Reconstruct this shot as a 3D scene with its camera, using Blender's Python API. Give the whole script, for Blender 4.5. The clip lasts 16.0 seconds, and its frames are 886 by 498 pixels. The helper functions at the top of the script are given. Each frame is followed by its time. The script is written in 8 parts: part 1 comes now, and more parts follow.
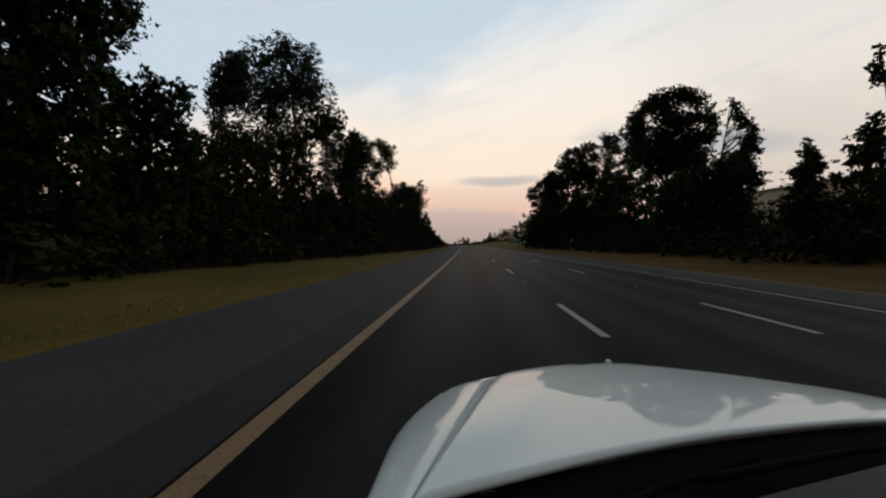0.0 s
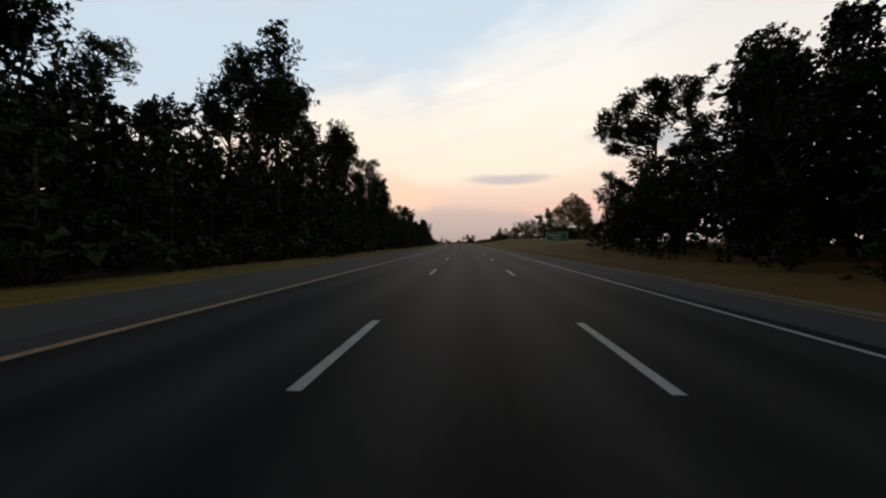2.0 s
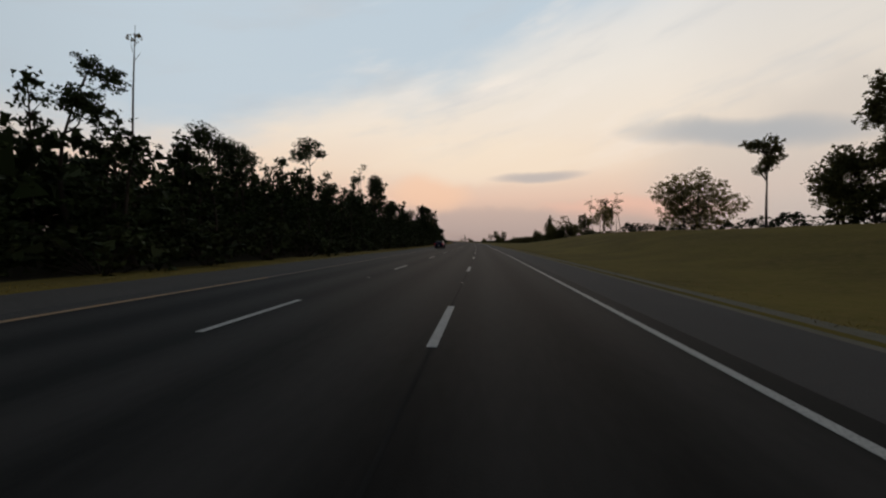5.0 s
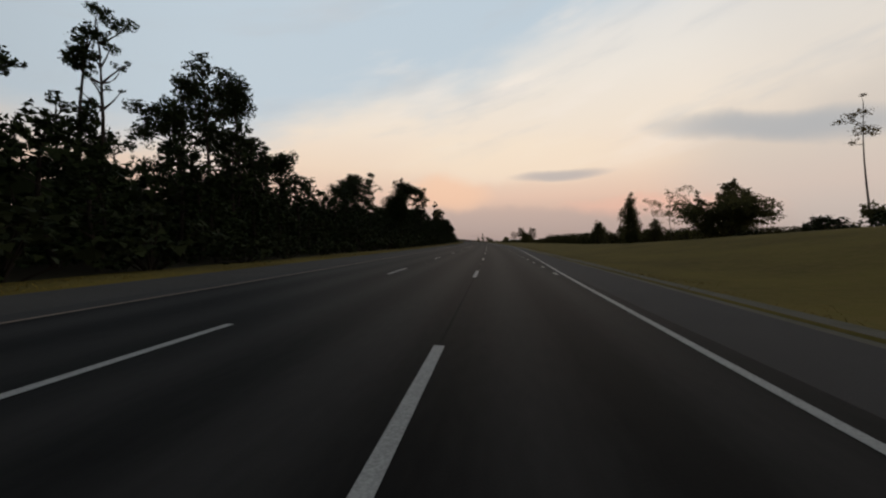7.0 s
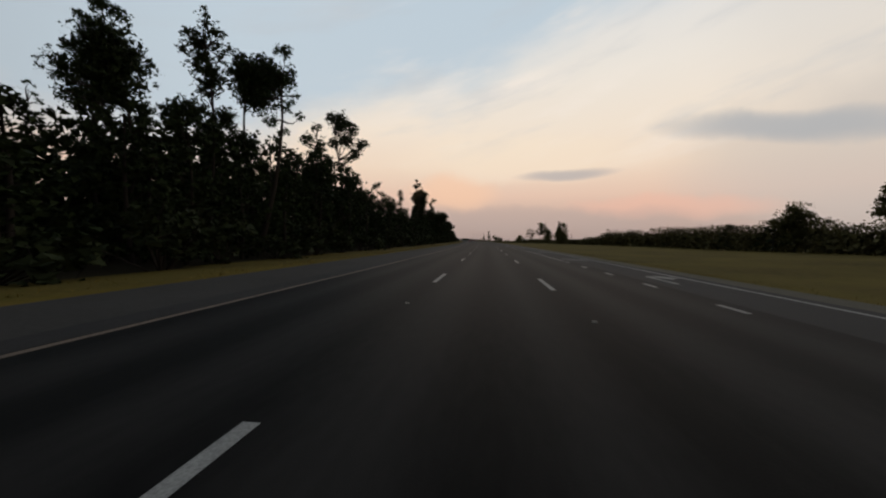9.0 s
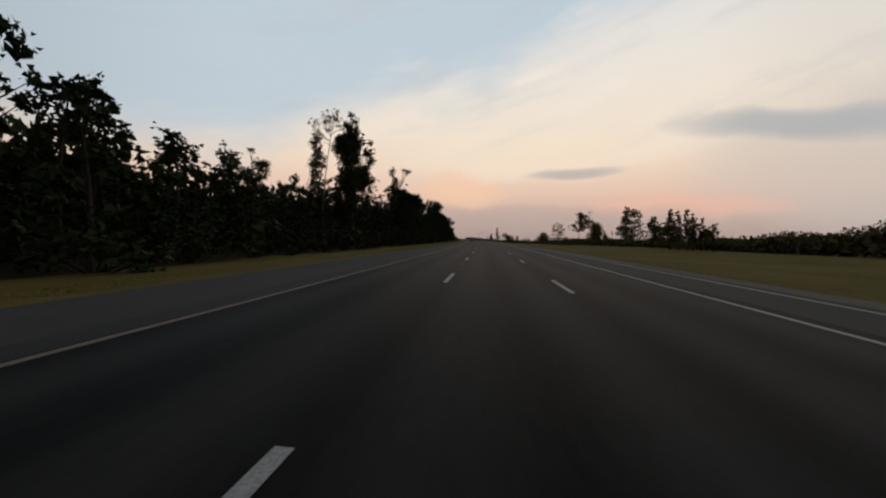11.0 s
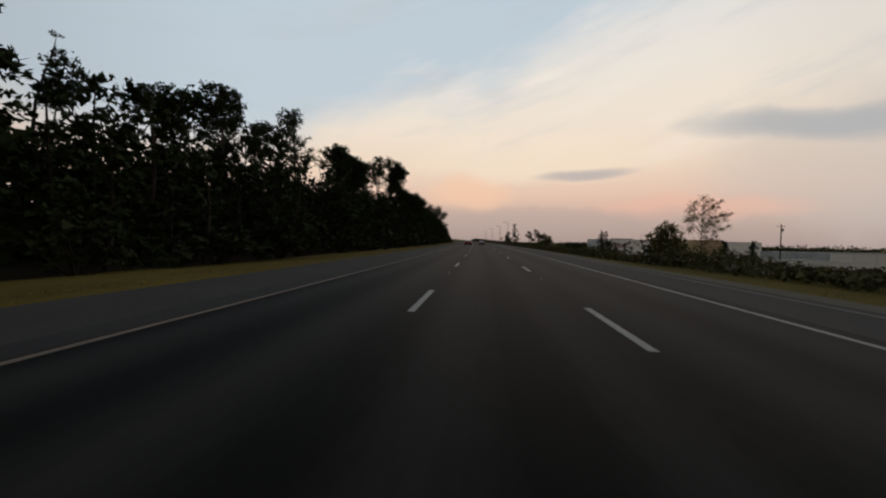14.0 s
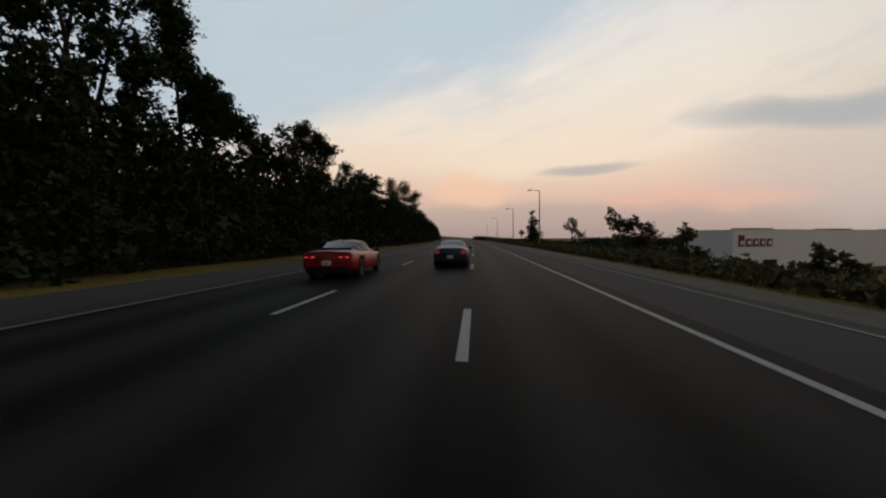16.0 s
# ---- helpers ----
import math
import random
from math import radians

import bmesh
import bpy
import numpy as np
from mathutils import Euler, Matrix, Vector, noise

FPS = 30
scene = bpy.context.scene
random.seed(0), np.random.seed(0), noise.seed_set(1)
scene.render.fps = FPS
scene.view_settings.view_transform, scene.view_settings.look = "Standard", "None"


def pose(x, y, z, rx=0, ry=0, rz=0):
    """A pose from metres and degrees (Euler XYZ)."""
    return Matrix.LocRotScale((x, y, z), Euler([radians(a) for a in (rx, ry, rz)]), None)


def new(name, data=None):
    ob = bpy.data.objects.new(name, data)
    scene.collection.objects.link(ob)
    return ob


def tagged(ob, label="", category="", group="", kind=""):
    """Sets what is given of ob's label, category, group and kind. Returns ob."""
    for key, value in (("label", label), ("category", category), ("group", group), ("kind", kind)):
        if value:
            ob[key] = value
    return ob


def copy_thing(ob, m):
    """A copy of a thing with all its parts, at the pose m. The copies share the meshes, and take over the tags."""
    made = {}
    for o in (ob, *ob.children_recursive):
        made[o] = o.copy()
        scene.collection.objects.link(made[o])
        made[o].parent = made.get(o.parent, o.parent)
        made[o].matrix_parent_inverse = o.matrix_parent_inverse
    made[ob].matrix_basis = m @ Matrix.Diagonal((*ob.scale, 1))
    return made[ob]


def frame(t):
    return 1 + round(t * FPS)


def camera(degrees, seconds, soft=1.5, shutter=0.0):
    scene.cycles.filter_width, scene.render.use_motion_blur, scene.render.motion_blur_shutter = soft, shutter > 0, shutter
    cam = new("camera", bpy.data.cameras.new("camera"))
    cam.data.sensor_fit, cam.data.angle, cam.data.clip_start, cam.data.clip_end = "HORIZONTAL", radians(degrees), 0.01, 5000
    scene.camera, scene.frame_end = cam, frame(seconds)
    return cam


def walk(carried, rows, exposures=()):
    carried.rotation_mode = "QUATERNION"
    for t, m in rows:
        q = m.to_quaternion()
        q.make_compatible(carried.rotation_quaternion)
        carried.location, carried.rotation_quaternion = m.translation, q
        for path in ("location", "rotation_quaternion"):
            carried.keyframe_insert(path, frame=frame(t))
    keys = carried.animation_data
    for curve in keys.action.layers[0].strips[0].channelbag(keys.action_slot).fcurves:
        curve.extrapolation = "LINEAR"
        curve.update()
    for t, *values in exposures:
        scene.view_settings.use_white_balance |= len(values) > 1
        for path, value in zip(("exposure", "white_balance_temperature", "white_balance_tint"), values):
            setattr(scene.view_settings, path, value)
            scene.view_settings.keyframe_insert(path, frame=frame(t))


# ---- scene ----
# A three-lane highway at dusk that bends gently to the left. Places along it: s metres ahead, d metres to the right of the yellow line.
R = 2962.4          # radius of the bend
EYE = 1.251         # eye above the road
LANE = (0.0, 3.28, 6.47, 9.45)   # left edge line, two lane lines, right edge line
CYCLE, DASH = 10.727, 2.68


def at(s, d):
    a = s / R
    return -R + (R + d) * math.cos(a), (R + d) * math.sin(a)


cam = camera(101.8, 16.0, soft=2.2)
ROWS = [  # seconds, s, d, yaw, pitch, roll
    (0.0, 0.12, 1.430, 4.46, -0.84, -0.52),
    (0.5, 19.44, 2.140, 4.62, -0.66, -0.36),
    (1.0, 38.72, 2.950, 4.81, -0.96, -0.77),
    (1.5, 58.01, 3.810, 5.11, -0.98, -1.14),
    (2.0, 77.38, 4.710, 5.64, -1.15, -0.72),
    (2.5, 96.88, 5.570, 6.45, -1.27, -0.28),
    (3.0, 116.56, 6.270, 7.31, -1.47, -0.35),
    (3.5, 135.90, 6.760, 8.09, -1.21, -0.63),
    (4.0, 154.76, 7.030, 8.56, -1.27, -0.90),
    (4.5, 174.39, 7.080, 9.40, -1.26, -0.63),
    (5.0, 193.82, 7.060, 10.16, -1.28, -0.46),
    (5.5, 213.19, 7.110, 10.90, -1.30, -0.36),
    (6.0, 232.43, 7.280, 11.65, -1.27, -0.16),
    (6.5, 251.58, 7.440, 12.27, -1.23, 0.20),
    (7.0, 271.24, 7.100, 13.36, -1.39, -0.34),
    (7.5, 290.89, 6.490, 14.18, -1.99, -0.65),
    (8.0, 310.40, 5.820, 14.48, -1.74, -0.90),
    (8.5, 329.77, 5.240, 14.43, -1.55, -0.84),
    (9.0, 348.89, 4.840, 14.20, -1.56, -0.85),
    (9.5, 367.82, 4.790, 14.60, -1.60, -0.89),
    (10.0, 386.64, 4.730, 14.87, -1.65, -0.91),
    (10.5, 405.43, 4.600, 15.09, -1.68, -0.94),
    (11.0, 424.22, 4.440, 15.33, -1.74, -0.98),
    (11.5, 443.03, 4.310, 15.59, -1.75, -1.05),
    (12.0, 461.28, 4.250, 15.80, -1.82, -0.97),
    (12.5, 479.59, 4.260, 15.87, -1.52, -0.86),
    (13.0, 498.02, 4.340, 16.22, -1.33, -0.90),
    (13.5, 516.69, 4.380, 16.69, -1.53, -1.08),
    (14.0, 535.44, 4.480, 16.69, -1.51, -1.06),
    (14.5, 554.04, 4.880, 16.46, -1.23, -0.74),
    (15.0, 572.50, 5.390, 15.94, -1.33, -0.42),
    (15.5, 591.54, 6.080, 16.33, -1.97, -0.20),
    (16.0, 610.98, 6.620, 17.14, -1.78, 0.26),
]
walk(cam, [(t, pose(*at(s, d), EYE, 90 + pitch, roll, yaw)) for t, s, d, yaw, pitch, roll in ROWS],
     exposures=[(0, .14, 6350, 10), (1, .20, 6350, 10), (2, .28, 6350, 10), (3, .18, 6400, 10), (4, .05, 6450, 10), (6, 0, 6500, 10), (16, -.02, 6500, 10)])

# ---- sky: the only light ----
scene.view_settings.exposure = 0.0
world = bpy.data.worlds.new("dusk_sky")
scene.world = world
world.use_nodes = True
wt = world.node_tree
wt.nodes.clear()


def wn(kind, **kw):
    n = wt.nodes.new(kind)
    for k, v in kw.items():
        if k == "op":
            n.operation = v
        elif k == "blend":
            n.blend_type = v
        elif k.startswith("i"):
            n.inputs[int(k[1:])].default_value = v
    return n


def wlink(a, b, i=0, o=0):
    wt.links.new(a.outputs[o], b.inputs[i])


def wmath(op, a, b=None, c=None):
    n = wn("ShaderNodeMath", op=op)
    for i, v in enumerate((a, b, c)):
        if v is None:
            continue
        if isinstance(v, (int, float)):
            n.inputs[i].default_value = v
        else:
            wt.links.new(v, n.inputs[i])
    return n.outputs[0]


def wmix(fac, a, b):
    n = wt.nodes.new("ShaderNodeMix")
    n.data_type = "RGBA"
    for sock, v in ((n.inputs[0], fac), (n.inputs[6], a), (n.inputs[7], b)):
        if isinstance(v, (int, float, tuple)):
            sock.default_value = (*v, 1) if isinstance(v, tuple) else v
        else:
            wt.links.new(v, sock)
    return n.outputs[2]


tc = wn("ShaderNodeTexCoord")
sep = wn("ShaderNodeSeparateXYZ")
wlink(tc, sep, 0, 0)
DX, DY, DZ = sep.outputs
azim = wmath("MULTIPLY", wmath("ARCTAN2", DX, DY), 57.296)      # degrees, clockwise from +y
elev = wmath("MULTIPLY", wmath("ARCSINE", DZ), 57.296)

ramp = wn("ShaderNodeValToRGB")
stops = [(0.0, (.42, .32, .29)), (0.018, (.47, .35, .305)), (0.04, (.58, .42, .35)), (0.075, (.78, .55, .43)), (0.12, (.86, .68, .53)), (0.18, (.88, .76, .63)), (0.26, (.84, .78, .70)),
         (0.36, (.72, .73, .73)), (0.50, (.30, .32, .34)), (0.70, (.16, .17, .185)), (1.0, (.10, .11, .12))]
cr = ramp.color_ramp
while len(cr.elements) < len(stops):
    cr.elements.new(0.5)
for e, (p_, c_) in zip(cr.elements, stops):
    e.position, e.color = p_, (*c_, 1)
wt.links.new(wmath("DIVIDE", elev, 90.0), ramp.inputs[0])
sky = ramp.outputs[0]


def wisps(scale, across, seed, detail=5):
    """Noise over directions, drawn out sideways and leaning up to the right."""
    cmb = wn("ShaderNodeCombineXYZ")
    wt.links.new(wmath("MULTIPLY", azim, across), cmb.inputs[0])
    wt.links.new(wmath("SUBTRACT", elev, wmath("MULTIPLY", azim, 0.22)), cmb.inputs[1])
    cmb.inputs[2].default_value = seed
    nz = wn("ShaderNodeTexNoise")
    nz.inputs["Scale"].default_value, nz.inputs["Detail"].default_value, nz.inputs["Roughness"].default_value = scale, detail, 0.55
    wt.links.new(cmb.outputs[0], nz.inputs["Vector"])
    return nz.outputs[0]


def step(x, lo, hi):
    mr = wn("ShaderNodeMapRange", i1=lo, i2=hi)
    mr.interpolation_type = "SMOOTHSTEP"
    wt.links.new(x, mr.inputs[0])
    return mr.outputs[0]


# clear blue above the veil of cloud, whose edge climbs from left to right
edge = wmath("ADD", wmath("MULTIPLY", wmath("MINIMUM", wmath("MAXIMUM", azim, -42.0), 22.0), 0.34), 25.5)
edge = wmath("ADD", edge, wmath("MULTIPLY", wmath("SUBTRACT", wisps(0.11, 0.35, 2.0), 0.5), 17.0))
above = step(wmath("SUBTRACT", elev, edge), -3.0, 6.0)
low_sky = wmath("SUBTRACT", 1.0, step(elev, 38.0, 55.0))
sky = wmix(wmath("MULTIPLY", wmath("MULTIPLY", above, low_sky), 0.9), sky, (.50, .60, .68))
# streaks within the veil: pale and grey
sky = wmix(wmath("MULTIPLY", wmath("MULTIPLY", step(wisps(0.16, 0.25, 7.0), 0.50, 0.72), wmath("MULTIPLY", step(elev, 8.0, 15.0), step(azim, -40.0, -12.0))), wmath("MULTIPLY", low_sky, 0.55)), sky, (.92, .83, .74))
sky = wmix(wmath("MULTIPLY", wmath("MULTIPLY", step(wisps(0.20, 0.22, 15.0), 0.52, 0.75), step(elev, 9.0, 16.0)), wmath("MULTIPLY", low_sky, 0.40)), sky, (.52, .55, .58))

# away from the afterglow the sky is bluer and dimmer
glow = wmath("SUBTRACT", 1.0, step(wmath("ABSOLUTE", wmath("ADD", azim, -4.0)), 45.0, 130.0))
cool = wmix(1.0, sky, (.23, .237, .25))
cool.node.blend_type = "MULTIPLY"
sky = wmix(wmath("MULTIPLY", wmath("SUBTRACT", 1.0, glow), 0.95), sky, cool)


def patch(az0, el0, wa, we, tilt=0.0, soft=0.9, warp=0.5):
    """A bank of cloud round one direction: 1 inside, 0 outside."""
    nz = wn("ShaderNodeTexNoise")
    nz.inputs["Scale"].default_value, nz.inputs["Detail"].default_value = 9.0, 4
    wlink(tc, nz, 0, 0)
    da = wmath("SUBTRACT", azim, az0)
    de = wmath("SUBTRACT", wmath("SUBTRACT", elev, el0), wmath("MULTIPLY", da, tilt))
    de = wmath("ADD", de, wmath("MULTIPLY", wmath("SUBTRACT", nz.outputs[0], 0.5), we * warp * 3))
    q = wmath("ADD", wmath("POWER", wmath("ABSOLUTE", wmath("DIVIDE", da, wa)), 2.0), wmath("POWER", wmath("ABSOLUTE", wmath("DIVIDE", de, we)), 2.0))
    mr = wn("ShaderNodeMapRange", i1=1.0 + soft, i2=1.0 - soft)
    mr.interpolation_type = "SMOOTHSTEP"
    wt.links.new(q, mr.inputs[0])
    return mr.outputs[0]


# greyer towards the right; low afterglow; grey banks
sky = wmix(wmath("MULTIPLY", patch(38, 9, 17, 8, 0.0, 0.95, 0.4), 0.62), sky, (.57, .525, .485))
sky = wmix(wmath("MULTIPLY", patch(46, 25, 20, 13, 0.0, 0.95, 0.4), 0.34), sky, (.58, .56, .54))
sky = wmix(wmath("MULTIPLY", patch(-12.5, 7.3, 6, 2.6, 0.0, 0.95, 0.3), 0.62), sky, (.95, .60, .40))
sky = wmix(wmath("MULTIPLY", patch(-3, 12.5, 16, 3.0, 0.0, 0.95, 0.5), 0.45), sky, (.95, .80, .62))
sky = wmix(wmath("MULTIPLY", patch(17, 4.8, 10.5, 1.5, -0.03, 0.95, 0.7), 0.60), sky, (.86, .50, .38))
sky = wmix(wmath("MULTIPLY", patch(-2, 3.0, 22, 1.9, 0.0, 0.9, 0.6), 0.5), sky, (.48, .38, .345))
sky = wmix(wmath("MULTIPLY", patch(4.4, 9.9, 6.0, 0.72, 0.02, 0.98, 0.5), 0.68), sky, (.40, .385, .40))
sky = wmix(wmath("MULTIPLY", patch(29, 13.4, 11, 1.6, -0.16, 0.98, 0.5), 0.70), sky, (.37, .405, .44))
bgnode = wn("ShaderNodeBackground", i1=1.0)
outw = wn("ShaderNodeOutputWorld")
wt.links.new(sky, bgnode.inputs[0])
wlink(bgnode, outw)

# ---- materials ----
def mat(name, colour, rough=0.8, metal=0.0, spec=0.4, mix=None, scale=6.0, detail=5, amount=0.6, second=None, bump=0.0, bump_scale=40.0,
        coat=0.0, emit=None, emit_strength=0.0, vary=0.0, stretch=None, islands=0.0):
    m = bpy.data.materials.new(name)
    m.use_nodes = True
    t = m.node_tree
    bs = t.nodes["Principled BSDF"]
    bs.inputs["Roughness"].default_value, bs.inputs["Metallic"].default_value = rough, metal
    bs.inputs["Specular IOR Level"].default_value, bs.inputs["Coat Weight"].default_value = spec, coat
    bs.inputs["Coat Roughness"].default_value = 0.04
    col = None
    tcn = t.nodes.new("ShaderNodeTexCoord")
    mp = t.nodes.new("ShaderNodeMapping")
    t.links.new(tcn.outputs["Object"], mp.inputs[0])
    if stretch:
        mp.inputs["Scale"].default_value = stretch
    if mix:
        base = colour
        for c2, sc, am in ((mix, scale, amount), *((second,) if second else ())):
            nz = t.nodes.new("ShaderNodeTexNoise")
            nz.inputs["Scale"].default_value, nz.inputs["Detail"].default_value = sc, detail
            t.links.new(mp.outputs[0], nz.inputs["Vector"])
            mr = t.nodes.new("ShaderNodeMapRange")
            mr.inputs[1].default_value, mr.inputs[2].default_value, mr.inputs[4].default_value = 0.35, 0.68, am
            t.links.new(nz.outputs[0], mr.inputs[0])
            mx = t.nodes.new("ShaderNodeMix")
            mx.data_type = "RGBA"
            t.links.new(mr.outputs[0], mx.inputs[0])
            if col is None:
                mx.inputs[6].default_value = (*base, 1)
            else:
                t.links.new(col, mx.inputs[6])
            mx.inputs[7].default_value = (*c2, 1)
            col = mx.outputs[2]
    if vary or islands:
        hs = t.nodes.new("ShaderNodeHueSaturation")
        src = t.nodes.new("ShaderNodeObjectInfo" if vary else "ShaderNodeNewGeometry")
        mr = t.nodes.new("ShaderNodeMapRange")
        am = vary or islands
        mr.inputs[3].default_value, mr.inputs[4].default_value = 1 - am, 1 + am
        t.links.new(src.outputs["Random" if vary else "Random Per Island"], mr.inputs[0])
        t.links.new(mr.outputs[0], hs.inputs["Value"])
        if col is None:
            hs.inputs["Color"].default_value = (*colour, 1)
        else:
            t.links.new(col, hs.inputs["Color"])
        col = hs.outputs[0]
    if col is None:
        bs.inputs["Base Color"].default_value = (*colour, 1)
    else:
        t.links.new(col, bs.inputs["Base Color"])
    if bump:
        nz = t.nodes.new("ShaderNodeTexNoise")
        nz.inputs["Scale"].default_value, nz.inputs["Detail"].default_value = bump_scale, 4
        t.links.new(mp.outputs[0], nz.inputs["Vector"])
        bp = t.nodes.new("ShaderNodeBump")
        bp.inputs["Strength"].default_value, bp.inputs["Distance"].default_value = bump, 0.02
        t.links.new(nz.outputs[0], bp.inputs["Height"])
        t.links.new(bp.outputs[0], bs.inputs["Normal"])
    if emit:
        bs.inputs["Emission Color"].default_value = (*emit, 1)
        bs.inputs["Emission Strength"].default_value = emit_strength
    return m


def asphalt():
    """Worn asphalt: paler wheel tracks along each lane, blotches, grain; mapped by the place across and along the road."""
    mt = mat("asphalt", (.03, .03, .03), 0.62, spec=0.028, bump=0.10, bump_scale=60)
    t = mt.node_tree
    bs = t.nodes["Principled BSDF"]
    uv = t.nodes.new("ShaderNodeUVMap")
    sp = t.nodes.new("ShaderNodeSeparateXYZ")
    t.links.new(uv.outputs[0], sp.inputs[0])

    def mth(op, a, b=0.0):
        n = t.nodes.new("ShaderNodeMath")
        n.operation = op
        for i, v in enumerate((a, b)):
            if isinstance(v, (int, float)):
                n.inputs[i].default_value = v
            else:
                t.links.new(v, n.inputs[i])
        return n.outputs[0]

    def nse(sx, sy, detail):
        mp = t.nodes.new("ShaderNodeMapping")
        mp.inputs["Scale"].default_value = (sx, sy, 1)
        t.links.new(uv.outputs[0], mp.inputs[0])
        n = t.nodes.new("ShaderNodeTexNoise")
        n.inputs["Scale"].default_value, n.inputs["Detail"].default_value = 1.0, detail
        t.links.new(mp.outputs[0], n.inputs["Vector"])
        return n.outputs[0]

    wob = mth("MULTIPLY", mth("SUBTRACT", nse(.3, .012, 2), .5), .9)
    track = mth("COSINE", mth("MULTIPLY", mth("ADD", mth("SUBTRACT", sp.outputs[0], .82), wob), 2 * math.pi / 1.62))
    v = mth("ADD", mth("MULTIPLY", track, .25), .27)
    v = mth("ADD", v, mth("MULTIPLY", mth("SUBTRACT", nse(1.1, .03, 4), .5), .75))
    v = mth("ADD", v, mth("MULTIPLY", mth("SUBTRACT", nse(9.0, 2.5, 4), .5), .35))
    v = mth("ADD", v, mth("MULTIPLY", mth("SUBTRACT", nse(.25, .012, 3), .5), .5))
    rp = t.nodes.new("ShaderNodeValToRGB")
    rp.color_ramp.elements[0].color = (.0085, .0081, .0078, 1)
    rp.color_ramp.elements[1].color = (.0415, .039, .0375, 1)
    t.links.new(v, rp.inputs[0])
    t.links.new(rp.outputs[0], bs.inputs["Base Color"])
    return mt


M_ASPHALT = asphalt()
M_TAR = mat("tar_seam", (.011, .011, .011), 0.95, spec=0.08, mix=(.022, .021, .021), scale=1.5)
M_SHOULDER = mat("shoulder_asphalt", (.056, .053, .049), 0.9, spec=0.12, mix=(.036, .034, .032), scale=0.5, second=((.076, .071, .066), 9, 0.5), bump=0.5, bump_scale=30)
M_GRAVEL = mat("gravel_edge", (.12, .11, .09), 0.95, spec=0.1, mix=(.07, .07, .045), scale=2, second=((.16, .14, .11), 30, 0.5), bump=0.8, bump_scale=25)
M_DARKSTRIP = mat("dark_asphalt", (.030, .028, .028), 0.85, spec=0.2, mix=(.040, .037, .036), scale=.7, bump=0.4, bump_scale=60)
M_FADED = mat("faded_yellow_paint", (.24, .17, .12), 0.75, mix=(.16, .12, .09), scale=4, second=((.06, .05, .045), 40, 0.6))
M_FAINT = mat("worn_white_paint", (.20, .195, .18), 0.75, mix=(.11, .11, .105), scale=3, second=((.06, .06, .06), 45, 0.7))
M_YELLOW = mat("yellow_paint", (.33, .19, .075), 0.7, mix=(.22, .14, .07), scale=5, second=((.08, .06, .04), 40, 0.5))
M_WORN = mat("flaking_white_paint", (.40, .40, .385), 0.7, mix=(.07, .068, .066), scale=1.6, amount=.85, second=((.05, .05, .048), 11, .75))
M_WHITE = mat("white_road_paint", (.38, .38, .365), 0.7, mix=(.27, .27, .26), scale=5, second=((.10, .10, .10), 45, 0.5))
M_GRASS = mat("dry_grass", (.132, .106, .024), 0.95, spec=0.04, mix=(.060, .052, .014), scale=0.18, amount=0.85, second=((.165, .112, .036), 3.0, 0.55), bump=1.0, bump_scale=14)
M_DRYGRASS = mat("brown_grass", (.130, .075, .026), 0.95, spec=0.04, mix=(.052, .041, .013), scale=0.2, amount=0.75, second=((.145, .088, .034), 4, 0.5), bump=1.0, bump_scale=14)
M_BARK = mat("bark", (.040, .032, .026), 0.95, spec=0.1, mix=(.022, .019, .016), scale=6, bump=0.8, bump_scale=14, stretch=(1, 1, .2))
M_DEADWOOD = mat("grey_dead_wood", (.12, .10, .085), 0.95, spec=0.1, mix=(.07, .06, .05), scale=5, bump=0.6, bump_scale=14)
M_OAKLEAF = mat("oak_leaves", (.022, .032, .011), 0.75, spec=0.08, islands=0.45)
M_PINELEAF = mat("pine_needles", (.026, .040, .015), 0.8, spec=0.08, islands=0.4)
M_GUMLEAF = mat("pale_green_leaves", (.045, .060, .018), 0.75, spec=0.08, islands=0.45)
M_PALELEAF = mat("backlit_leaves", (.050, .058, .018), 0.75, spec=0.08, islands=0.45)
M_BUSHLEAF = mat("bush_leaves", (.024, .031, .012), 0.8, spec=0.08, islands=0.45)
# hedge green made paler: ambient light and haze are put into its colour
M_LITHEDGELEAF = mat("brightened_hedge_leaves", (.105, .094, .042), 0.8, spec=0.06, islands=0.5)
# paler copy of the oak leaves, with haze and sky glow in the colour
M_LITBANKLEAF = mat("brightened_olive_leaves", (.042, .050, .018), 0.75, spec=0.08, islands=0.45)
M_DRYLEAF = mat("withered_leaves", (.075, .062, .030), 0.85, spec=0.1, islands=0.4)


def let_light_through(m, colour, share):
    """Thin leaves glow a little when the sky stands behind them."""
    t = m.node_tree
    tr = t.nodes.new("ShaderNodeBsdfTranslucent")
    tr.inputs[0].default_value = (*colour, 1)
    mx = t.nodes.new("ShaderNodeMixShader")
    mx.inputs[0].default_value = share
    out = t.nodes["Material Output"]
    t.links.new(t.nodes["Principled BSDF"].outputs[0], mx.inputs[1])
    t.links.new(tr.outputs[0], mx.inputs[2])
    t.links.new(mx.outputs[0], out.inputs[0])


let_light_through(M_PALELEAF, (.22, .18, .06), 0.5)
let_light_through(M_LITBANKLEAF, (.15, .135, .055), 0.4)
let_light_through(M_GUMLEAF, (.07, .085, .028), 0.35)
let_light_through(M_DRYLEAF, (.22, .17, .08), 0.5)

# ---- building helpers ----
def smooth(a, b, x):
    t = min(1.0, max(0.0, (x - a) / (b - a)))
    return t * t * (3 - 2 * t)


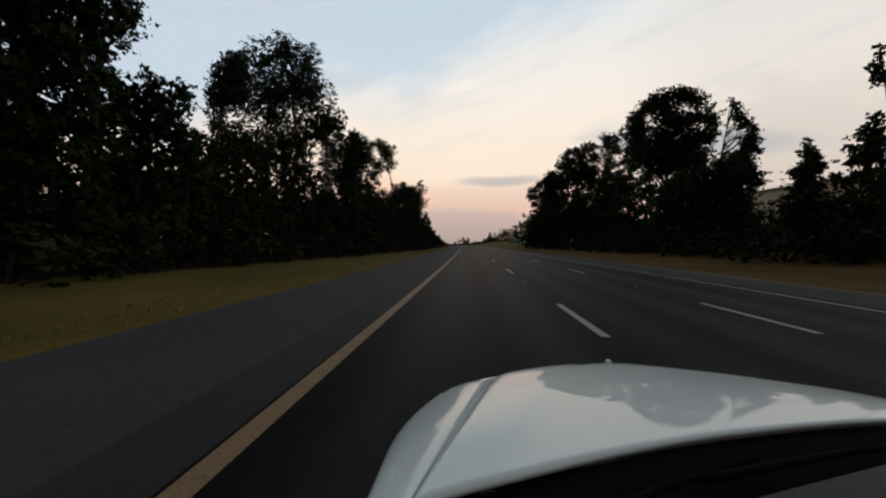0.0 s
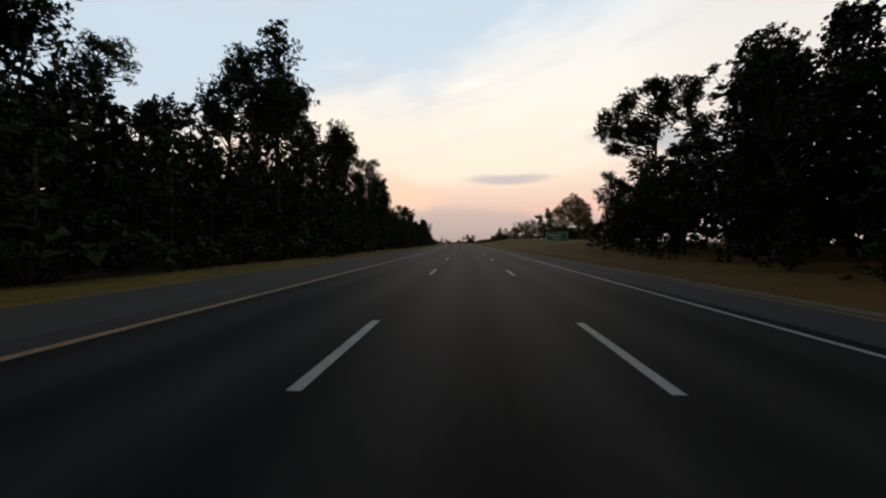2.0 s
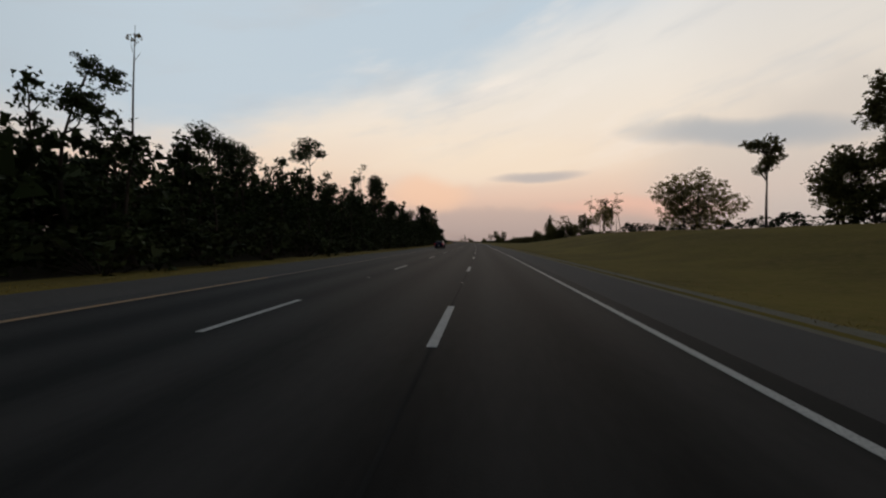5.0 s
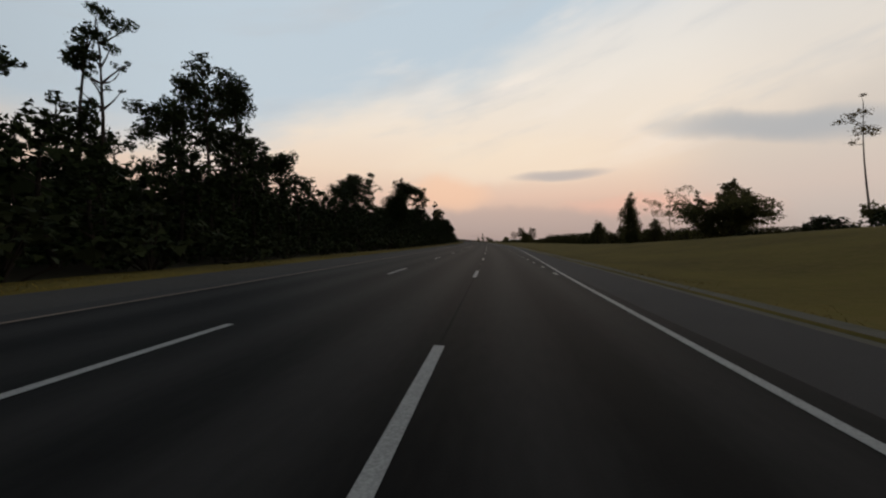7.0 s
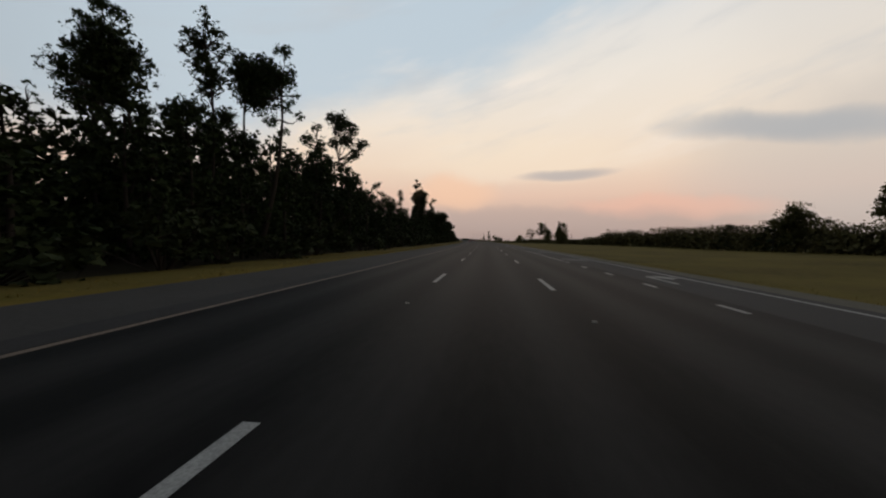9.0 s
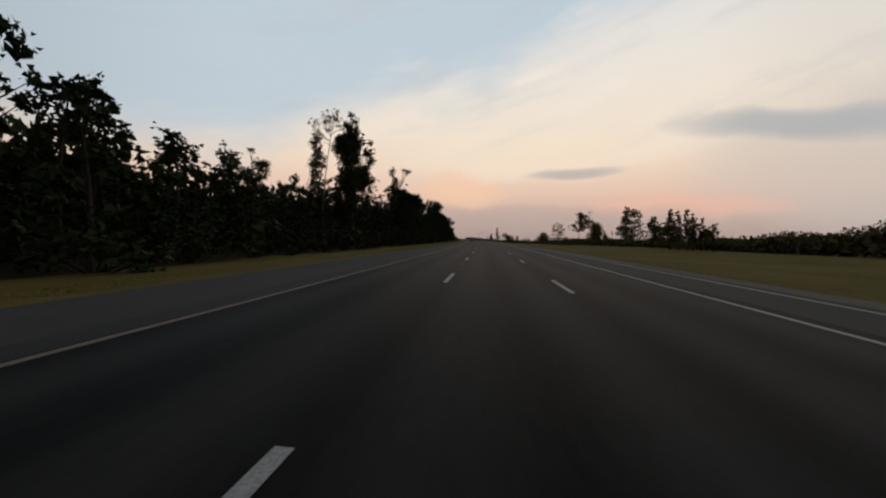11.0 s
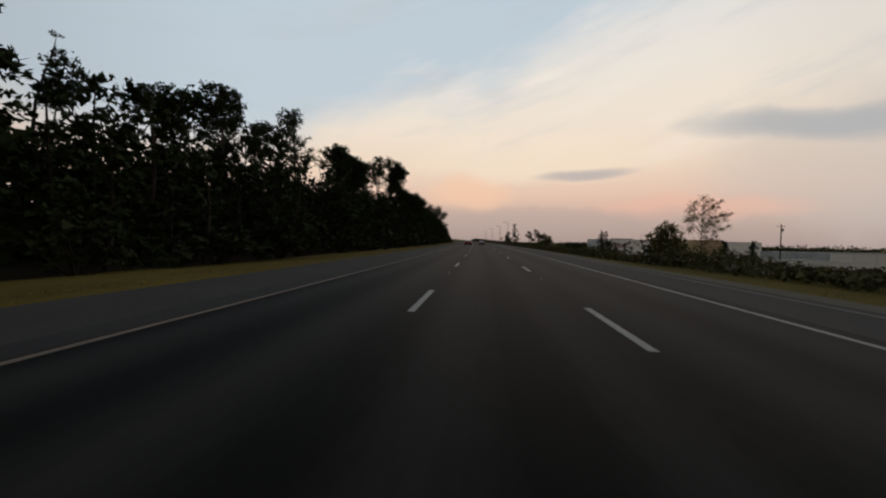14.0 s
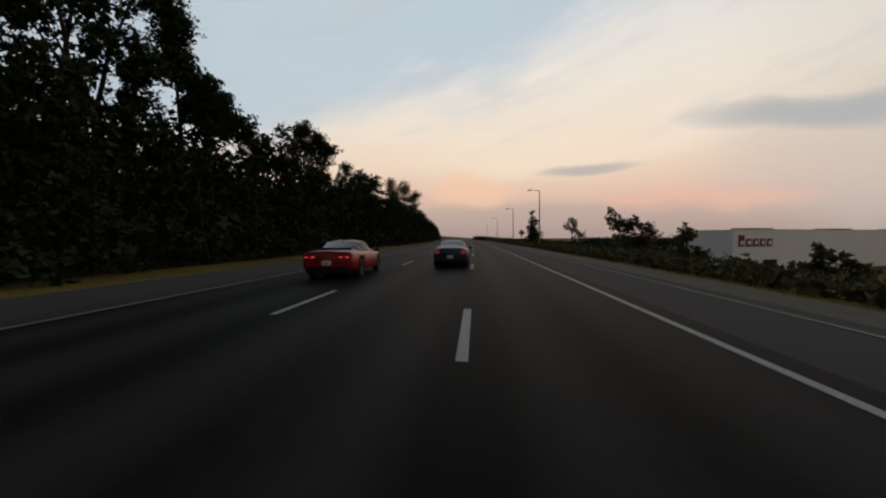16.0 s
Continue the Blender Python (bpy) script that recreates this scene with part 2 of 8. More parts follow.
def table(rows, x):
    for (x0, y0), (x1, y1) in zip(rows, rows[1:]):
        if x <= x1:
            return y0 + (y1 - y0) * max(0.0, (x - x0) / (x1 - x0))
    return rows[-1][1]


def bank(s):
    return table([(-100, 1.2), (100, 1.2), (170, 2.2), (250, 3.3), (280, 3.4), (300, 2.6), (320, 1.8), (345, 1.0), (390, 0.25), (2000, 0.2)], s)


def pave_right(s):
    """Right edge of the pavement: a shoulder, widening into the exit lane."""
    return table([(-100, 11.7), (285, 11.7), (345, 12.1), (2000, 12.1)], s)


def woods_edge(s):
    """Where the woods begin beside the left verge."""
    return table([(-100, -14), (15, -13.5), (45, -12), (75, -8.5), (110, -7.2), (280, -7.0), (350, -8.0), (450, -9.8), (500, -9.6), (560, -8.0), (620, -7.0), (2000, -7)], s)


def ground(s, d):
    z = 0.0
    if d < -3.4:
        z -= 0.35 * smooth(-3.4, -12, d) if d > -12 else 0.35
        z += 0.10 * noise.noise((s * 0.05, d * 0.12, 3.0))
    if d > 12.0:
        z += bank(s) * smooth(13.5, 36, d) - 0.12 * smooth(12, 13.5, d)
        z += 0.16 * noise.noise((s * 0.04, d * 0.09, 7.0)) * smooth(13, 20, d)
        z -= 6.0 * smooth(13.6, 34, d) * smooth(545, 580, s)
    z += 26.0 * smooth(1000, 2200, s) * (1 - smooth(40, 260, abs(d)))
    return z


def smoothed(me):
    me.polygons.foreach_set("use_smooth", [True] * len(me.polygons))
    return me


def mesh_ob(name, verts, faces, materials, parent=None, smooth_it=False):
    me = bpy.data.meshes.new(name)
    me.from_pydata([tuple(v) for v in verts], [], [tuple(f) for f in faces])
    for m in materials if isinstance(materials, (list, tuple)) else [materials]:
        me.materials.append(m)
    if smooth_it:
        smoothed(me)
    me.update()
    ob = new(name, me)
    ob.parent = parent
    return ob


def strip(name, s0, s1, d0, d1, z, material, parent=None, step=4.0, thick=0.0):
    """A band along the road between two lateral places, which may be functions of s."""
    n = max(1, int((s1 - s0) / step))
    vs, fs = [], []
    for i in range(n + 1):
        s = s0 + (s1 - s0) * i / n
        a = d0(s) if callable(d0) else d0
        b = d1(s) if callable(d1) else d1
        zz = z + 26.0 * smooth(1000, 2200, s)
        vs += [(*at(s, a), zz), (*at(s, b), zz)]
        if thick:
            vs += [(*at(s, a), zz - thick), (*at(s, b), zz - thick)]
    k = 4 if thick else 2
    for i in range(n):
        p, q = k * i, k * (i + 1)
        fs.append((p, p + 1, q + 1, q))
        if thick:
            fs += [(p + 2, p, q, q + 2), (p + 1, p + 3, q + 3, q + 1)]
    if thick:
        e = k * n
        fs += [(0, 2, 3, 1), (e, e + 1, e + 3, e + 2)]
    ob = mesh_ob(name, vs, fs, material, parent)
    uv = ob.data.uv_layers.new(name="place")
    for lp in ob.data.loops:
        x, y, _ = ob.data.vertices[lp.vertex_index].co
        uv.data[lp.index].uv = (math.hypot(x + R, y) - R, R * math.atan2(y, x + R))
    return ob


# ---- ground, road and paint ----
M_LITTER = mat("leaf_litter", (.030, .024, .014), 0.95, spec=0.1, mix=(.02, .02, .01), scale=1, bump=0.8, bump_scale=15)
S_LINES = [-160, -120] + list(range(-90, 1000, 5)) + [1020, 1060, 1120, 1200, 1300, 1400, 1550, 1700, 1900, 2100, 2300, 2700, 3200]
D_LINES = [-1400, -900, -500, -260, -140, -80, -50, -36, -26, -20, -16, -14, -12, -10.5, -9, -8, -7, -6, -5, -4.2, -3.4, -3.2, 0, 6, 11.7, 12.0, 13.2, 14, 15, 16.5, 18.5,
           21, 24, 27, 30, 33, 36, 40, 45, 52, 62, 80, 110, 160, 260, 500, 900, 1400]
vs, fs, mi = [], [], []
for s in S_LINES:
    for d in D_LINES:
        z = ground(s, d)
        if -3.3 < d < 11.95 or (d < pave_right(s) + 0.05 and d > 0):
            z = -0.25 + 26.0 * smooth(1000, 2200, s)
        vs.append((*at(s, d), z))
nd = len(D_LINES)
for i in range(len(S_LINES) - 1):
    for j in range(nd - 1):
        fs.append((i * nd + j, i * nd + j + 1, (i + 1) * nd + j + 1, (i + 1) * nd + j))
        s, d = (S_LINES[i] + S_LINES[i + 1]) / 2, (D_LINES[j] + D_LINES[j + 1]) / 2
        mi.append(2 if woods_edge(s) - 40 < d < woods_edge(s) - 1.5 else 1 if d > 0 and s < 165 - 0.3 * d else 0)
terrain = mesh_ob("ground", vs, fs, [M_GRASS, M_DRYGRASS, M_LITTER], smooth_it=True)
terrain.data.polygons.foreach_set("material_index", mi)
tagged(terrain, "mown yellow-green roadside grass rising to a bank", "ground", kind="structure")

road = strip("road", -120, 2200, -0.62, 9.86, 0.0, M_ASPHALT, step=8)
tagged(road, "dark grey worn asphalt highway with three lanes", "road", kind="structure")
sh_l = strip("road_shoulder", -120, 1400, -3.35, -0.62, -0.004, M_SHOULDER)
tagged(sh_l, "pale grey paved shoulder beside the yellow edge line", "road shoulder", kind="structure")
sh_r = strip("road_shoulder", -120, 1400, 9.86, pave_right, -0.004, M_DARKSTRIP)
tagged(sh_r, "dark asphalt shoulder and exit lane beside the grass", "road shoulder", kind="structure")
gr_r = strip("gravel_verge", -120, 1400, lambda s: pave_right(s) - 0.02, lambda s: pave_right(s) + 0.95 + 0.25 * noise.noise((s * .08, 5.0, 1.0)) + 0.35 * smooth(560, 610, s), -0.02, M_GRAVEL, step=1.5)
tagged(gr_r, "pale gravel strip along the pavement edge", "gravel verge", kind="structure")
gr_l = strip("gravel_verge", -120, 1400, -3.75, -3.33, -0.02, M_GRAVEL)
tagged(gr_l, "thin gravel strip between shoulder and grass", "gravel verge", kind="structure")

tagged(strip("edge_line", -120, 205, -0.085, 0.085, 0.005, M_YELLOW, road), "faded yellow edge line")
tagged(strip("edge_line", 205, 1400, -0.06, 0.06, 0.005, M_FADED, road), "worn pale edge line")
tagged(strip("edge_line", -120, 274, LANE[3] - .06, LANE[3] + .06, 0.005, M_WHITE, road), "white edge line")


def exit_edge(s):
    return table([(274, LANE[3]), (284, LANE[3] + .2), (332, 11.45), (342, 11.6), (2000, 11.6)], s)


tagged(strip("edge_line", 274, 480, lambda s: exit_edge(s) - .06, lambda s: exit_edge(s) + .06, 0.005, M_WHITE, road), "white edge line")
tagged(strip("edge_line", 480, 1400, lambda s: exit_edge(s) - .05, lambda s: exit_edge(s) + .05, 0.006, M_FAINT, road), "worn white edge line")
tagged(strip("lane_line", 372, 1400, LANE[3] - .06, LANE[3] + .06, 0.005, M_WHITE, road), "solid white lane line")


def lag(s):
    return 0.55 - 0.0042 * s


tagged(strip("tar_seam", 95, 300, LANE[2] - .02, LANE[2] + .018, 0.003, M_TAR, road), "dark tar seam")
tagged(strip("dark_strip", -120, 1400, -0.75, -0.12, 0.002, M_DARKSTRIP, road), "dark asphalt strip outside the yellow line")
k0 = 5.14
for k in range(-4, 70):
    for line in (1, 2):
        s = k0 + k * CYCLE + (lag(k * CYCLE) if line == 2 else 0.0)
        strip("lane_dash", s, s + DASH, LANE[line] - .065, LANE[line] + .065, 0.006, M_WHITE, road, step=3)
for k in range(26):
    s = 284.9 + k * 3.55
    strip("lane_dash", s, s + 0.9, LANE[3] - .06, LANE[3] + .06, 0.006, M_WHITE, road, step=3)

M_MARKER = mat("reflector_shell", (.24, .235, .21), 0.45, mix=(.14, .14, .13), scale=30)


def marker_mesh():
    bm = bmesh.new()
    bmesh.ops.create_cube(bm, size=1)
    for v in bm.verts:
        k = 0.55 if v.co.z > 0 else 1.0
        v.co = Vector((v.co.x * 0.075 * (0.8 if v.co.z > 0 else 1), v.co.y * 0.085 * k, (v.co.z + .5) * 0.02))
    me = bpy.data.meshes.new("pavement_marker")
    bm.to_mesh(me)
    bm.free()
    me.materials.append(M_MARKER)
    return me


mk = marker_mesh()
for k in range(0, 40):
    for line, s0 in ((1, 12.4), (2, 11.4)):
        s = s0 + 2 * CYCLE * k
        m = new("pavement_marker", mk)
        m.matrix_world = pose(*at(s, LANE[line]), 0.0, 0, 0, math.degrees(s / R))
        tagged(m, "small white reflective road marker between the dashes", "road marker", "raised markers along the lane lines")


# paint on the exit lane: words and arrows
def paint_poly(name, s, d, pts, parent):
    """A flat painted shape, pts in metres (right, ahead), lying on the road at s, d."""
    vs = [(*at(s + y, d + x), 0.007) for x, y in pts]
    return mesh_ob(name, vs, [tuple(range(len(vs)))], M_WORN, parent)


def paint_text(word, s, d, width, length):
    cu = bpy.data.curves.new("painted_word", "FONT")
    cu.body, cu.align_x, cu.align_y = word, "CENTER", "CENTER"
    tmp = bpy.data.objects.new("painted_word", cu)
    scene.collection.objects.link(tmp)
    bpy.context.view_layer.update()
    me = bpy.data.meshes.new_from_object(tmp)
    xs = [v.co.x for v in me.vertices]
    ys = [v.co.y for v in me.vertices]
    kx, ky = width / (max(xs) - min(xs)), length / (max(ys) - min(ys))
    cx, cy = (max(xs) + min(xs)) / 2, (max(ys) + min(ys)) / 2
    for v in me.vertices:
        v.co = Vector((*at(s + (v.co.y - cy) * ky, d + (v.co.x - cx) * kx), 0.007))
    bpy.data.objects.remove(tmp)
    me.materials.clear()
    me.materials.append(M_WORN)
    ob = new("painted_word", me)
    ob.parent = road
    return ob


def arrow(s, d, straight=True):
    paint_poly("painted_arrow", s, d, [(-.08, 0), (.08, 0), (.08, 1.9), (.40, 1.5), (.40, 1.15), (.95, 1.95), (.40, 2.75), (.40, 2.35), (.02, 2.3), (-.08, 2.0)], road)
    if straight:
        paint_poly("painted_arrow", s, d, [(-.20, 0), (-.10, 0), (-.10, 2.7), (.2, 2.7), (-.15, 3.9), (-.5, 2.7), (-.20, 2.7)], road)


arrow(360.5, 10.5, False)
paint_text("ONLY", 374, 10.6, 1.5, 2.4)
arrow(388, 10.5, False)
paint_text("ONLY", 511.2, 10.6, 1.5, 2.4)
arrow(519.0, 10.5, False)
arrow(520.6, 7.9, True)

# ---- trees ----
rng = np.random.default_rng(5)


def tube(vs, fs, pts, radii, n=6):
    """Add a tapered tube along the points."""
    base = len(vs)
    for i, (p, r) in enumerate(zip(pts, radii)):
        p = Vector(p)
        ax = (Vector(pts[min(i + 1, len(pts) - 1)]) - Vector(pts[max(i - 1, 0)])).normalized()
        u = ax.orthogonal().normalized()
        w = ax.cross(u)
        for k in range(n):
            a = 2 * math.pi * k / n
            vs.append(p + (u * math.cos(a) + w * math.sin(a)) * r)
    for i in range(len(pts) - 1):
        for k in range(n):
            a, b = base + i * n + k, base + i * n + (k + 1) % n
            fs.append((a, b, b + n, a + n))
    fs.append(tuple(range(base + n * len(pts) - 1, base + n * (len(pts) - 1) - 1, -1)))


def bent(a, b, bulge, steps=4):
    """Points from a to b along a bent way."""
    a, b = Vector(a), Vector(b)
    o = Vector(rng.normal(0, 1, 3)) * bulge * (b - a).length
    return [a.lerp(b, i / steps) + o * math.sin(math.pi * i / steps) for i in range(steps + 1)]


def leaf_mesh(name, lobes, size, material, spray=13, fill=9.0, spread=0.40, core=20.0):
    """Many small leaves in sprays over lumpy lobes round a darker core of larger ones; a lobe is (centre, radius, flatness)."""
    cen, sizes = [], []
    for c, r, flat, *share in lobes:
        for inner in (False, True):
            m = max(3, int((core if inner else fill * (share[0] if share else 1.0)) * r * r))
            v = rng.normal(0, 1, (m, 3))
            v /= np.linalg.norm(v, axis=1)[:, None]
            v *= (r * (rng.uniform(0, .62, m) if inner else rng.uniform(0.25, 1.08, m) ** 0.55))[:, None]
            v[:, 2] *= flat
            if inner:
                cen.append(np.array(c) + v)
                sizes.append(np.full(m, max(size, min(.27, .30 * r))))
            else:
                hub = np.repeat(np.array(c) + v, spray, axis=0)
                w = np.repeat(spread * min(1.0, .35 + .65 * r) * rng.uniform(0.55, 1.25, m), spray)[:, None]
                cen.append(hub + rng.normal(0, 0.58, (m * spray, 3)) * w * (1, 1, 0.7))
                sizes.append(np.full(m * spray, size))
    return leaves_at(name, np.concatenate(cen), np.concatenate(sizes), material)


def leaves_at(name, cen, size, material):
    n = len(cen)
    u = rng.normal(0, 1, (n, 3))
    u /= np.linalg.norm(u, axis=1)[:, None]
    w = np.cross(u, rng.normal(0, 1, (n, 3)))
    w /= np.linalg.norm(w, axis=1)[:, None]
    sz = (size * rng.uniform(0.6, 1.3, n))[:, None]
    tri = np.stack([cen - u * sz - w * sz * .6, cen + u * sz - w * sz * .35, cen + w * sz * .95], axis=1).reshape(-1, 3)
    me = bpy.data.meshes.new(name)
    me.vertices.add(3 * n)
    me.vertices.foreach_set("co", tri.ravel())
    me.loops.add(3 * n)
    me.loops.foreach_set("vertex_index", np.arange(3 * n))
    me.polygons.add(n)
    me.polygons.foreach_set("loop_start", np.arange(n) * 3)
    me.materials.append(material)
    me.update(calc_edges=True)
    return me


def make_tree(kind, label, height, trunk, limbs, lobes, leaf, size, bark=M_BARK, spray=13, fill=9.0, spread=0.40, core=20.0):
    """An Empty at the base, with a trunk of its own mesh (limbs included) and a crown."""
    ob = new(kind + "_tree" if kind not in ("bush",) else "bush")
    ob.empty_display_size = 0.3
    tagged(ob, label, "tree" if kind != "bush" else "bush")
    vs, fs = [], []
    for pts, radii in trunk + limbs:
        tube(vs, fs, pts, radii, 7 if (pts, radii) in trunk else 3 if len(pts) == 2 else 5)
    t = mesh_ob("trunk" if kind != "bush" else "stem", vs, fs, bark, ob, True)
    if lobes:
        c = new("crown", leaf_mesh("crown", lobes, size, leaf, spray, fill, spread, core))
        c.parent = ob
    ob["height"] = float(height)
    return ob


def twigs(limbs, c, r, n, flat=1.0, w=.03):
    """Thin twigs out of a lobe's middle, some past its leaves."""
    for _ in range(n):
        v = Vector(rng.normal(0, 1, 3)).normalized() * r * rng.uniform(.7, 1.2)
        v.z *= flat
        limbs.append(([c, c + v], (w, w * .25)))


def oak(seed, leaf=M_OAKLEAF, fill=5.6, low=3.0, core=18.0):
    """A broad, uneven crown of overlapping lobes on a forked trunk."""
    global rng
    rng = np.random.default_rng(seed)
    lean = rng.normal(0, 0.6, 2)
    top = Vector((lean[0], lean[1], 11.0))
    trunk = [(bent((0, 0, -0.4), top, 0.03), (.46, .38, .33, .29, .22))]
    limbs, lobes = [], []
    side, n = rng.uniform(0, 6.28), 27
    for i in range(n):
        a = i * 2.4 + rng.uniform(-.5, .5)
        f = (i + rng.uniform(0, 1)) / n
        z = low + 1.2 + (16.4 - low) * f
        env = (0.55 + 0.9 * math.sin(math.pi * min(1, f * .95 + .04)) ** .8)
        reach = (2.7 + 0.8 * math.sin(a + side) + rng.normal(0, .5)) * env * rng.uniform(.55, 1.1)
        r = rng.uniform(1.2, 2.2) * (1.1 - .25 * f)
        c = Vector((lean[0] * z / 12 + math.cos(a) * reach, lean[1] * z / 12 + math.sin(a) * reach, z))
        lobes.append((c, r, rng.uniform(.62, .9)))
        b0 = Vector((0, 0, 0)).lerp(top, min(1.0, max(0.25, (z - 3.0) / 12)))
        if b0.z < c.z:
            limbs.append((bent(b0, c, 0.10), (.17, .13, .09, .06, .03)))
        twigs(limbs, c, r, 4, .8)
    for i in range(4):
        c = Vector((lean[0] * 1.5 + rng.normal(0, 1.3), lean[1] * 1.5 + rng.normal(0, 1.3), rng.uniform(17.6, 19.0)))
        lobes.append((c, rng.uniform(.7, 1.1), .9))
        limbs.append((bent(top, c, .08), (.12, .09, .06, .04, .02)))
    return make_tree("oak", "tall broadleaf tree with a dense dark crown in the roadside woods", 20.0, trunk, limbs, lobes, leaf, 0.16, spray=15, fill=fill, spread=.36, core=core)


def gum(seed, leaf=M_GUMLEAF):
    global rng
    rng = np.random.default_rng(seed)
    tip = Vector((rng.normal(0, .6), rng.normal(0, .6), 19.0))
    trunk = [(bent((0, 0, -0.4), tip, 0.02, 6), (.30, .26, .22, .18, .13, .08, .03))]
    limbs, lobes = [], []
    for i in range(34):
        f = (i + rng.uniform(0, 1)) / 34
        z = 3.0 + 16.0 * f
        o = Vector((0, 0, 0)).lerp(tip, z / 19)
        reach = max(.15, (2.9 * (1 - f ** 1.7) + .35) * rng.uniform(0.15, 1.1))
        a = i * 2.4 + rng.uniform(-.6, .6)
        c = Vector((o.x + math.cos(a) * reach, o.y + math.sin(a) * reach, z + rng.uniform(-.2, .5)))
        r = rng.uniform(0.7, 1.3) * (1 - 0.25 * f)
        lobes.append((c, r, rng.uniform(.6, .9)))
        limbs.append((bent(o - Vector((0, 0, min(1.0, z * .4))), c, 0.08), (.08, .06, .045, .03, .015)))
        twigs(limbs, c, r, 3, .6)
    return make_tree("gum", "slender upright tree with layered leafy branches", 20.0, trunk, limbs, lobes, leaf, 0.175, spray=11, fill=9.5, spread=.36)


def pine(seed, base=7.5):
    """A bare stem; level boughs high up, each with several loose tufts of needles."""
    global rng
    rng = np.random.default_rng(seed)
    tip = Vector((rng.normal(0, .7), rng.normal(0, .7), 19.4))
    trunk = [(bent((0, 0, -0.4), tip, 0.02, 6), (.27, .24, .21, .18, .15, .10, .03))]
    limbs, lobes = [], []
    for i in range(40):
        f = ((i + rng.uniform(0, 1)) / 40) ** .8
        z = base + (19.4 - base) * f
        reach = (1.0 + 2.4 * math.sin(math.pi * min(1, f * .9 + .12)) ** .8) * rng.uniform(.35, 1.15)
        a = i * 2.4 + rng.uniform(-.8, .8)
        o = Vector((0, 0, 0)).lerp(tip, z / 19.8)
        e = Vector((o.x + math.cos(a) * reach, o.y + math.sin(a) * reach, z + 0.22 * reach + rng.uniform(-.3, .3)))
        way = bent(o - Vector((0, 0, .25)), e, 0.06)
        limbs.append((way, (.075, .06, .045, .03, .015)))
        for k in range(int(2 + 1.6 * reach)):
            p = way[0].lerp(e, rng.uniform(.42, 1.05)) + Vector((rng.normal(0, .3), rng.normal(0, .3), rng.uniform(0, .3)))
            lobes.append((p, rng.uniform(.25, .58), .6))
            limbs.append(([way[2], p], (.025, .008)))
    for i in range(7):
        z, a = rng.uniform(3, 9), rng.uniform(0, 6.28)
        q = rng.uniform(.6, 1.7)
        limbs.append(([(0, 0, z), (math.cos(a) * q, math.sin(a) * q, z + .25)], (.05, .012)))
    lobes.append((tip, 0.6, 1.0))
    return make_tree("pine", "tall pine with a bare trunk and a tufted top", 20.0, trunk, limbs, lobes, M_PINELEAF, 0.125, fill=15, spread=.32, core=5)


def cedar(seed):
    global rng
    rng = np.random.default_rng(seed)
    trunk = [([(0, 0, -.3), (0, 0, 6), (0, 0, 11.8)], (.2, .12, .02))]
    limbs, lobes = [], []
    for i in range(80):
        z = 0.7 + 10.9 * i / 79
        env = 1.7 * (1 - (z / 12.4) ** 1.7) * rng.uniform(.4, 1.05)
        a = i * 2.4
        c = Vector((math.cos(a) * env, math.sin(a) * env, z))
        r = max(.30, (1.02 - 0.055 * z) * rng.uniform(.85, 1.2))
        lobes.append((c, r, .9))
        limbs.append(([(0, 0, z - .3), c], (.04, .015)))
    return make_tree("cedar", "dense narrow evergreen with a pointed top", 12.0, trunk, limbs, lobes, M_PINELEAF, 0.125, fill=9, spread=.26, core=16)


def bare(seed):
    global rng
    rng = np.random.default_rng(seed)
    trunk = [(bent((0, 0, -.4), (rng.normal(0, .6), rng.normal(0, .6), 8.5), 0.03), (.20, .17, .145, .12, .09))]
    limbs, lobes = [], []
    top = Vector(trunk[0][0][-1])
    for i in range(18):
        z = rng.uniform(3.4, 8.5)
        b0 = Vector((0, 0, 0)).lerp(top, z / 8.5)
        a = i * 2.4
        e = b0 + Vector((math.cos(a) * rng.uniform(1.0, 3.2), math.sin(a) * rng.uniform(1.0, 3.2), rng.uniform(1.4, 7.2)))
        way = bent(b0, e, 0.08)
        limbs.append((way, (.075, .058, .042, .03, .016)))
        for k in range(8):
            p = way[1 + k % 4]
            f = p + Vector((rng.normal(0, .9), rng.normal(0, .9), rng.uniform(.1, 1.4)))
            limbs.append(([p, f], (.028, .008)))
            for _ in range(2):
                limbs.append(([f.lerp(p, .3), f + Vector(rng.normal(0, .45, 3))], (.013, .005)))
            if rng.uniform() < 0.6:
                lobes.append((f, 0.4, .8))
    return make_tree("thin_crowned", "thin-crowned tree with bare branches showing", 16.0, trunk, limbs, lobes, M_DRYLEAF, 0.13, bark=M_DEADWOOD, spray=9, spread=.35)


def snag(seed):
    global rng
    rng = np.random.default_rng(seed)
    limbs = [([(0, 0, 14 + i * .9), (rng.normal(0, .7), rng.normal(0, .7), 14.9 + i * .9)], (.04, .01)) for i in range(6)]
    return make_tree("dead", "dead bare trunk standing above the woods", 20.0, [(bent((0, 0, -.4), (.3, 0, 20), .02, 6), (.2, .18, .15, .12, .1, .07, .03))], limbs,
                     [(Vector((.3, 0, 19)), .6, .8)], M_DRYLEAF, 0.16, bark=M_DEADWOOD)


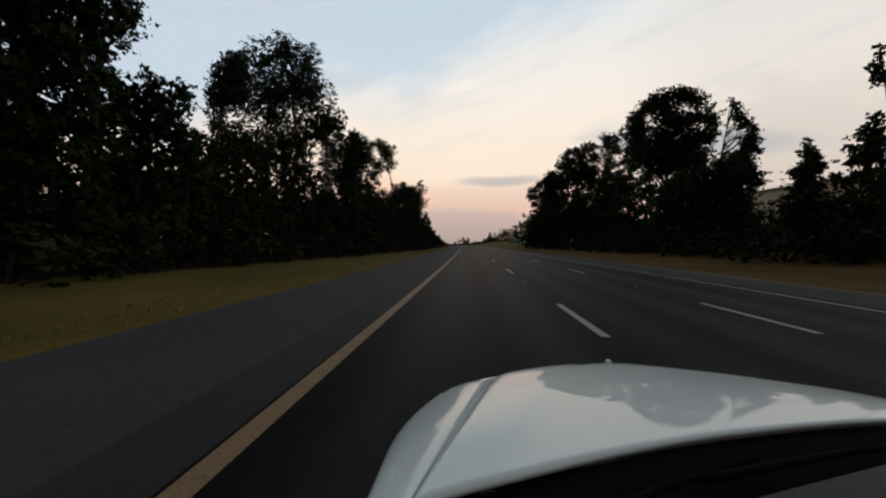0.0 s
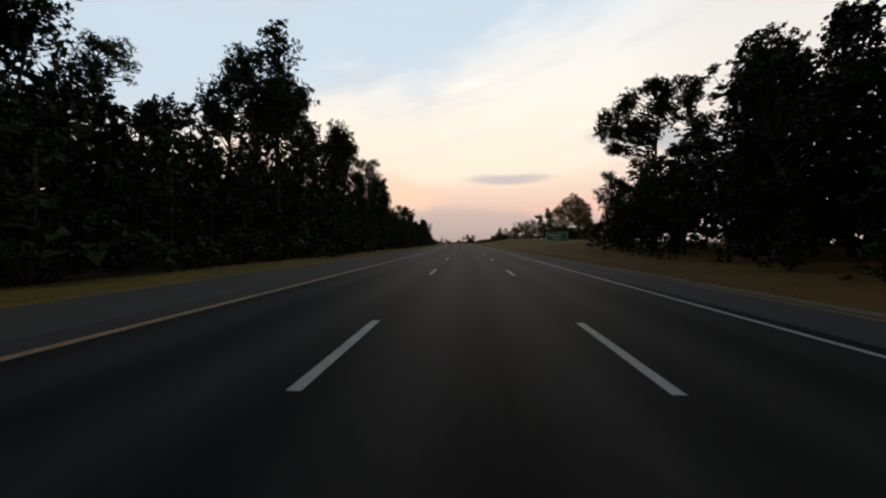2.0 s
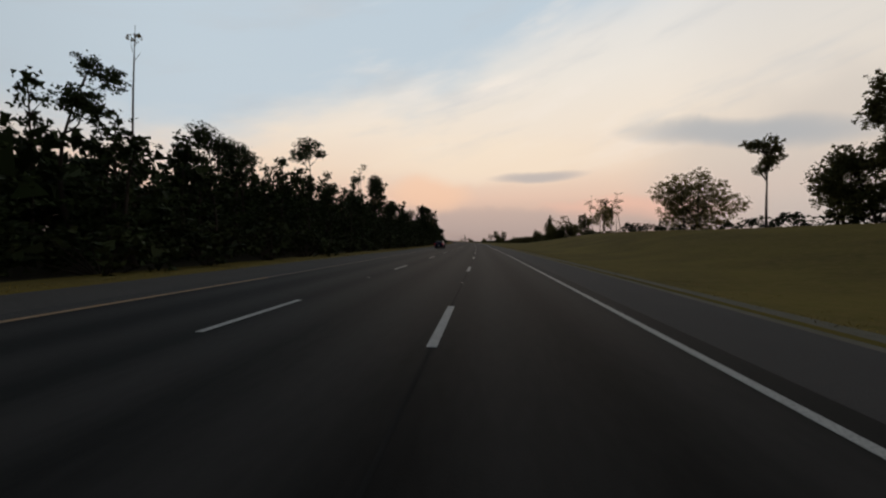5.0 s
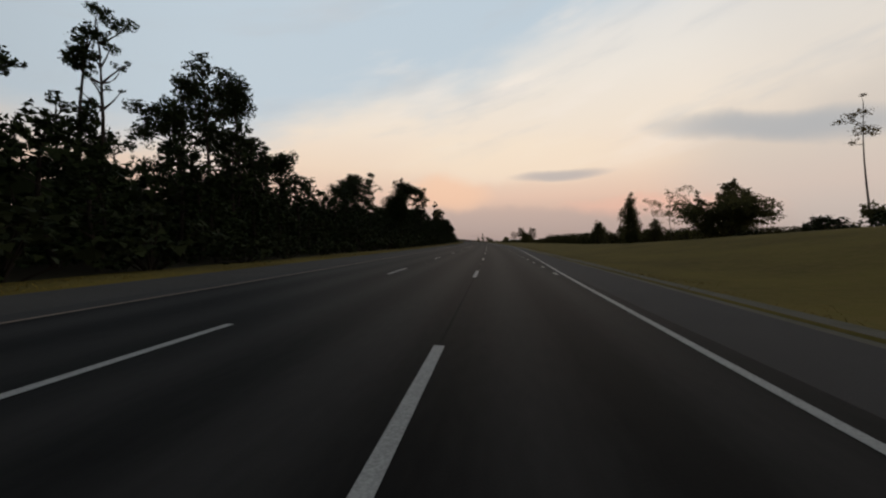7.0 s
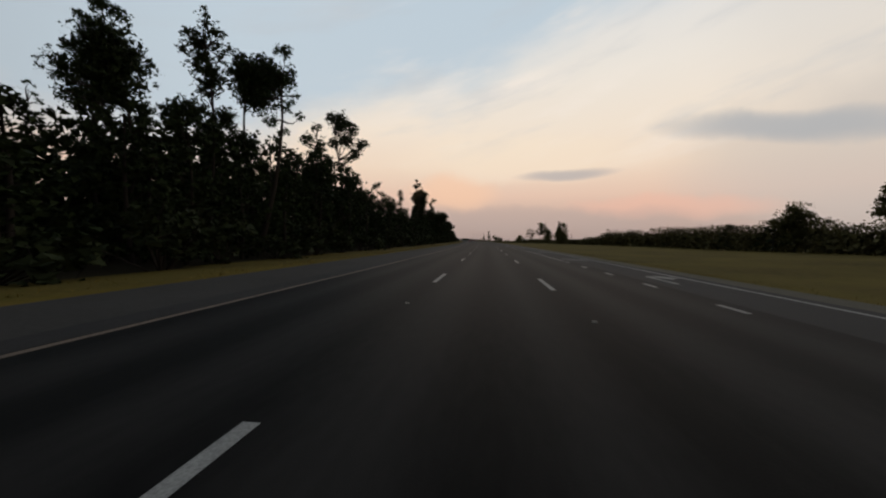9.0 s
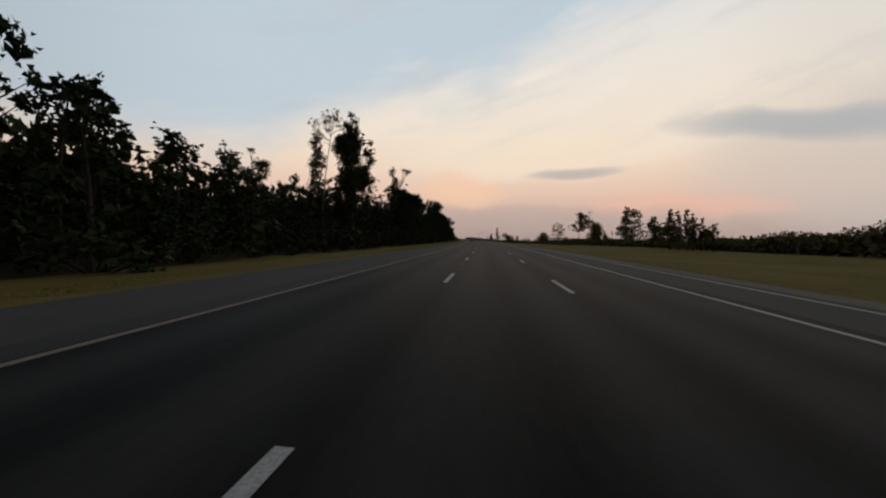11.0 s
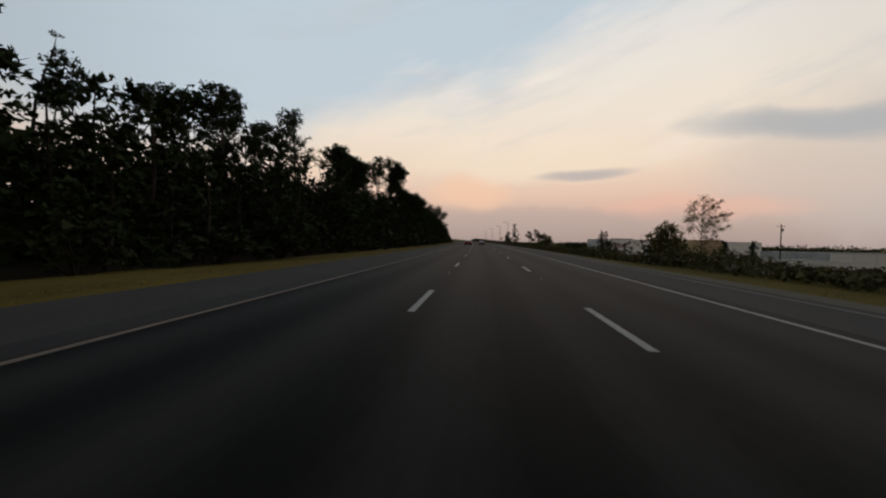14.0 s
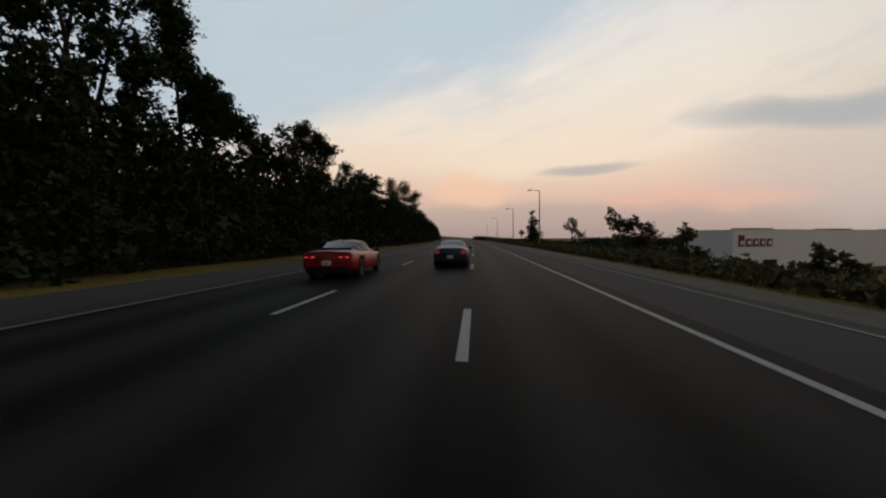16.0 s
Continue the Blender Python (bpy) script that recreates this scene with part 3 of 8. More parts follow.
def bush(seed, leaf=M_BUSHLEAF):
    global rng
    rng = np.random.default_rng(seed)
    limbs, lobes = [], []
    for i in range(13):
        a, q = rng.uniform(0, 6.28), rng.uniform(0, 1) ** .5
        c = Vector((math.cos(a) * 1.6 * q, math.sin(a) * 1.6 * q, rng.uniform(.3, 2.5 - 0.9 * q)))
        r = rng.uniform(.4, .8)
        lobes.append((c, r, .85))
        limbs.append(([Vector((0, 0, -.2)), c], (.05, .012)))
        twigs(limbs, c, r * 1.25, 1)
    return make_tree("bush", "dense dark leafy bush at the edge of the woods", 3.0, [], limbs, lobes, leaf, 0.125, spray=9, fill=12, spread=.28, core=14)


def thicket(seed, kind="young", label="young tree leafy to the ground in the roadside woods", wide=1.0):
    """A tree that is leafy from the ground to its uneven top."""
    global rng
    rng = np.random.default_rng(seed)
    limbs, lobes = [], []
    trunk = [(bent((0, 0, -.3), (rng.normal(0, .3), rng.normal(0, .3), 9.0), .03), (.16, .13, .1, .07, .03))]
    for i in range(24):
        z = 0.7 + 8.7 * (i / 23)
        env = 2.5 * (1 - (z / 10.4) ** 2.0) * rng.uniform(.3, 1.15)
        a = i * 2.4 + rng.uniform(-.5, .5)
        c = Vector((math.cos(a) * env, math.sin(a) * env, z))
        r = rng.uniform(.75, 1.3) * (1 - .03 * z) * wide
        lobes.append((c, r, .8))
        if i % 2:
            limbs.append(([(0, 0, max(.3, z - 1)), c], (.05, .015)))
    return make_tree(kind, label, 10.0, trunk, limbs, lobes, M_OAKLEAF, 0.165, spray=8, fill=3.4, spread=.36, core=18)


PROTO = {"oak": [oak(11), oak(12), oak(13), oak(14)], "gum": [gum(21)], "pine": [pine(31, 12.0)], "cedar": [cedar(41), cedar(42)],
         "bare": [bare(61)], "snag": [snag(71)], "bush": [bush(81), bush(82), bush(83)], "shrub": [bush(84, M_LITHEDGELEAF), bush(85, M_LITHEDGELEAF), bush(86, M_LITHEDGELEAF)], "young": [thicket(85), thicket(86), thicket(87), thicket(88)],
         "sparse": [oak(95, M_OAKLEAF, 4.8, 6.0, 5.0)],
         "mid": [thicket(111 + k, "understorey", "dense leafy tree of middle height in the roadside woods", 1.12) for k in range(4)]}
RADIUS = {"mid": 3.3, "oak": 5.2, "gum": 3.3, "pine": 3.6, "cedar": 1.9, "bare": 3.4, "snag": .8, "bush": 2.0, "shrub": 2.0, "young": 3.0, "sparse": 5.6}
GROUPS = {"mid": "trees of middle height in the roadside woods", "oak": "broadleaf trees of the roadside woods", "gum": "slender trees of the roadside woods", "pine": "pines of the roadside woods", "cedar": "evergreens beside the road",
          "bare": "thin-crowned trees beside the road", "snag": "dead trees", "bush": "bushes beside the road", "shrub": "bushes along the hedge", "young": "young trees of the roadside woods",
          "sparse": "open-crowned trees beside the road"}
for kind, protos in PROTO.items():
    for p in protos:
        p["used"] = 0
turn = random.Random(3)
used = {}


def tree(kind, s, d, top, radius=0.0, label=""):
    """A tree whose top is that far above the road, rooted in the ground at s, d."""
    z = ground(s, d) - 0.05
    if kind in ("oak", "gum") and top - z < 9.5 and s > 330:
        kind = "mid"
        radius *= 1.25
    # bushes right of the exit lane take the copy with brightened leaves
    if kind == "bush" and d > 0 and s > 330:
        kind = "shrub"
    protos = PROTO[kind]
    k = used.get(kind, 0)
    used[kind] = k + 1
    p = protos[k % len(protos)]
    kz = (top - z) / p["height"]
    kr = min(1.5 * kz, max(0.68 * kz, radius / RADIUS[kind])) if radius else kz
    m = pose(*at(s, d), z, 0, 0, turn.uniform(0, 360)) @ Matrix.Diagonal((kr, kr, kz, 1))
    if not p["used"]:
        p["used"] = 1
        p.matrix_basis = m
        ob = p
    else:
        ob = copy_thing(p, m @ Matrix.Diagonal([1 / v for v in p.scale] + [1]))
    tagged(ob, label, group=GROUPS[kind])
    return ob


LOOKS = {  # leaf material, leaf size, leaves in a spray, sprays, their spread, inner leaves, flatness of a clump
    "dense": (M_OAKLEAF, .128, 8, 25.0, .28, 22.0, .9), "open": (M_OAKLEAF, .11, 9, 28.0, .28, 9.0, .85), "pine": (M_PINELEAF, .085, 15, 44.0, .24, 20.0, .7),
    "dry": (M_DRYLEAF, .055, 8, 24.0, .30, 0.0, .85), "thin": (M_DRYLEAF, .085, 9, 24.0, .28, 2.0, .8), "pale": (M_PALELEAF, .105, 11, 28.0, .30, 2.0, .85), "olive": (M_PALELEAF, .11, 12, 34.0, .30, 7.0, .9)}
LOOK_NAMES = {"dense": ("broadleaf", "dense dark green crown of rounded leafy clumps"), "open": ("open_crowned", "loose crown through which the sky shows"), "pine": ("pine", "flat tufts of dark needles on a bare trunk"),
              "dry": ("withered", "round brownish head of fine twigs and dry leaves"), "thin": ("thin_crowned", "few leaf clusters on pale bare branches"), "pale": ("pale_leaved", "thin olive-green crown lit from behind"), "olive": ("olive_leaved", "full olive-green crown lit from behind")}


def clump_tree(style, s, d, face, clumps):
    """A tree of its own shape, rooted at s, d. Each clump of its crown: metres across along the heading face, height above the road, radius."""
    global rng
    rng = np.random.default_rng(int(s * 10) + int(abs(d) * 7))
    leaf, size, spray, sprays, spread, inner, flat = LOOKS[style]
    # trees on the right get the brightened leaf copy
    if d > 0 and s > 140 and style in ("dense", "open"):
        leaf = M_LITBANKLEAF
    z0 = ground(s, d) - .05
    top = max(z + r for _, z, r in clumps) - z0
    half = (max(a + r for a, _, r in clumps) - min(a - r for a, _, r in clumps)) / 2
    lobes, limbs, cs = [], [], []
    for a, z, r in clumps:
        y = rng.uniform(-.6, .6) * min(half, 4.0)
        r *= {"pale": 1.3, "olive": 1.2, "open": 1.3, "thin": 1.4, "pine": 1.1, "dry": 1.3}.get(style, 1.32 if d > 0 and s < 145 else 1.13)
        cs.append((Vector((a, y, z - z0)), r))
        if style not in ("pine", "thin", "dry") and r > .4:
            cs.append((Vector((a * .9 + rng.normal(0, .15 * r), -y * .9, z - z0 - r * rng.uniform(.25, .7))), r * .85))
    if d > 0 and style in ("dense", "open", "dry"):
        inner *= .4 if s > 160 else 1.0
        sprays *= 1.0 if s > 160 else .75
        # foliage that joins neighbouring clumps
        for k, (c, r) in enumerate(cs[:]):
            for c2, r2 in sorted(cs[:k], key=lambda q: (q[0] - c).length)[:2]:
                if (c2 - c).length < 2.6 * (r + r2):
                    cs.append((c.lerp(c2, rng.uniform(.35, .65)) + Vector(rng.normal(0, .2 * r, 3)), .8 * min(r, r2)))
    if style in ("dense", "open") and (d < 0 or s < 160 or (style == "dense" and s > 330)):
        # leafy down to the undergrowth
        low = min(c.z - .4 * r for c, r in cs)
        z = min(low, top * .55)
        while z > (.7 if d > 0 and s > 330 else 1.5):
            for side in (-1, 1):
                r = rng.uniform(1.2, 1.75) * (min(1.0, .3 + .35 * half) if d > 0 and s > 330 else 1.0)
                lobes.append((Vector((side * rng.uniform(.15, .8) * max(.7 if d > 0 and s > 330 else 1.4, half), rng.uniform(-1.6, 1.6) * min(1.0, half / 2), z)), r, .95, .3))
            z -= 1.5
    high = max(cs, key=lambda q: q[0].z)[0]
    tip = Vector((high.x * .85, high.y * .4, high.z * .97))
    thick = (.011 * top + .05) * (.55 if style in ("thin", "dry") else 1.0)
    way = bent((0, 0, -.4), tip, .05, 6)
    bark = M_DEADWOOD if style in ("thin", "dry") else M_BARK
    for c, r in cs:
        lobes.append((c, r, flat))
        f = min(.92, max(.64 if style == "open" and d > 0 and s > 330 else .12, (c.z - 1.1 * r - .25 * abs(c.x)) / tip.z)) * 6
        k = min(5, int(f))
        b0 = way[k].lerp(way[k + 1], f - k)
        w = thick * (.28 + .3 * (1 - f / 6))
        limbs.append((bent(b0, c, .08), (w, w * .75, w * .55, w * .38, w * .2)))
        if style != "pine":
            twigs(limbs, c, r * (1.25 if style == "thin" else 1.0), 36 if style == "dry" else 12 if style == "thin" else 2 if r < .8 else 4, .8, .013 if style in ("thin", "dry") else .03)
    if style in ("pale", "olive") and top > 8:
        # more stems from the same root, and leaves low on them
        for k in (-1, 1):
            foot, head = Vector((k * rng.uniform(.5, 1.1), rng.normal(0, .6), -.4)), Vector((k * half * rng.uniform(.3, .6), rng.normal(0, .8), top * rng.uniform(.6, .75)))
            limbs.append((bent(foot, head, .06), (.11, .09, .075, .06, .03)))
            for f in (.35, .5, .65, .8):
                lobes.append((foot.lerp(head, f) + Vector(rng.normal(0, .8, 3)), rng.uniform(.5, .9), .8))
    kind, words = LOOK_NAMES[style]
    small = top < 5.0
    size_word = "low" if small else "tall" if top > 13 else "medium-sized"
    where = "trees of the roadside woods" if d < 0 or s < 140 else "trees on the grassy bank" if s < 330 else "trees beyond the mown grass"
    ob = make_tree("bush" if small else kind, f"{size_word} {'bush' if small else 'tree'} with {words}", top, [(way, [thick * (1 - .15 * i) for i in range(7)])], limbs, lobes, leaf, size, bark,
                   spray, sprays, spread, inner)
    ob.matrix_basis = pose(*at(s, d), z0, 0, 0, face)
    return tagged(ob, group="bushes beside the road" if small else where)


# the woods on the left
tree("snag", 223, -23.8, 20.2, 0.6)
tree("pine", 639, -15, 14.6, 2.3)
tree("oak", 677, -14, 12.3, 5.3)
tree("oak", 737, -15, 16.9, 8.9)
tree("mid", 87, -15, 9.0, 3.0)
tree("mid", 92, -15.5, 9.2, 3.2)
tree("mid", 97, -16, 9.8, 3.2)
tree("mid", 101, -17, 10.8, 3.4)
tree("mid", 105, -16.5, 11.4, 3.4)
clump_tree("dense", 15.1, -17.0, 51, [(-0.8, 10.9, 1.4), (0.8, 12.2, 1.3), (2.4, 12.6, 0.78), (1.7, 11.0, 0.86), (0.0, 9.8, 1.1), (1.5, 9.3, 0.53), (0.8, 8.5, 0.92), (-1.1, 8.6, 1.2), (-0.5, 13.3, 1.8), (1.3, 14.3, 1.4), (2.2, 13.9, 0.95)])
clump_tree("dense", 20.9, -18.0, 43, [(-1.4, 9.7, 1.2), (0.0, 10.5, 1.1), (1.3, 10.6, 0.79), (1.9, 10.2, 0.37), (-0.5, 9.0, 1.4), (0.8, 8.6, 1.3), (1.4, 7.6, 1)])
clump_tree("dense", 25.2, -18.0, 38, [(-0.2, 8.8, 0.62), (-0.7, 7.9, 0.69), (0.5, 7.0, 0.48), (-0.5, 6.5, 0.7)])
clump_tree("dense", 44.7, -23.0, 29, [(0.9, 26.1, 1.9), (3.7, 25.3, 1.7), (-1.3, 23.1, 2.6), (2.3, 22.4, 3.2), (-0.7, 19.0, 3.5), (4.0, 19.8, 2.8), (6.5, 17.7, 2), (7.8, 17.4, 0.94), (-3.2, 13.4, 3.1), (0.6, 14.2, 3.6), (5.8, 16.0, 1.5), (3.3, 15.3, 2.1)])
clump_tree("open", 40.0, -26.5, 36, [(-0.6, 16.9, 1.2), (-0.8, 14.9, 1.1), (-0.0, 13.1, 1.3), (0.6, 11.6, 1.1), (-1.4, 17.4, 0.6)])
clump_tree("dense", 56.2, -16.0, 48, [(-1.2, 11.8, 0.8), (-2.3, 10.6, 1.1), (-0.2, 11.1, 0.85), (0.4, 9.9, 1.1), (-1.0, 9.7, 1.2), (0.9, 8.9, 0.75), (-2.8, 11.4, 1.3), (-1.8, 12.4, 0.9), (-0.4, 7.9, 1.1)])
clump_tree("dense", 58.2, -15.0, 44, [(-0.2, 8.5, 0.52), (0.3, 9.3, 0.33), (-0.2, 7.7, 0.88), (1.0, 8.3, 1.2), (-1.1, 6.8, 0.68), (1.3, 7.1, 1.3)])
clump_tree("dense", 83.6, -28.0, 36, [(0.2, 26.0, 1.6), (-3.1, 24.3, 1.5), (-4.2, 20.9, 1.8), (-1.3, 23.0, 2.7), (2.5, 24.8, 2.1), (1.2, 20.8, 2.8), (-3.1, 19.1, 2), (4.2, 21.1, 1.6), (-0.0, 17.6, 2.8), (2.5, 16.6, 2.8), (-0.4, 26.8, 0.94)])
clump_tree("dense", 82.6, -20.0, 29, [(-0.8, 23.6, 1.2), (-2.0, 24.6, 0.72), (1.8, 24.6, 1.7), (3.2, 22.7, 1.8), (3.9, 19.6, 1.4), (1.2, 19.9, 1.7), (-0.1, 17.2, 1.7), (0.9, 15.6, 0.85), (-0.7, 13.6, 1.4), (-1.4, 21.1, 1.6)])
clump_tree("open", 87.6, -14.5, 21, [(-1.9, 11.9, 1.1), (-3.0, 11.7, 0.78), (1.8, 9.9, 1.5), (-0.1, 8.9, 1.4), (-4.1, 10.9, 0.69), (3.7, 11.5, 1.3)])
clump_tree("open", 90.5, -14.0, 57, [(0.5, 9.5, 0.57), (1.0, 10.4, 0.47), (0.2, 8.2, 0.3), (1.3, 11.0, 0.36), (0.1, 10.2, 0.73)])
clump_tree("open", 115.2, -37.0, 50, [(0.1, 23.3, 0.92), (1.0, 23.2, 0.94), (2.4, 22.5, 1), (3.4, 20.7, 0.65), (1.7, 21.3, 1.2), (-0.6, 21.1, 0.96), (0.3, 19.5, 1.2), (-1.4, 19.9, 0.52), (-1.9, 18.2, 0.83), (-2.9, 18.4, 0.35), (3.1, 20.5, 0.41)])
clump_tree("dense", 100.8, -24.0, 53, [(-1.5, 10.5, 0.88), (-0.5, 10.6, 0.92), (0.9, 10.9, 0.98), (2.2, 11.0, 1), (3.1, 10.9, 0.69), (0.1, 9.5, 1.4), (-1.7, 9.0, 1.3)])
clump_tree("dense", 106.4, -21.0, 43, [(-1.1, 12.0, 0.76), (-0.5, 12.6, 0.39), (0.4, 11.8, 1.1), (1.6, 11.9, 0.92), (-0.2, 10.6, 1.3), (-1.8, 11.0, 0.83)])
clump_tree("dense", 114.4, -21.0, 37, [(-2.2, 15.7, 0.66), (-1.5, 14.9, 1), (0.2, 20.2, 0.73), (0.8, 19.0, 0.97), (-0.0, 17.6, 1.1), (-1.3, 16.2, 1), (1.0, 16.1, 1.6), (-0.8, 14.2, 1.6), (0.5, 13.9, 1.7)])
clump_tree("dense", 109.0, -12.5, 30, [(0.2, 20.0, 0.62), (-0.5, 18.8, 0.81), (-1.4, 17.6, 0.71), (-0.0, 17.2, 1.7), (-0.5, 15.1, 1.9), (3.3, 14.8, 0.37), (0.4, 13.2, 1.7), (-1.8, 13.8, 1.1), (-0.5, 11.6, 1.7)])
clump_tree("dense", 125.9, -17.5, 27, [(-0.4, 17.5, 1.2), (0.8, 16.3, 1.3), (-0.8, 14.8, 2.2), (1.4, 14.2, 1.4), (-0.1, 12.1, 2)])
clump_tree("dense", 142.7, -18.5, 22, [(-0.6, 21.5, 1.6), (0.9, 20.6, 1.7), (-1.6, 18.8, 1.6), (2.4, 18.1, 0.97), (0.1, 17.2, 2.5), (-1.1, 20.4, 1.3)])
clump_tree("dense", 134.5, -18.0, 56, [(0.2, 13.4, 1.5), (2.2, 13.6, 0.8), (2.2, 14.6, 0.68), (1.5, 11.7, 1.1), (2.1, 10.9, 0.58), (-0.3, 11.0, 1.3), (1.0, 9.6, 1.1)])
clump_tree("dense", 145.2, -19.5, 45, [(-1.6, 18.7, 1.3), (1.4, 20.3, 2), (2.6, 19.3, 1.3), (-2.4, 16.7, 1), (-0.6, 16.8, 1.5), (1.9, 16.6, 1.6), (-0.2, 19.7, 1.3), (-2.7, 14.8, 0.72), (0.1, 13.7, 1.8), (1.0, 18.3, 1.3), (-2.1, 13.2, 1.2)])
clump_tree("open", 154.5, -23.0, 40, [(1.8, 21.1, 1.1), (3.2, 19.6, 0.74), (0.4, 18.3, 1.8), (1.8, 20.5, 0.96), (2.0, 15.8, 1.4), (-0.4, 15.6, 1.6), (0.7, 20.5, 0.94), (2.3, 18.1, 0.73)])
clump_tree("dense", 156.6, -19.0, 35, [(0.7, 15.7, 0.26), (0.7, 14.5, 0.71), (0.4, 13.2, 1.2), (1.2, 12.7, 1.3), (0.1, 11.3, 1.7), (-0.5, 12.1, 0.76)])
clump_tree("pine", 169.1, -20.5, 30, [(-0.7, 21.3, 1.2), (-1.6, 20.3, 0.99), (2.1, 21.7, 1.2), (2.6, 20.8, 0.77), (0.1, 19.7, 1.1), (1.4, 20.0, 0.93), (-1.7, 21.3, 0.74), (0.6, 21.0, 0.76), (0.2, 17.8, 0.68), (0.9, 16.4, 0.77), (0.1, 15.1, 0.76)])
clump_tree("dense", 188.8, -23.0, 25, [(-1.6, 21.7, 1.7), (0.0, 20.7, 2), (2.3, 19.1, 1.3), (-3.8, 19.6, 1.5), (-1.1, 17.7, 2.3), (3.4, 13.2, 1.9)])
clump_tree("dense", 172.1, -16.0, 56, [(-0.0, 12.2, 0.8), (-0.3, 11.1, 0.65), (0.2, 13.5, 0.8), (0.5, 11.6, 0.36), (-0.2, 9.8, 1), (0.0, 8.7, 1)])
clump_tree("dense", 175.6, -18.0, 53, [(0.1, 11.9, 0.62), (0.3, 10.9, 0.7), (-0.2, 12.7, 0.34), (-0.6, 9.8, 1.1), (0.0, 9.4, 0.79)])
clump_tree("dense", 177.0, -17.5, 51, [(-0.1, 12.3, 0.73), (0.0, 11.0, 0.94), (-0.5, 11.2, 0.59), (0.8, 11.6, 0.49), (0.3, 10.0, 0.89)])
clump_tree("pine", 184.1, -21.5, 48, [(0.9, 19.7, 0.98), (-0.3, 18.8, 0.7), (2.1, 19.4, 0.93), (2.9, 19.2, 0.62), (-1.6, 17.8, 0.5), (-1.0, 17.3, 0.56), (1.3, 17.9, 1.5), (3.4, 17.6, 0.78), (4.3, 17.9, 0.4), (-0.5, 16.3, 0.74), (0.5, 15.7, 0.68), (1.0, 14.9, 0.32), (-1.9, 17.8, 0.29)])
clump_tree("dense", 202.1, -25.0, 38, [(1.3, 20.6, 1.4), (-0.1, 19.4, 1.2), (2.7, 19.3, 1.1), (3.6, 18.3, 0.71), (0.6, 17.4, 2.1), (-1.5, 18.1, 0.73), (2.0, 16.1, 1.7), (-0.7, 15.2, 1.6), (-3.0, 16.6, 0.72), (0.6, 13.5, 1.7), (-2.0, 14.3, 1.3)])
clump_tree("dense", 185.6, -19.5, 44, [(0.0, 11.3, 0.68), (0.6, 11.7, 0.39), (-0.4, 10.2, 0.87), (0.9, 10.4, 0.99), (1.7, 10.8, 0.81), (-1.2, 9.8, 0.94)])
clump_tree("dense", 197.6, -16.5, 32, [(-0.1, 12.6, 0.98), (0.9, 10.5, 0.64), (-0.4, 10.8, 1), (-0.7, 9.7, 0.97)])
clump_tree("pine", 211.9, -15.0, 25, [(-0.1, 11.0, 0.76), (0.8, 10.4, 0.86), (-0.5, 9.1, 0.95), (0.2, 8.5, 0.95)])
clump_tree("pine", 251.3, -21.5, 20, [(0.1, 16.6, 2.1), (-1.2, 15.0, 1.6), (2.1, 15.4, 0.97)])
clump_tree("pine", 268.8, -20.0, 63, [(1.0, 14.1, 0.92), (0.5, 12.9, 0.64), (1.5, 14.6, 0.66), (2.1, 15.1, 0.23), (0.6, 14.5, 0.79), (0.1, 13.1, 0.65)])
clump_tree("thin", 274.5, -21.0, 56, [(1.7, 18.3, 0.55), (2.4, 18.0, 0.38), (1.2, 16.5, 0.29), (0.2, 16.9, 0.28), (2.3, 16.0, 0.34), (1.7, 15.5, 0.19), (1.3, 13.0, 0.34), (1.9, 13.0, 0.23), (0.6, 17.7, 0.21), (1.1, 18.6, 0.29)])
clump_tree("dense", 274.4, -21.5, 57, [(0.0, 11.5, 0.43), (-0.3, 10.9, 0.39), (0.3, 10.3, 0.58), (-0.6, 8.9, 0.56), (0.3, 8.6, 0.8), (-0.1, 9.8, 0.5)])
clump_tree("dense", 280.0, -33.0, 60, [(0.0, 11.6, 0.35), (0.2, 10.6, 0.62), (-0.2, 9.1, 0.71), (0.5, 9.6, 0.45)])
clump_tree("dense", 281.9, -26.0, 53, [(-0.0, 11.2, 0.87), (-0.4, 10.3, 0.96), (0.8, 10.4, 0.55), (0.3, 9.5, 0.88)])
clump_tree("open", 281.4, -22.5, 50, [(0.6, 11.6, 0.44), (0.4, 10.7, 0.44), (-0.3, 9.6, 0.53), (0.8, 11.2, 0.29)])
clump_tree("thin", 281.9, -19.5, 47, [(0.8, 11.5, 0.45), (1.2, 10.9, 0.46), (0.4, 10.6, 0.3), (1.5, 11.3, 0.25)])
clump_tree("dense", 285.2, -20.5, 45, [(1.4, 11.0, 1), (0.4, 11.0, 0.89), (-1.3, 9.3, 1.1), (-0.4, 9.7, 1.1), (2.4, 10.7, 0.81)])
clump_tree("dense", 303.2, -18.0, 32, [(0.1, 11.3, 0.95), (0.9, 11.7, 0.78), (-0.7, 10.8, 1.2), (1.3, 10.7, 0.79)])
clump_tree("pine", 294.2, -23.0, 58, [(1.0, 18.1, 0.66), (1.8, 17.8, 0.75), (2.6, 17.5, 0.54), (0.8, 16.2, 0.62), (1.6, 15.8, 0.57), (0.6, 15.3, 0.4), (-0.6, 13.9, 0.32), (0.0, 14.0, 0.25), (2.2, 14.8, 0.43), (2.6, 14.7, 0.28), (0.2, 13.0, 0.18), (1.4, 12.9, 0.27), (2.2, 12.9, 0.2), (-0.1, 12.3, 0.18)])
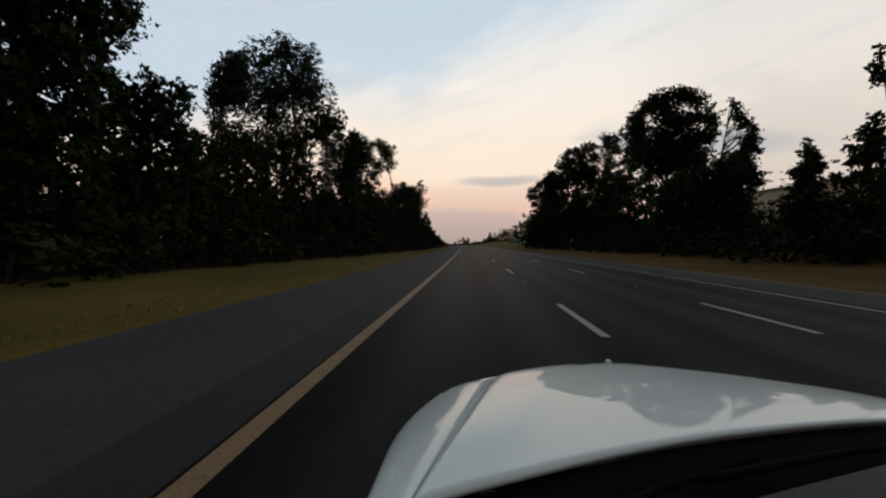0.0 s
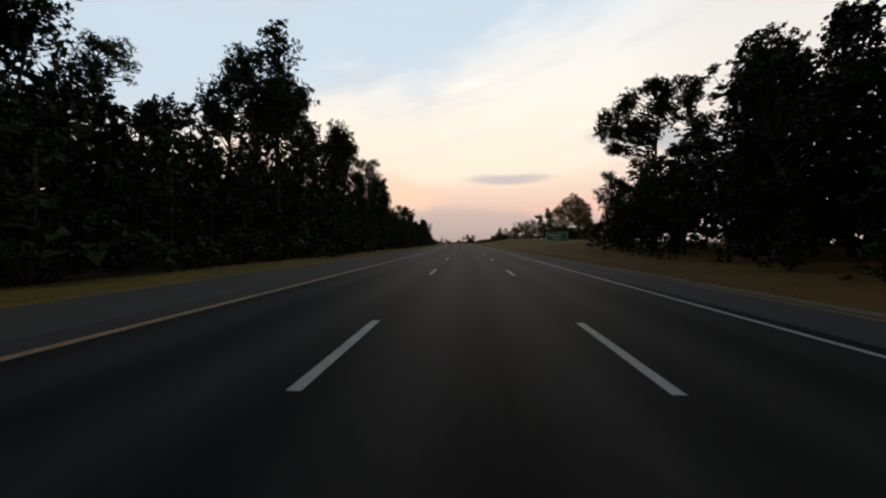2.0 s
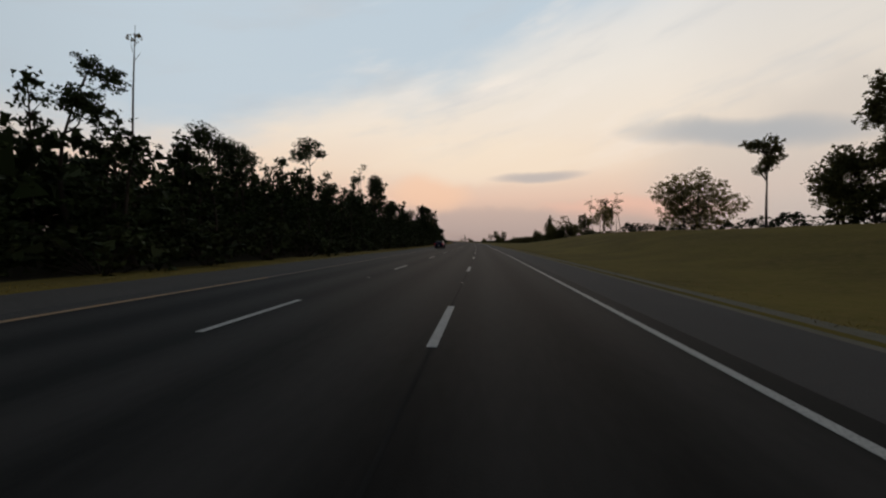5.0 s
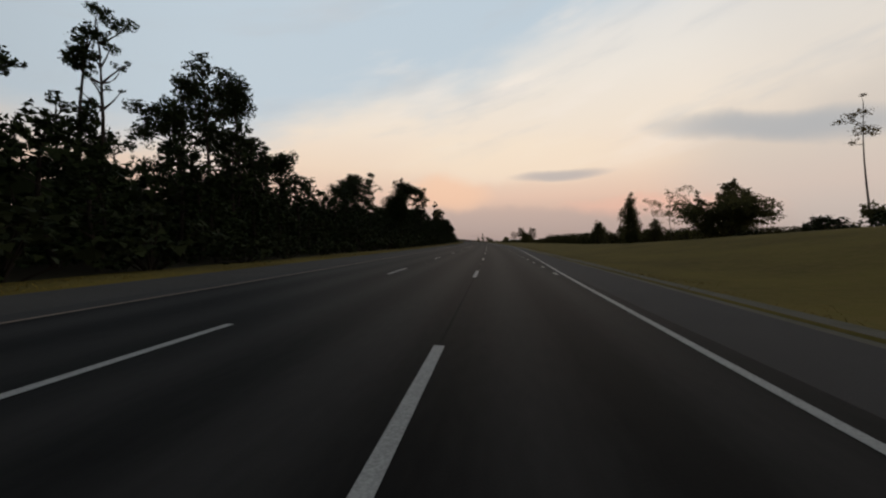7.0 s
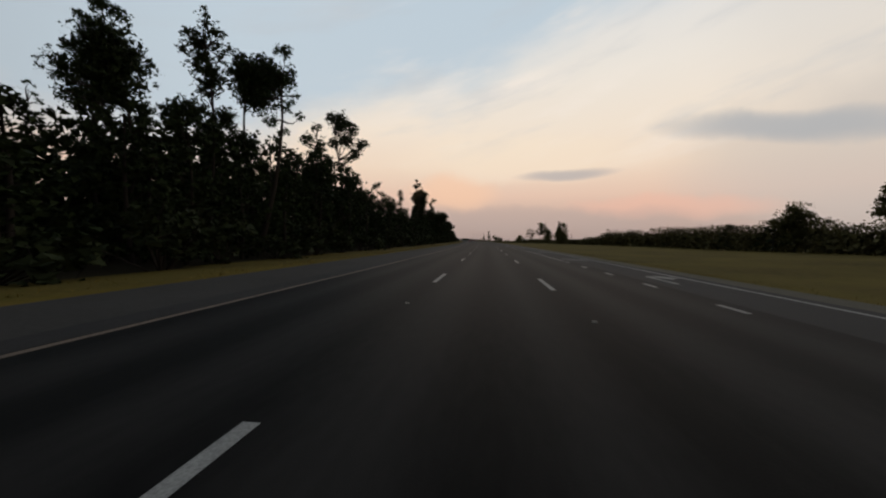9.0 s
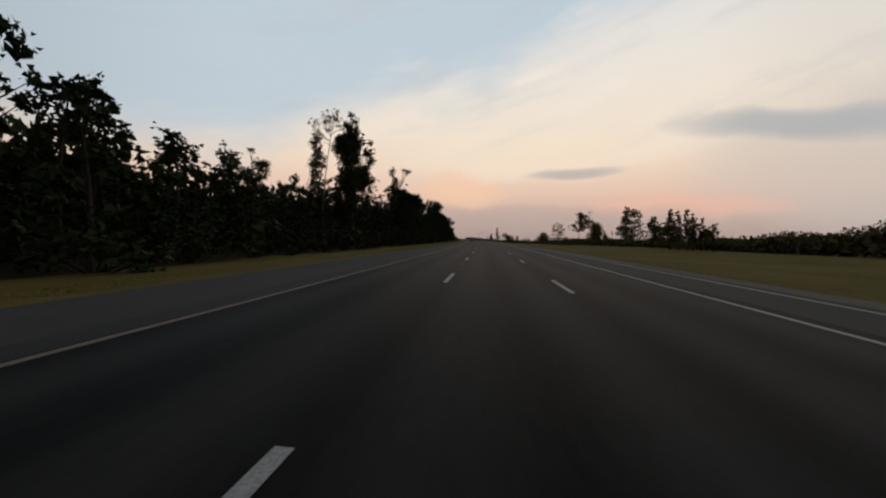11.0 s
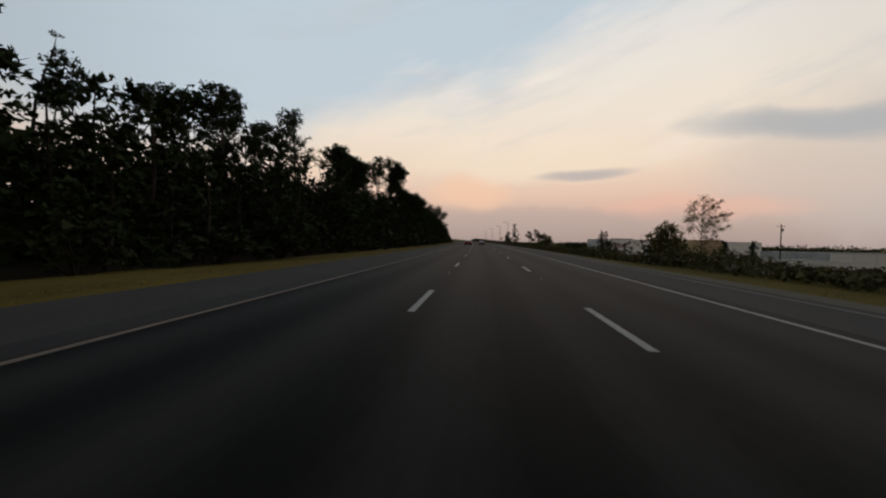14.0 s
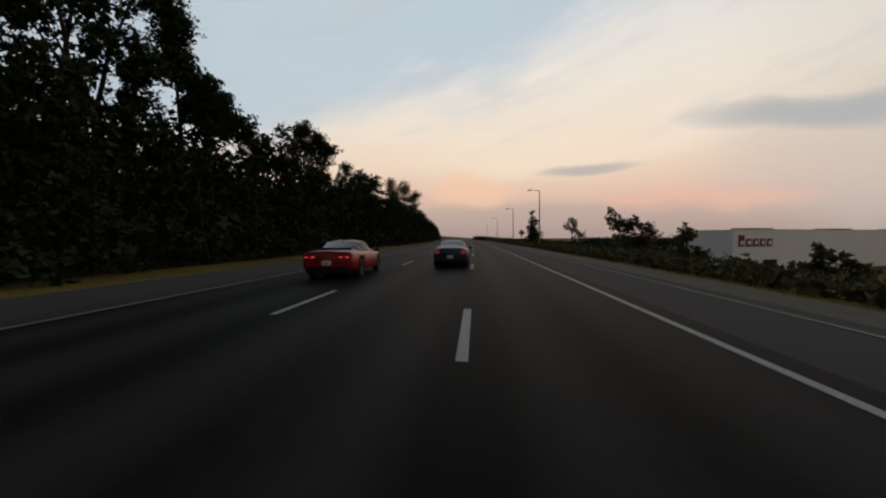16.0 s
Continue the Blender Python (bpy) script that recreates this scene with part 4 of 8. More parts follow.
clump_tree("dense", 307.0, -24.0, 47, [(-0.3, 20.3, 0.68), (-1.1, 19.2, 0.78), (0.4, 19.9, 0.69), (1.7, 19.0, 0.65), (-0.6, 17.6, 1.1), (1.2, 17.4, 0.94), (-0.1, 15.5, 1.3), (1.7, 15.3, 0.96), (-1.1, 14.7, 0.91), (0.4, 13.2, 1.5)])
clump_tree("dense", 310.8, -35.0, 53, [(1.0, 17.6, 1), (-0.1, 16.7, 0.89), (-1.1, 17.5, 0.74), (1.6, 18.6, 0.52), (-0.1, 14.6, 1.4), (1.3, 15.6, 1.2), (-1.9, 17.0, 0.49)])
clump_tree("dense", 293.9, -25.0, 60, [(0.1, 11.5, 0.5), (-0.2, 10.4, 0.43), (0.7, 11.1, 0.37), (0.1, 9.2, 0.65)])
clump_tree("dense", 302.4, -30.0, 56, [(-0.1, 11.1, 0.8), (-0.9, 10.4, 0.69), (1.0, 10.8, 0.62)])
clump_tree("dense", 310.6, -21.5, 42, [(0.1, 13.6, 0.52), (0.4, 12.3, 0.85), (-0.5, 11.1, 0.97), (1.9, 11.0, 0.74), (0.7, 10.2, 1.1)])
clump_tree("dense", 343.1, -42.0, 62, [(0.3, 21.5, 0.81), (1.1, 20.3, 0.73), (1.8, 19.2, 0.43), (-0.4, 19.2, 1), (0.6, 17.8, 1.1), (-0.8, 16.7, 1), (-0.0, 15.8, 1.1)])
clump_tree("dense", 340.4, -42.0, 64, [(0.3, 18.7, 0.84), (0.7, 19.7, 0.42), (-0.1, 16.9, 1), (0.1, 14.8, 0.94)])
clump_tree("dense", 349.8, -46.0, 59, [(0.2, 21.0, 0.43), (0.2, 19.2, 1), (-1.1, 18.5, 0.97), (1.2, 19.2, 0.89), (2.0, 18.3, 0.78), (-1.8, 17.6, 0.6), (0.2, 16.8, 1.6)])
clump_tree("pine", 355.0, -43.0, 54, [(-0.1, 21.9, 0.92), (-0.7, 20.6, 0.84), (0.8, 21.0, 0.94), (2.1, 20.3, 0.59), (-0.2, 19.2, 1.1), (-1.5, 18.5, 0.84)])
clump_tree("dense", 353.0, -40.0, 54, [(0.1, 15.8, 1.4), (1.6, 15.4, 0.93), (-1.9, 14.7, 1.5), (-3.5, 15.4, 1.2)])
clump_tree("dense", 360.3, -40.0, 49, [(-0.1, 16.0, 1.1), (1.1, 16.5, 0.83), (-0.8, 15.3, 0.97), (0.3, 14.2, 1.3)])
clump_tree("dense", 337.9, -16.0, 45, [(0.3, 12.2, 0.32), (-0.1, 11.4, 0.54), (1.0, 11.8, 0.37), (1.9, 11.0, 0.38), (0.3, 10.3, 0.64), (-0.3, 10.4, 0.54), (0.8, 9.4, 0.51), (-1.5, 9.1, 0.53), (-0.5, 8.5, 0.72), (0.1, 7.9, 0.74)])
clump_tree("open", 303.8, -15.0, 65, [(0.2, 9.9, 0.36), (0.3, 9.0, 0.33), (0.1, 8.2, 0.37), (0.2, 9.2, 0.41)])
clump_tree("dense", 350.5, -25.5, 63, [(-0.1, 11.3, 0.64), (-0.5, 10.6, 0.57), (0.4, 11.4, 0.36), (0.1, 10.4, 0.65)])
clump_tree("open", 348.7, -20.0, 60, [(0.2, 10.1, 0.48), (-0.3, 10.0, 0.38), (0.6, 9.8, 0.43), (0.9, 9.7, 0.25), (-0.2, 9.4, 0.36)])
clump_tree("pine", 353.9, -23.0, 56, [(0.2, 11.4, 0.62), (-0.2, 10.9, 0.5), (0.9, 10.9, 0.36), (0.4, 10.4, 0.47)])
clump_tree("dense", 360.5, -29.0, 55, [(0.3, 11.7, 0.25), (0.3, 10.7, 0.35), (0.1, 9.6, 0.55)])
clump_tree("dense", 360.7, -26.5, 52, [(0.1, 11.8, 0.15), (0.1, 10.8, 0.35), (0.0, 9.8, 0.61), (-0.0, 8.7, 0.81)])
clump_tree("pine", 376.2, -29.5, 59, [(0.9, 20.6, 0.93), (2.0, 20.7, 0.79), (2.6, 20.2, 0.45), (0.2, 18.7, 0.92), (1.6, 18.8, 0.96), (-1.5, 17.3, 0.32), (-0.9, 17.0, 0.49), (0.5, 17.1, 0.76), (2.1, 17.8, 0.36), (0.1, 15.6, 0.68), (-1.8, 14.6, 0.32), (-0.9, 14.6, 0.45), (2.6, 15.7, 0.37), (1.6, 15.1, 0.36), (-1.4, 13.0, 0.28), (-1.7, 12.7, 0.28), (0.8, 13.1, 0.35), (2.0, 13.7, 0.36), (0.6, 14.3, 0.35)])
clump_tree("dense", 376.8, -20.0, 49, [(0.7, 19.1, 0.57), (-0.1, 18.2, 0.73), (-0.7, 17.0, 0.47), (1.3, 18.6, 0.76), (2.1, 18.4, 0.5), (0.6, 17.2, 0.89), (2.3, 17.2, 0.46), (0.2, 15.9, 0.79), (1.5, 15.8, 0.91), (1.0, 14.2, 0.91), (2.3, 14.6, 0.42), (0.6, 12.2, 1.1), (2.3, 11.8, 1), (-0.4, 11.5, 0.89), (1.4, 10.2, 1.3), (3.2, 10.0, 0.98)])
clump_tree("dense", 392.2, -17.0, 34, [(0.3, 15.1, 0.57), (-0.7, 13.6, 0.78), (0.6, 12.7, 0.94), (-0.4, 10.8, 1.2), (1.6, 11.0, 1.1)])
clump_tree("pine", 376.4, -14.0, 41, [(-1.0, 14.9, 0.51), (0.4, 15.5, 0.57), (1.9, 16.1, 0.68), (2.4, 15.2, 0.51), (1.0, 14.7, 0.76), (-1.0, 13.7, 0.43), (1.9, 14.0, 0.78), (3.0, 13.6, 0.42), (0.6, 13.0, 0.72), (2.3, 12.2, 0.66), (3.2, 11.5, 0.48), (1.0, 11.2, 0.64), (1.9, 10.2, 0.52), (-0.4, 12.6, 0.31)])
clump_tree("dense", 404.0, -18.5, 30, [(-0.1, 20.1, 1.3), (-1.4, 20.3, 0.98), (1.6, 19.3, 0.82), (-0.1, 19.2, 1.4), (2.0, 18.5, 1), (3.4, 16.4, 0.84), (0.8, 16.8, 1.3), (3.9, 16.1, 0.56), (2.5, 14.9, 0.93), (-1.0, 16.4, 0.99)])
clump_tree("dense", 374.1, -22.5, 54, [(0.1, 11.4, 0.56), (0.6, 11.3, 0.57), (-0.6, 10.0, 0.47), (0.2, 9.9, 0.89), (-0.3, 9.2, 0.8)])
clump_tree("dense", 374.0, -19.0, 51, [(-0.1, 11.5, 0.6), (-0.6, 10.9, 0.51), (0.6, 11.1, 0.61), (-0.1, 10.2, 0.89)])
clump_tree("open", 378.3, -37.0, 62, [(-0.1, 11.4, 0.55), (0.1, 10.0, 0.83), (0.6, 10.6, 0.47)])
clump_tree("pine", 370.4, -27.5, 63, [(0.3, 11.7, 0.3), (-0.3, 10.8, 0.26), (0.6, 10.5, 0.27), (-0.0, 10.0, 0.26), (0.4, 11.1, 0.23)])
clump_tree("thin", 472.2, -18.0, 46, [(0.8, 18.0, 0.78), (1.7, 18.5, 0.42), (1.5, 17.5, 0.66), (2.4, 17.1, 0.43), (0.2, 17.1, 0.5), (-1.4, 16.3, 0.53), (-0.8, 15.6, 0.49), (-0.2, 15.5, 0.55), (0.8, 16.3, 0.51), (2.9, 16.6, 0.29), (-0.4, 14.7, 0.27), (-1.8, 16.8, 0.26)])
clump_tree("open", 472.2, -18.5, 47, [(-0.4, 11.9, 0.65), (-0.9, 10.8, 0.55), (0.2, 11.2, 0.57), (-1.0, 9.6, 0.37), (0.6, 12.1, 0.38)])
clump_tree("dense", 489.2, -27.0, 43, [(-0.0, 19.6, 0.89), (-0.7, 18.4, 0.81), (0.3, 17.4, 1), (-0.4, 15.0, 1), (-0.0, 13.2, 0.98)])
clump_tree("dense", 479.0, -17.0, 40, [(-0.1, 18.7, 0.68), (0.5, 17.7, 1.2), (-0.1, 15.8, 1.3), (-0.1, 14.0, 1.3), (-0.1, 12.3, 1.5), (-0.0, 9.9, 1.7), (-0.0, 10.8, 1.5)])
clump_tree("dense", 492.2, -19.5, 35, [(-2.0, 24.4, 0.61), (-1.3, 22.7, 0.85), (-2.4, 22.2, 0.92), (-0.1, 19.8, 0.95), (1.8, 19.6, 0.65), (-1.3, 18.4, 1.1), (1.4, 17.6, 1.1), (1.9, 16.0, 0.98), (0.7, 14.3, 0.73), (-1.2, 15.7, 1.4)])
clump_tree("dense", 462.7, -25.5, 65, [(0.0, 11.6, 0.33), (-0.1, 10.4, 0.65), (0.8, 10.7, 0.49), (1.1, 10.1, 0.69), (0.3, 8.8, 1.2), (1.6, 9.1, 0.39), (2.3, 8.6, 0.74), (3.2, 8.0, 0.56)])
clump_tree("open", 477.2, -35.0, 58, [(0.3, 10.0, 0.65), (-0.3, 9.3, 0.59), (1.4, 11.7, 0.28), (1.7, 10.4, 0.56)])
clump_tree("dense", 491.5, -40.0, 52, [(-1.3, 17.8, 0.6), (0.1, 15.5, 1.1), (1.4, 15.6, 0.87), (0.4, 13.9, 1.4), (-0.6, 11.3, 1.4)])
clump_tree("dense", 497.5, -17.5, 60, [(0.4, 9.7, 0.45), (0.7, 9.9, 0.25), (0.1, 9.6, 0.49), (-1.0, 9.1, 0.42), (-0.7, 8.4, 0.43), (0.2, 8.3, 0.67), (-1.3, 8.0, 0.46), (-1.8, 7.0, 0.51), (-0.5, 6.9, 1), (0.4, 6.8, 0.68), (0.9, 6.2, 0.47)])
clump_tree("dense", 512.3, -29.0, 55, [(-0.2, 11.4, 0.66), (0.4, 10.9, 0.78), (-1.1, 10.8, 0.3), (-0.0, 9.7, 1), (1.2, 9.6, 0.53), (0.2, 8.4, 1), (-0.3, 6.6, 0.93)])
clump_tree("open", 523.8, -32.0, 49, [(-0.9, 12.5, 0.91), (0.0, 13.0, 0.64), (-1.5, 10.9, 1), (1.0, 11.9, 0.8), (1.9, 12.4, 0.81), (-0.3, 10.6, 1.3)])
clump_tree("dense", 511.2, -17.5, 44, [(-0.5, 17.8, 0.59), (-0.7, 16.9, 0.54), (-0.0, 16.6, 0.45), (0.5, 15.7, 0.55), (-0.0, 14.7, 0.9), (0.9, 13.7, 1), (-1.4, 13.1, 0.69), (-2.1, 12.5, 0.44), (-0.0, 12.7, 1.1), (0.5, 11.7, 1.1), (-1.4, 11.7, 0.59), (-0.0, 10.1, 1.1)])
clump_tree("pine", 530.6, -19.0, 34, [(0.2, 21.3, 0.74), (1.4, 20.9, 0.75), (0.6, 20.2, 0.58), (-0.2, 18.2, 0.5), (0.9, 16.9, 0.42), (-0.3, 17.4, 0.33)])
clump_tree("dense", 532.8, -16.5, 31, [(-1.3, 11.7, 0.78), (0.7, 13.4, 0.97), (2.4, 12.5, 0.99), (-0.1, 12.1, 1.3)])
clump_tree("dense", 521.7, -17.0, 52, [(0.2, 14.1, 0.33), (-0.2, 13.0, 0.59), (0.7, 13.2, 0.53), (-0.8, 11.6, 0.65), (0.8, 11.9, 0.76), (0.0, 10.8, 1), (-1.1, 9.8, 0.72), (1.5, 10.8, 0.63), (0.5, 9.4, 1.2), (-1.4, 8.4, 0.86), (2.2, 9.9, 0.4)])
clump_tree("pine", 536.2, -23.0, 65, [(2.8, 16.1, 0.58), (2.0, 15.0, 0.69), (3.9, 16.5, 0.68), (4.8, 16.4, 0.46), (3.3, 15.0, 0.74), (4.2, 15.2, 0.45), (4.7, 14.4, 0.29), (2.8, 13.7, 0.43), (1.4, 13.3, 0.5), (1.9, 12.8, 0.35), (2.6, 12.9, 0.2), (5.1, 16.2, 0.22)])
clump_tree("dense", 537.4, -22.0, 62, [(0.4, 11.3, 0.64), (-0.6, 10.6, 0.55), (0.8, 10.7, 0.49), (-0.3, 9.6, 0.87), (0.7, 9.5, 0.59), (0.2, 10.3, 0.64)])
clump_tree("dense", 545.0, -22.0, 53, [(0.0, 15.9, 0.53), (0.8, 16.1, 0.54), (1.4, 15.3, 0.37), (-0.4, 14.4, 0.96), (0.8, 14.2, 0.99), (1.6, 13.0, 0.65), (2.4, 12.9, 0.29), (0.0, 12.1, 1.3), (-1.5, 12.7, 0.68), (-2.6, 11.6, 0.5), (-3.3, 11.2, 0.49), (1.4, 11.7, 0.47), (-2.2, 10.2, 1.2), (0.4, 10.3, 1)])
clump_tree("dense", 548.1, -18.5, 46, [(-1.4, 11.3, 0.69), (-0.5, 11.2, 0.65), (0.9, 11.4, 0.57), (0.9, 10.4, 0.78), (-0.9, 9.9, 0.9), (1.8, 9.1, 0.8), (0.2, 9.5, 0.92)])
clump_tree("dense", 564.5, -23.0, 40, [(-1.9, 13.1, 0.84), (1.7, 13.8, 0.96), (-0.1, 12.6, 1.7), (2.5, 13.0, 0.97), (0.3, 12.2, 1.7)])
clump_tree("dense", 560.7, -29.0, 64, [(0.1, 16.3, 0.26), (0.2, 15.3, 0.53), (-0.1, 14.1, 0.75), (1.0, 14.7, 0.55), (1.7, 13.6, 0.56), (0.7, 12.8, 1.1), (2.2, 13.1, 0.37), (-0.2, 12.1, 0.9)])
clump_tree("pine", 569.7, -30.0, 56, [(-0.1, 16.1, 0.69), (-1.2, 15.1, 0.62), (1.1, 15.8, 0.71), (2.0, 15.4, 0.5), (-0.3, 14.3, 0.74), (-1.7, 14.5, 0.3), (0.9, 14.3, 0.54)])
clump_tree("dense", 567.7, -21.0, 49, [(-0.5, 15.2, 0.65), (0.4, 15.4, 0.61), (1.4, 14.8, 0.58), (-1.4, 14.0, 0.74), (0.2, 13.8, 1.2), (2.1, 13.1, 0.38), (-0.9, 12.2, 1.1), (1.4, 12.4, 0.74)])
clump_tree("pine", 570.6, -19.0, 66, [(0.1, 11.4, 0.77), (0.7, 11.0, 0.55), (-0.1, 12.4, 0.66), (0.9, 9.9, 0.36), (-0.3, 10.4, 0.59), (0.5, 12.1, 0.54)])
clump_tree("dense", 587.3, -34.0, 61, [(-0.3, 22.6, 1.1), (-0.9, 21.6, 0.95), (0.5, 21.3, 0.99), (1.2, 22.8, 0.6), (1.2, 21.0, 0.91), (-2.0, 19.7, 1), (-2.6, 20.6, 0.36), (-1.3, 18.4, 1.5), (0.7, 18.5, 1.4), (-2.8, 16.2, 1.2), (-0.5, 15.3, 1.8), (-3.9, 12.2, 0.81)])
clump_tree("dense", 585.5, -27.5, 57, [(0.1, 17.3, 0.95), (1.1, 17.3, 0.59), (-0.5, 16.0, 0.94), (0.7, 15.8, 0.58), (-1.1, 14.3, 1), (1.3, 14.8, 0.55), (0.1, 13.5, 1.1)])
clump_tree("open", 577.2, -16.5, 54, [(-0.1, 11.2, 0.39), (0.3, 11.7, 0.33), (-0.3, 10.4, 0.57), (0.4, 10.8, 0.37)])
clump_tree("open", 591.2, -25.5, 50, [(0.0, 21.0, 0.57), (-0.2, 19.8, 0.63), (-0.5, 18.2, 0.63), (0.8, 19.5, 0.41), (0.0, 17.1, 0.81), (2.0, 17.2, 0.36), (1.1, 16.3, 0.59), (-0.5, 15.7, 0.81), (0.3, 14.4, 0.88)])
clump_tree("thin", 593.8, -23.0, 46, [(-0.3, 15.8, 0.44), (0.6, 15.6, 0.45), (-0.6, 14.4, 0.75), (0.6, 14.0, 0.77)])
clump_tree("dense", 607.6, -27.0, 42, [(0.1, 19.7, 0.43), (-0.3, 18.5, 0.69), (0.7, 17.8, 0.87), (-0.7, 16.3, 0.94)])
clump_tree("dense", 621.5, -28.5, 38, [(-0.1, 22.4, 1.5), (-1.6, 20.6, 1.4), (1.4, 20.9, 1.2), (-0.6, 19.1, 2.2)])
clump_tree("dense", 625.4, -25.0, 34, [(0.4, 19.5, 1.4), (-1.2, 18.6, 1.3), (-0.1, 17.6, 1.6)])
clump_tree("dense", 630.5, -19.5, 29, [(-2.5, 21.7, 1.2), (-0.2, 21.4, 1.3), (-2.5, 19.3, 2), (2.2, 19.0, 1.1), (4.8, 18.5, 0.77), (1.1, 17.7, 1.6)])
clump_tree("dense", 619.8, -29.0, 63, [(0.1, 19.6, 1.3), (-0.9, 17.4, 1.1), (1.1, 20.6, 0.9), (0.7, 17.5, 1.3), (-1.9, 15.7, 1.1), (2.3, 19.1, 0.86), (1.8, 19.9, 0.68), (-0.6, 15.2, 1.2)])
clump_tree("dense", 623.6, -28.0, 59, [(-0.2, 21.2, 1), (1.0, 21.4, 0.66), (0.4, 19.3, 1), (-0.6, 18.5, 1), (-0.3, 16.0, 1.7), (0.8, 17.9, 1.1), (-2.9, 14.7, 1.6), (0.1, 14.0, 1.6)])
clump_tree("dense", 626.6, -27.0, 55, [(-1.0, 19.8, 0.81), (0.4, 20.8, 0.83), (1.1, 20.2, 0.64), (0.3, 18.5, 0.94), (-0.6, 16.6, 1.1), (1.2, 17.5, 0.75), (1.3, 15.3, 0.76), (0.3, 14.5, 1.2)])
clump_tree("open", 631.3, -24.0, 49, [(0.9, 23.3, 0.42), (0.6, 21.9, 0.79), (0.0, 20.5, 0.66), (-1.3, 20.8, 0.47), (-1.9, 19.4, 0.58), (0.9, 19.7, 0.68), (0.3, 18.3, 0.86), (-0.8, 18.4, 0.6), (0.5, 16.8, 0.93), (-1.1, 16.7, 0.48)])
clump_tree("dense", 629.6, -18.5, 45, [(-0.8, 20.9, 0.57), (0.3, 21.4, 0.58), (0.8, 20.3, 0.65), (1.7, 20.9, 0.3), (-0.3, 19.8, 0.81), (0.5, 19.1, 0.71), (-0.6, 17.9, 0.76), (-1.1, 16.9, 0.75), (-0.1, 17.0, 0.65), (0.2, 14.7, 1.9)])
clump_tree("dense", 632.7, -18.0, 42, [(-0.1, 17.4, 1.1), (1.1, 18.5, 0.85), (2.4, 19.4, 0.79), (3.1, 19.9, 0.4), (2.7, 17.8, 0.67), (2.0, 16.7, 0.6), (1.1, 15.6, 0.73), (-0.1, 15.7, 1.2)])
clump_tree("dense", 633.0, -15.0, 39, [(-0.2, 14.1, 0.86), (0.7, 13.2, 0.87), (-1.1, 13.3, 1.2), (1.5, 12.2, 0.54), (-0.2, 12.4, 1.2)])
clump_tree("dense", 641.1, -14.5, 34, [(-0.3, 12.5, 1), (1.2, 10.9, 1.1), (-1.0, 11.4, 1.4), (0.5, 11.3, 1.3)])
clump_tree("dense", 657.1, -15.0, 30, [(-1.4, 15.6, 0.74), (-0.4, 15.6, 1.2), (1.1, 14.5, 1.2), (-0.9, 14.1, 1.4)])
clump_tree("dense", 651.2, -17.0, 43, [(-2.1, 12.6, 1), (-0.4, 12.5, 1.2), (1.4, 13.0, 1.2), (2.6, 12.0, 0.94), (-1.3, 10.8, 1.5), (0.8, 10.3, 1.7), (2.6, 10.2, 1.5)])
clump_tree("dense", 660.4, -16.0, 37, [(-0.9, 16.4, 0.95), (0.6, 15.3, 1.1), (2.1, 14.4, 1.1), (2.9, 14.0, 0.99), (-0.5, 14.1, 1.4), (1.3, 13.1, 1.6), (0.2, 11.0, 1.9)])
clump_tree("dense", 683.4, -16.0, 30, [(-3.2, 15.7, 1.4), (0.2, 13.9, 1.7), (2.4, 13.1, 1.7), (-1.5, 13.0, 2.4), (1.3, 11.9, 2.2)])
clump_tree("dense", 716.9, -15.5, 25, [(-1.5, 17.4, 1.7), (2.6, 16.3, 2.1), (0.1, 14.1, 2.5), (6.0, 14.1, 1.8)])
clump_tree("open", 31.2, -20.0, 35, [(-0.8, 14.9, 1.1), (-0.3, 16.3, 0.93), (-0.0, 15.0, 1.4), (0.3, 17.6, 0.79), (0.3, 16.4, 1.2), (0.2, 14.6, 1.4), (0.8, 17.7, 1), (0.6, 16.1, 1.6)])
clump_tree("dense", 46.8, -13.0, 30, [(-0.7, 15.5, 0.81), (-0.7, 14.3, 1.2), (-0.7, 12.5, 1.4), (-0.2, 14.5, 0.96), (-0.3, 13.1, 1.5), (-0.4, 11.0, 1.7), (0.2, 13.8, 0.84), (0.3, 12.6, 1.3), (0.7, 12.6, 0.99)])
clump_tree("open", 72.4, -15.0, 29, [(-0.5, 20.0, 0.89), (0.0, 19.8, 1.2)])
clump_tree("open", 113.1, -18.0, 34, [(-0.5, 19.5, 0.9), (0.1, 19.8, 1), (0.4, 18.4, 1.6)])
clump_tree("dense", 122.5, -19.0, 46, [(-1.9, 18.9, 0.61), (-2.0, 17.8, 0.91), (-1.5, 18.9, 0.75), (-1.5, 17.7, 1.1), (-1.6, 15.8, 1.3), (-1.1, 19.1, 0.69), (-1.3, 17.9, 1), (-1.1, 16.4, 1.2), (-0.8, 19.3, 0.71), (-0.7, 18.2, 1.1), (-1.0, 16.4, 1.2), (-0.4, 19.4, 0.75), (-0.5, 18.2, 1.1), (-0.4, 16.4, 1.3), (-0.0, 19.7, 0.67), (0.0, 18.6, 1), (-0.0, 17.0, 1.2), (0.4, 19.8, 0.76), (0.2, 18.5, 1.1), (0.3, 16.7, 1.3), (0.8, 20.1, 0.62), (0.7, 19.1, 0.94), (0.8, 17.6, 1.1), (1.2, 20.3, 0.64), (1.3, 19.3, 0.97), (1.2, 17.7, 1.1), (1.6, 20.3, 0.76), (1.7, 19.2, 1.1), (1.8, 17.4, 1.3), (2.0, 20.5, 0.79), (1.9, 19.2, 1.2), (2.5, 20.8, 0.68), (2.6, 19.8, 1)])
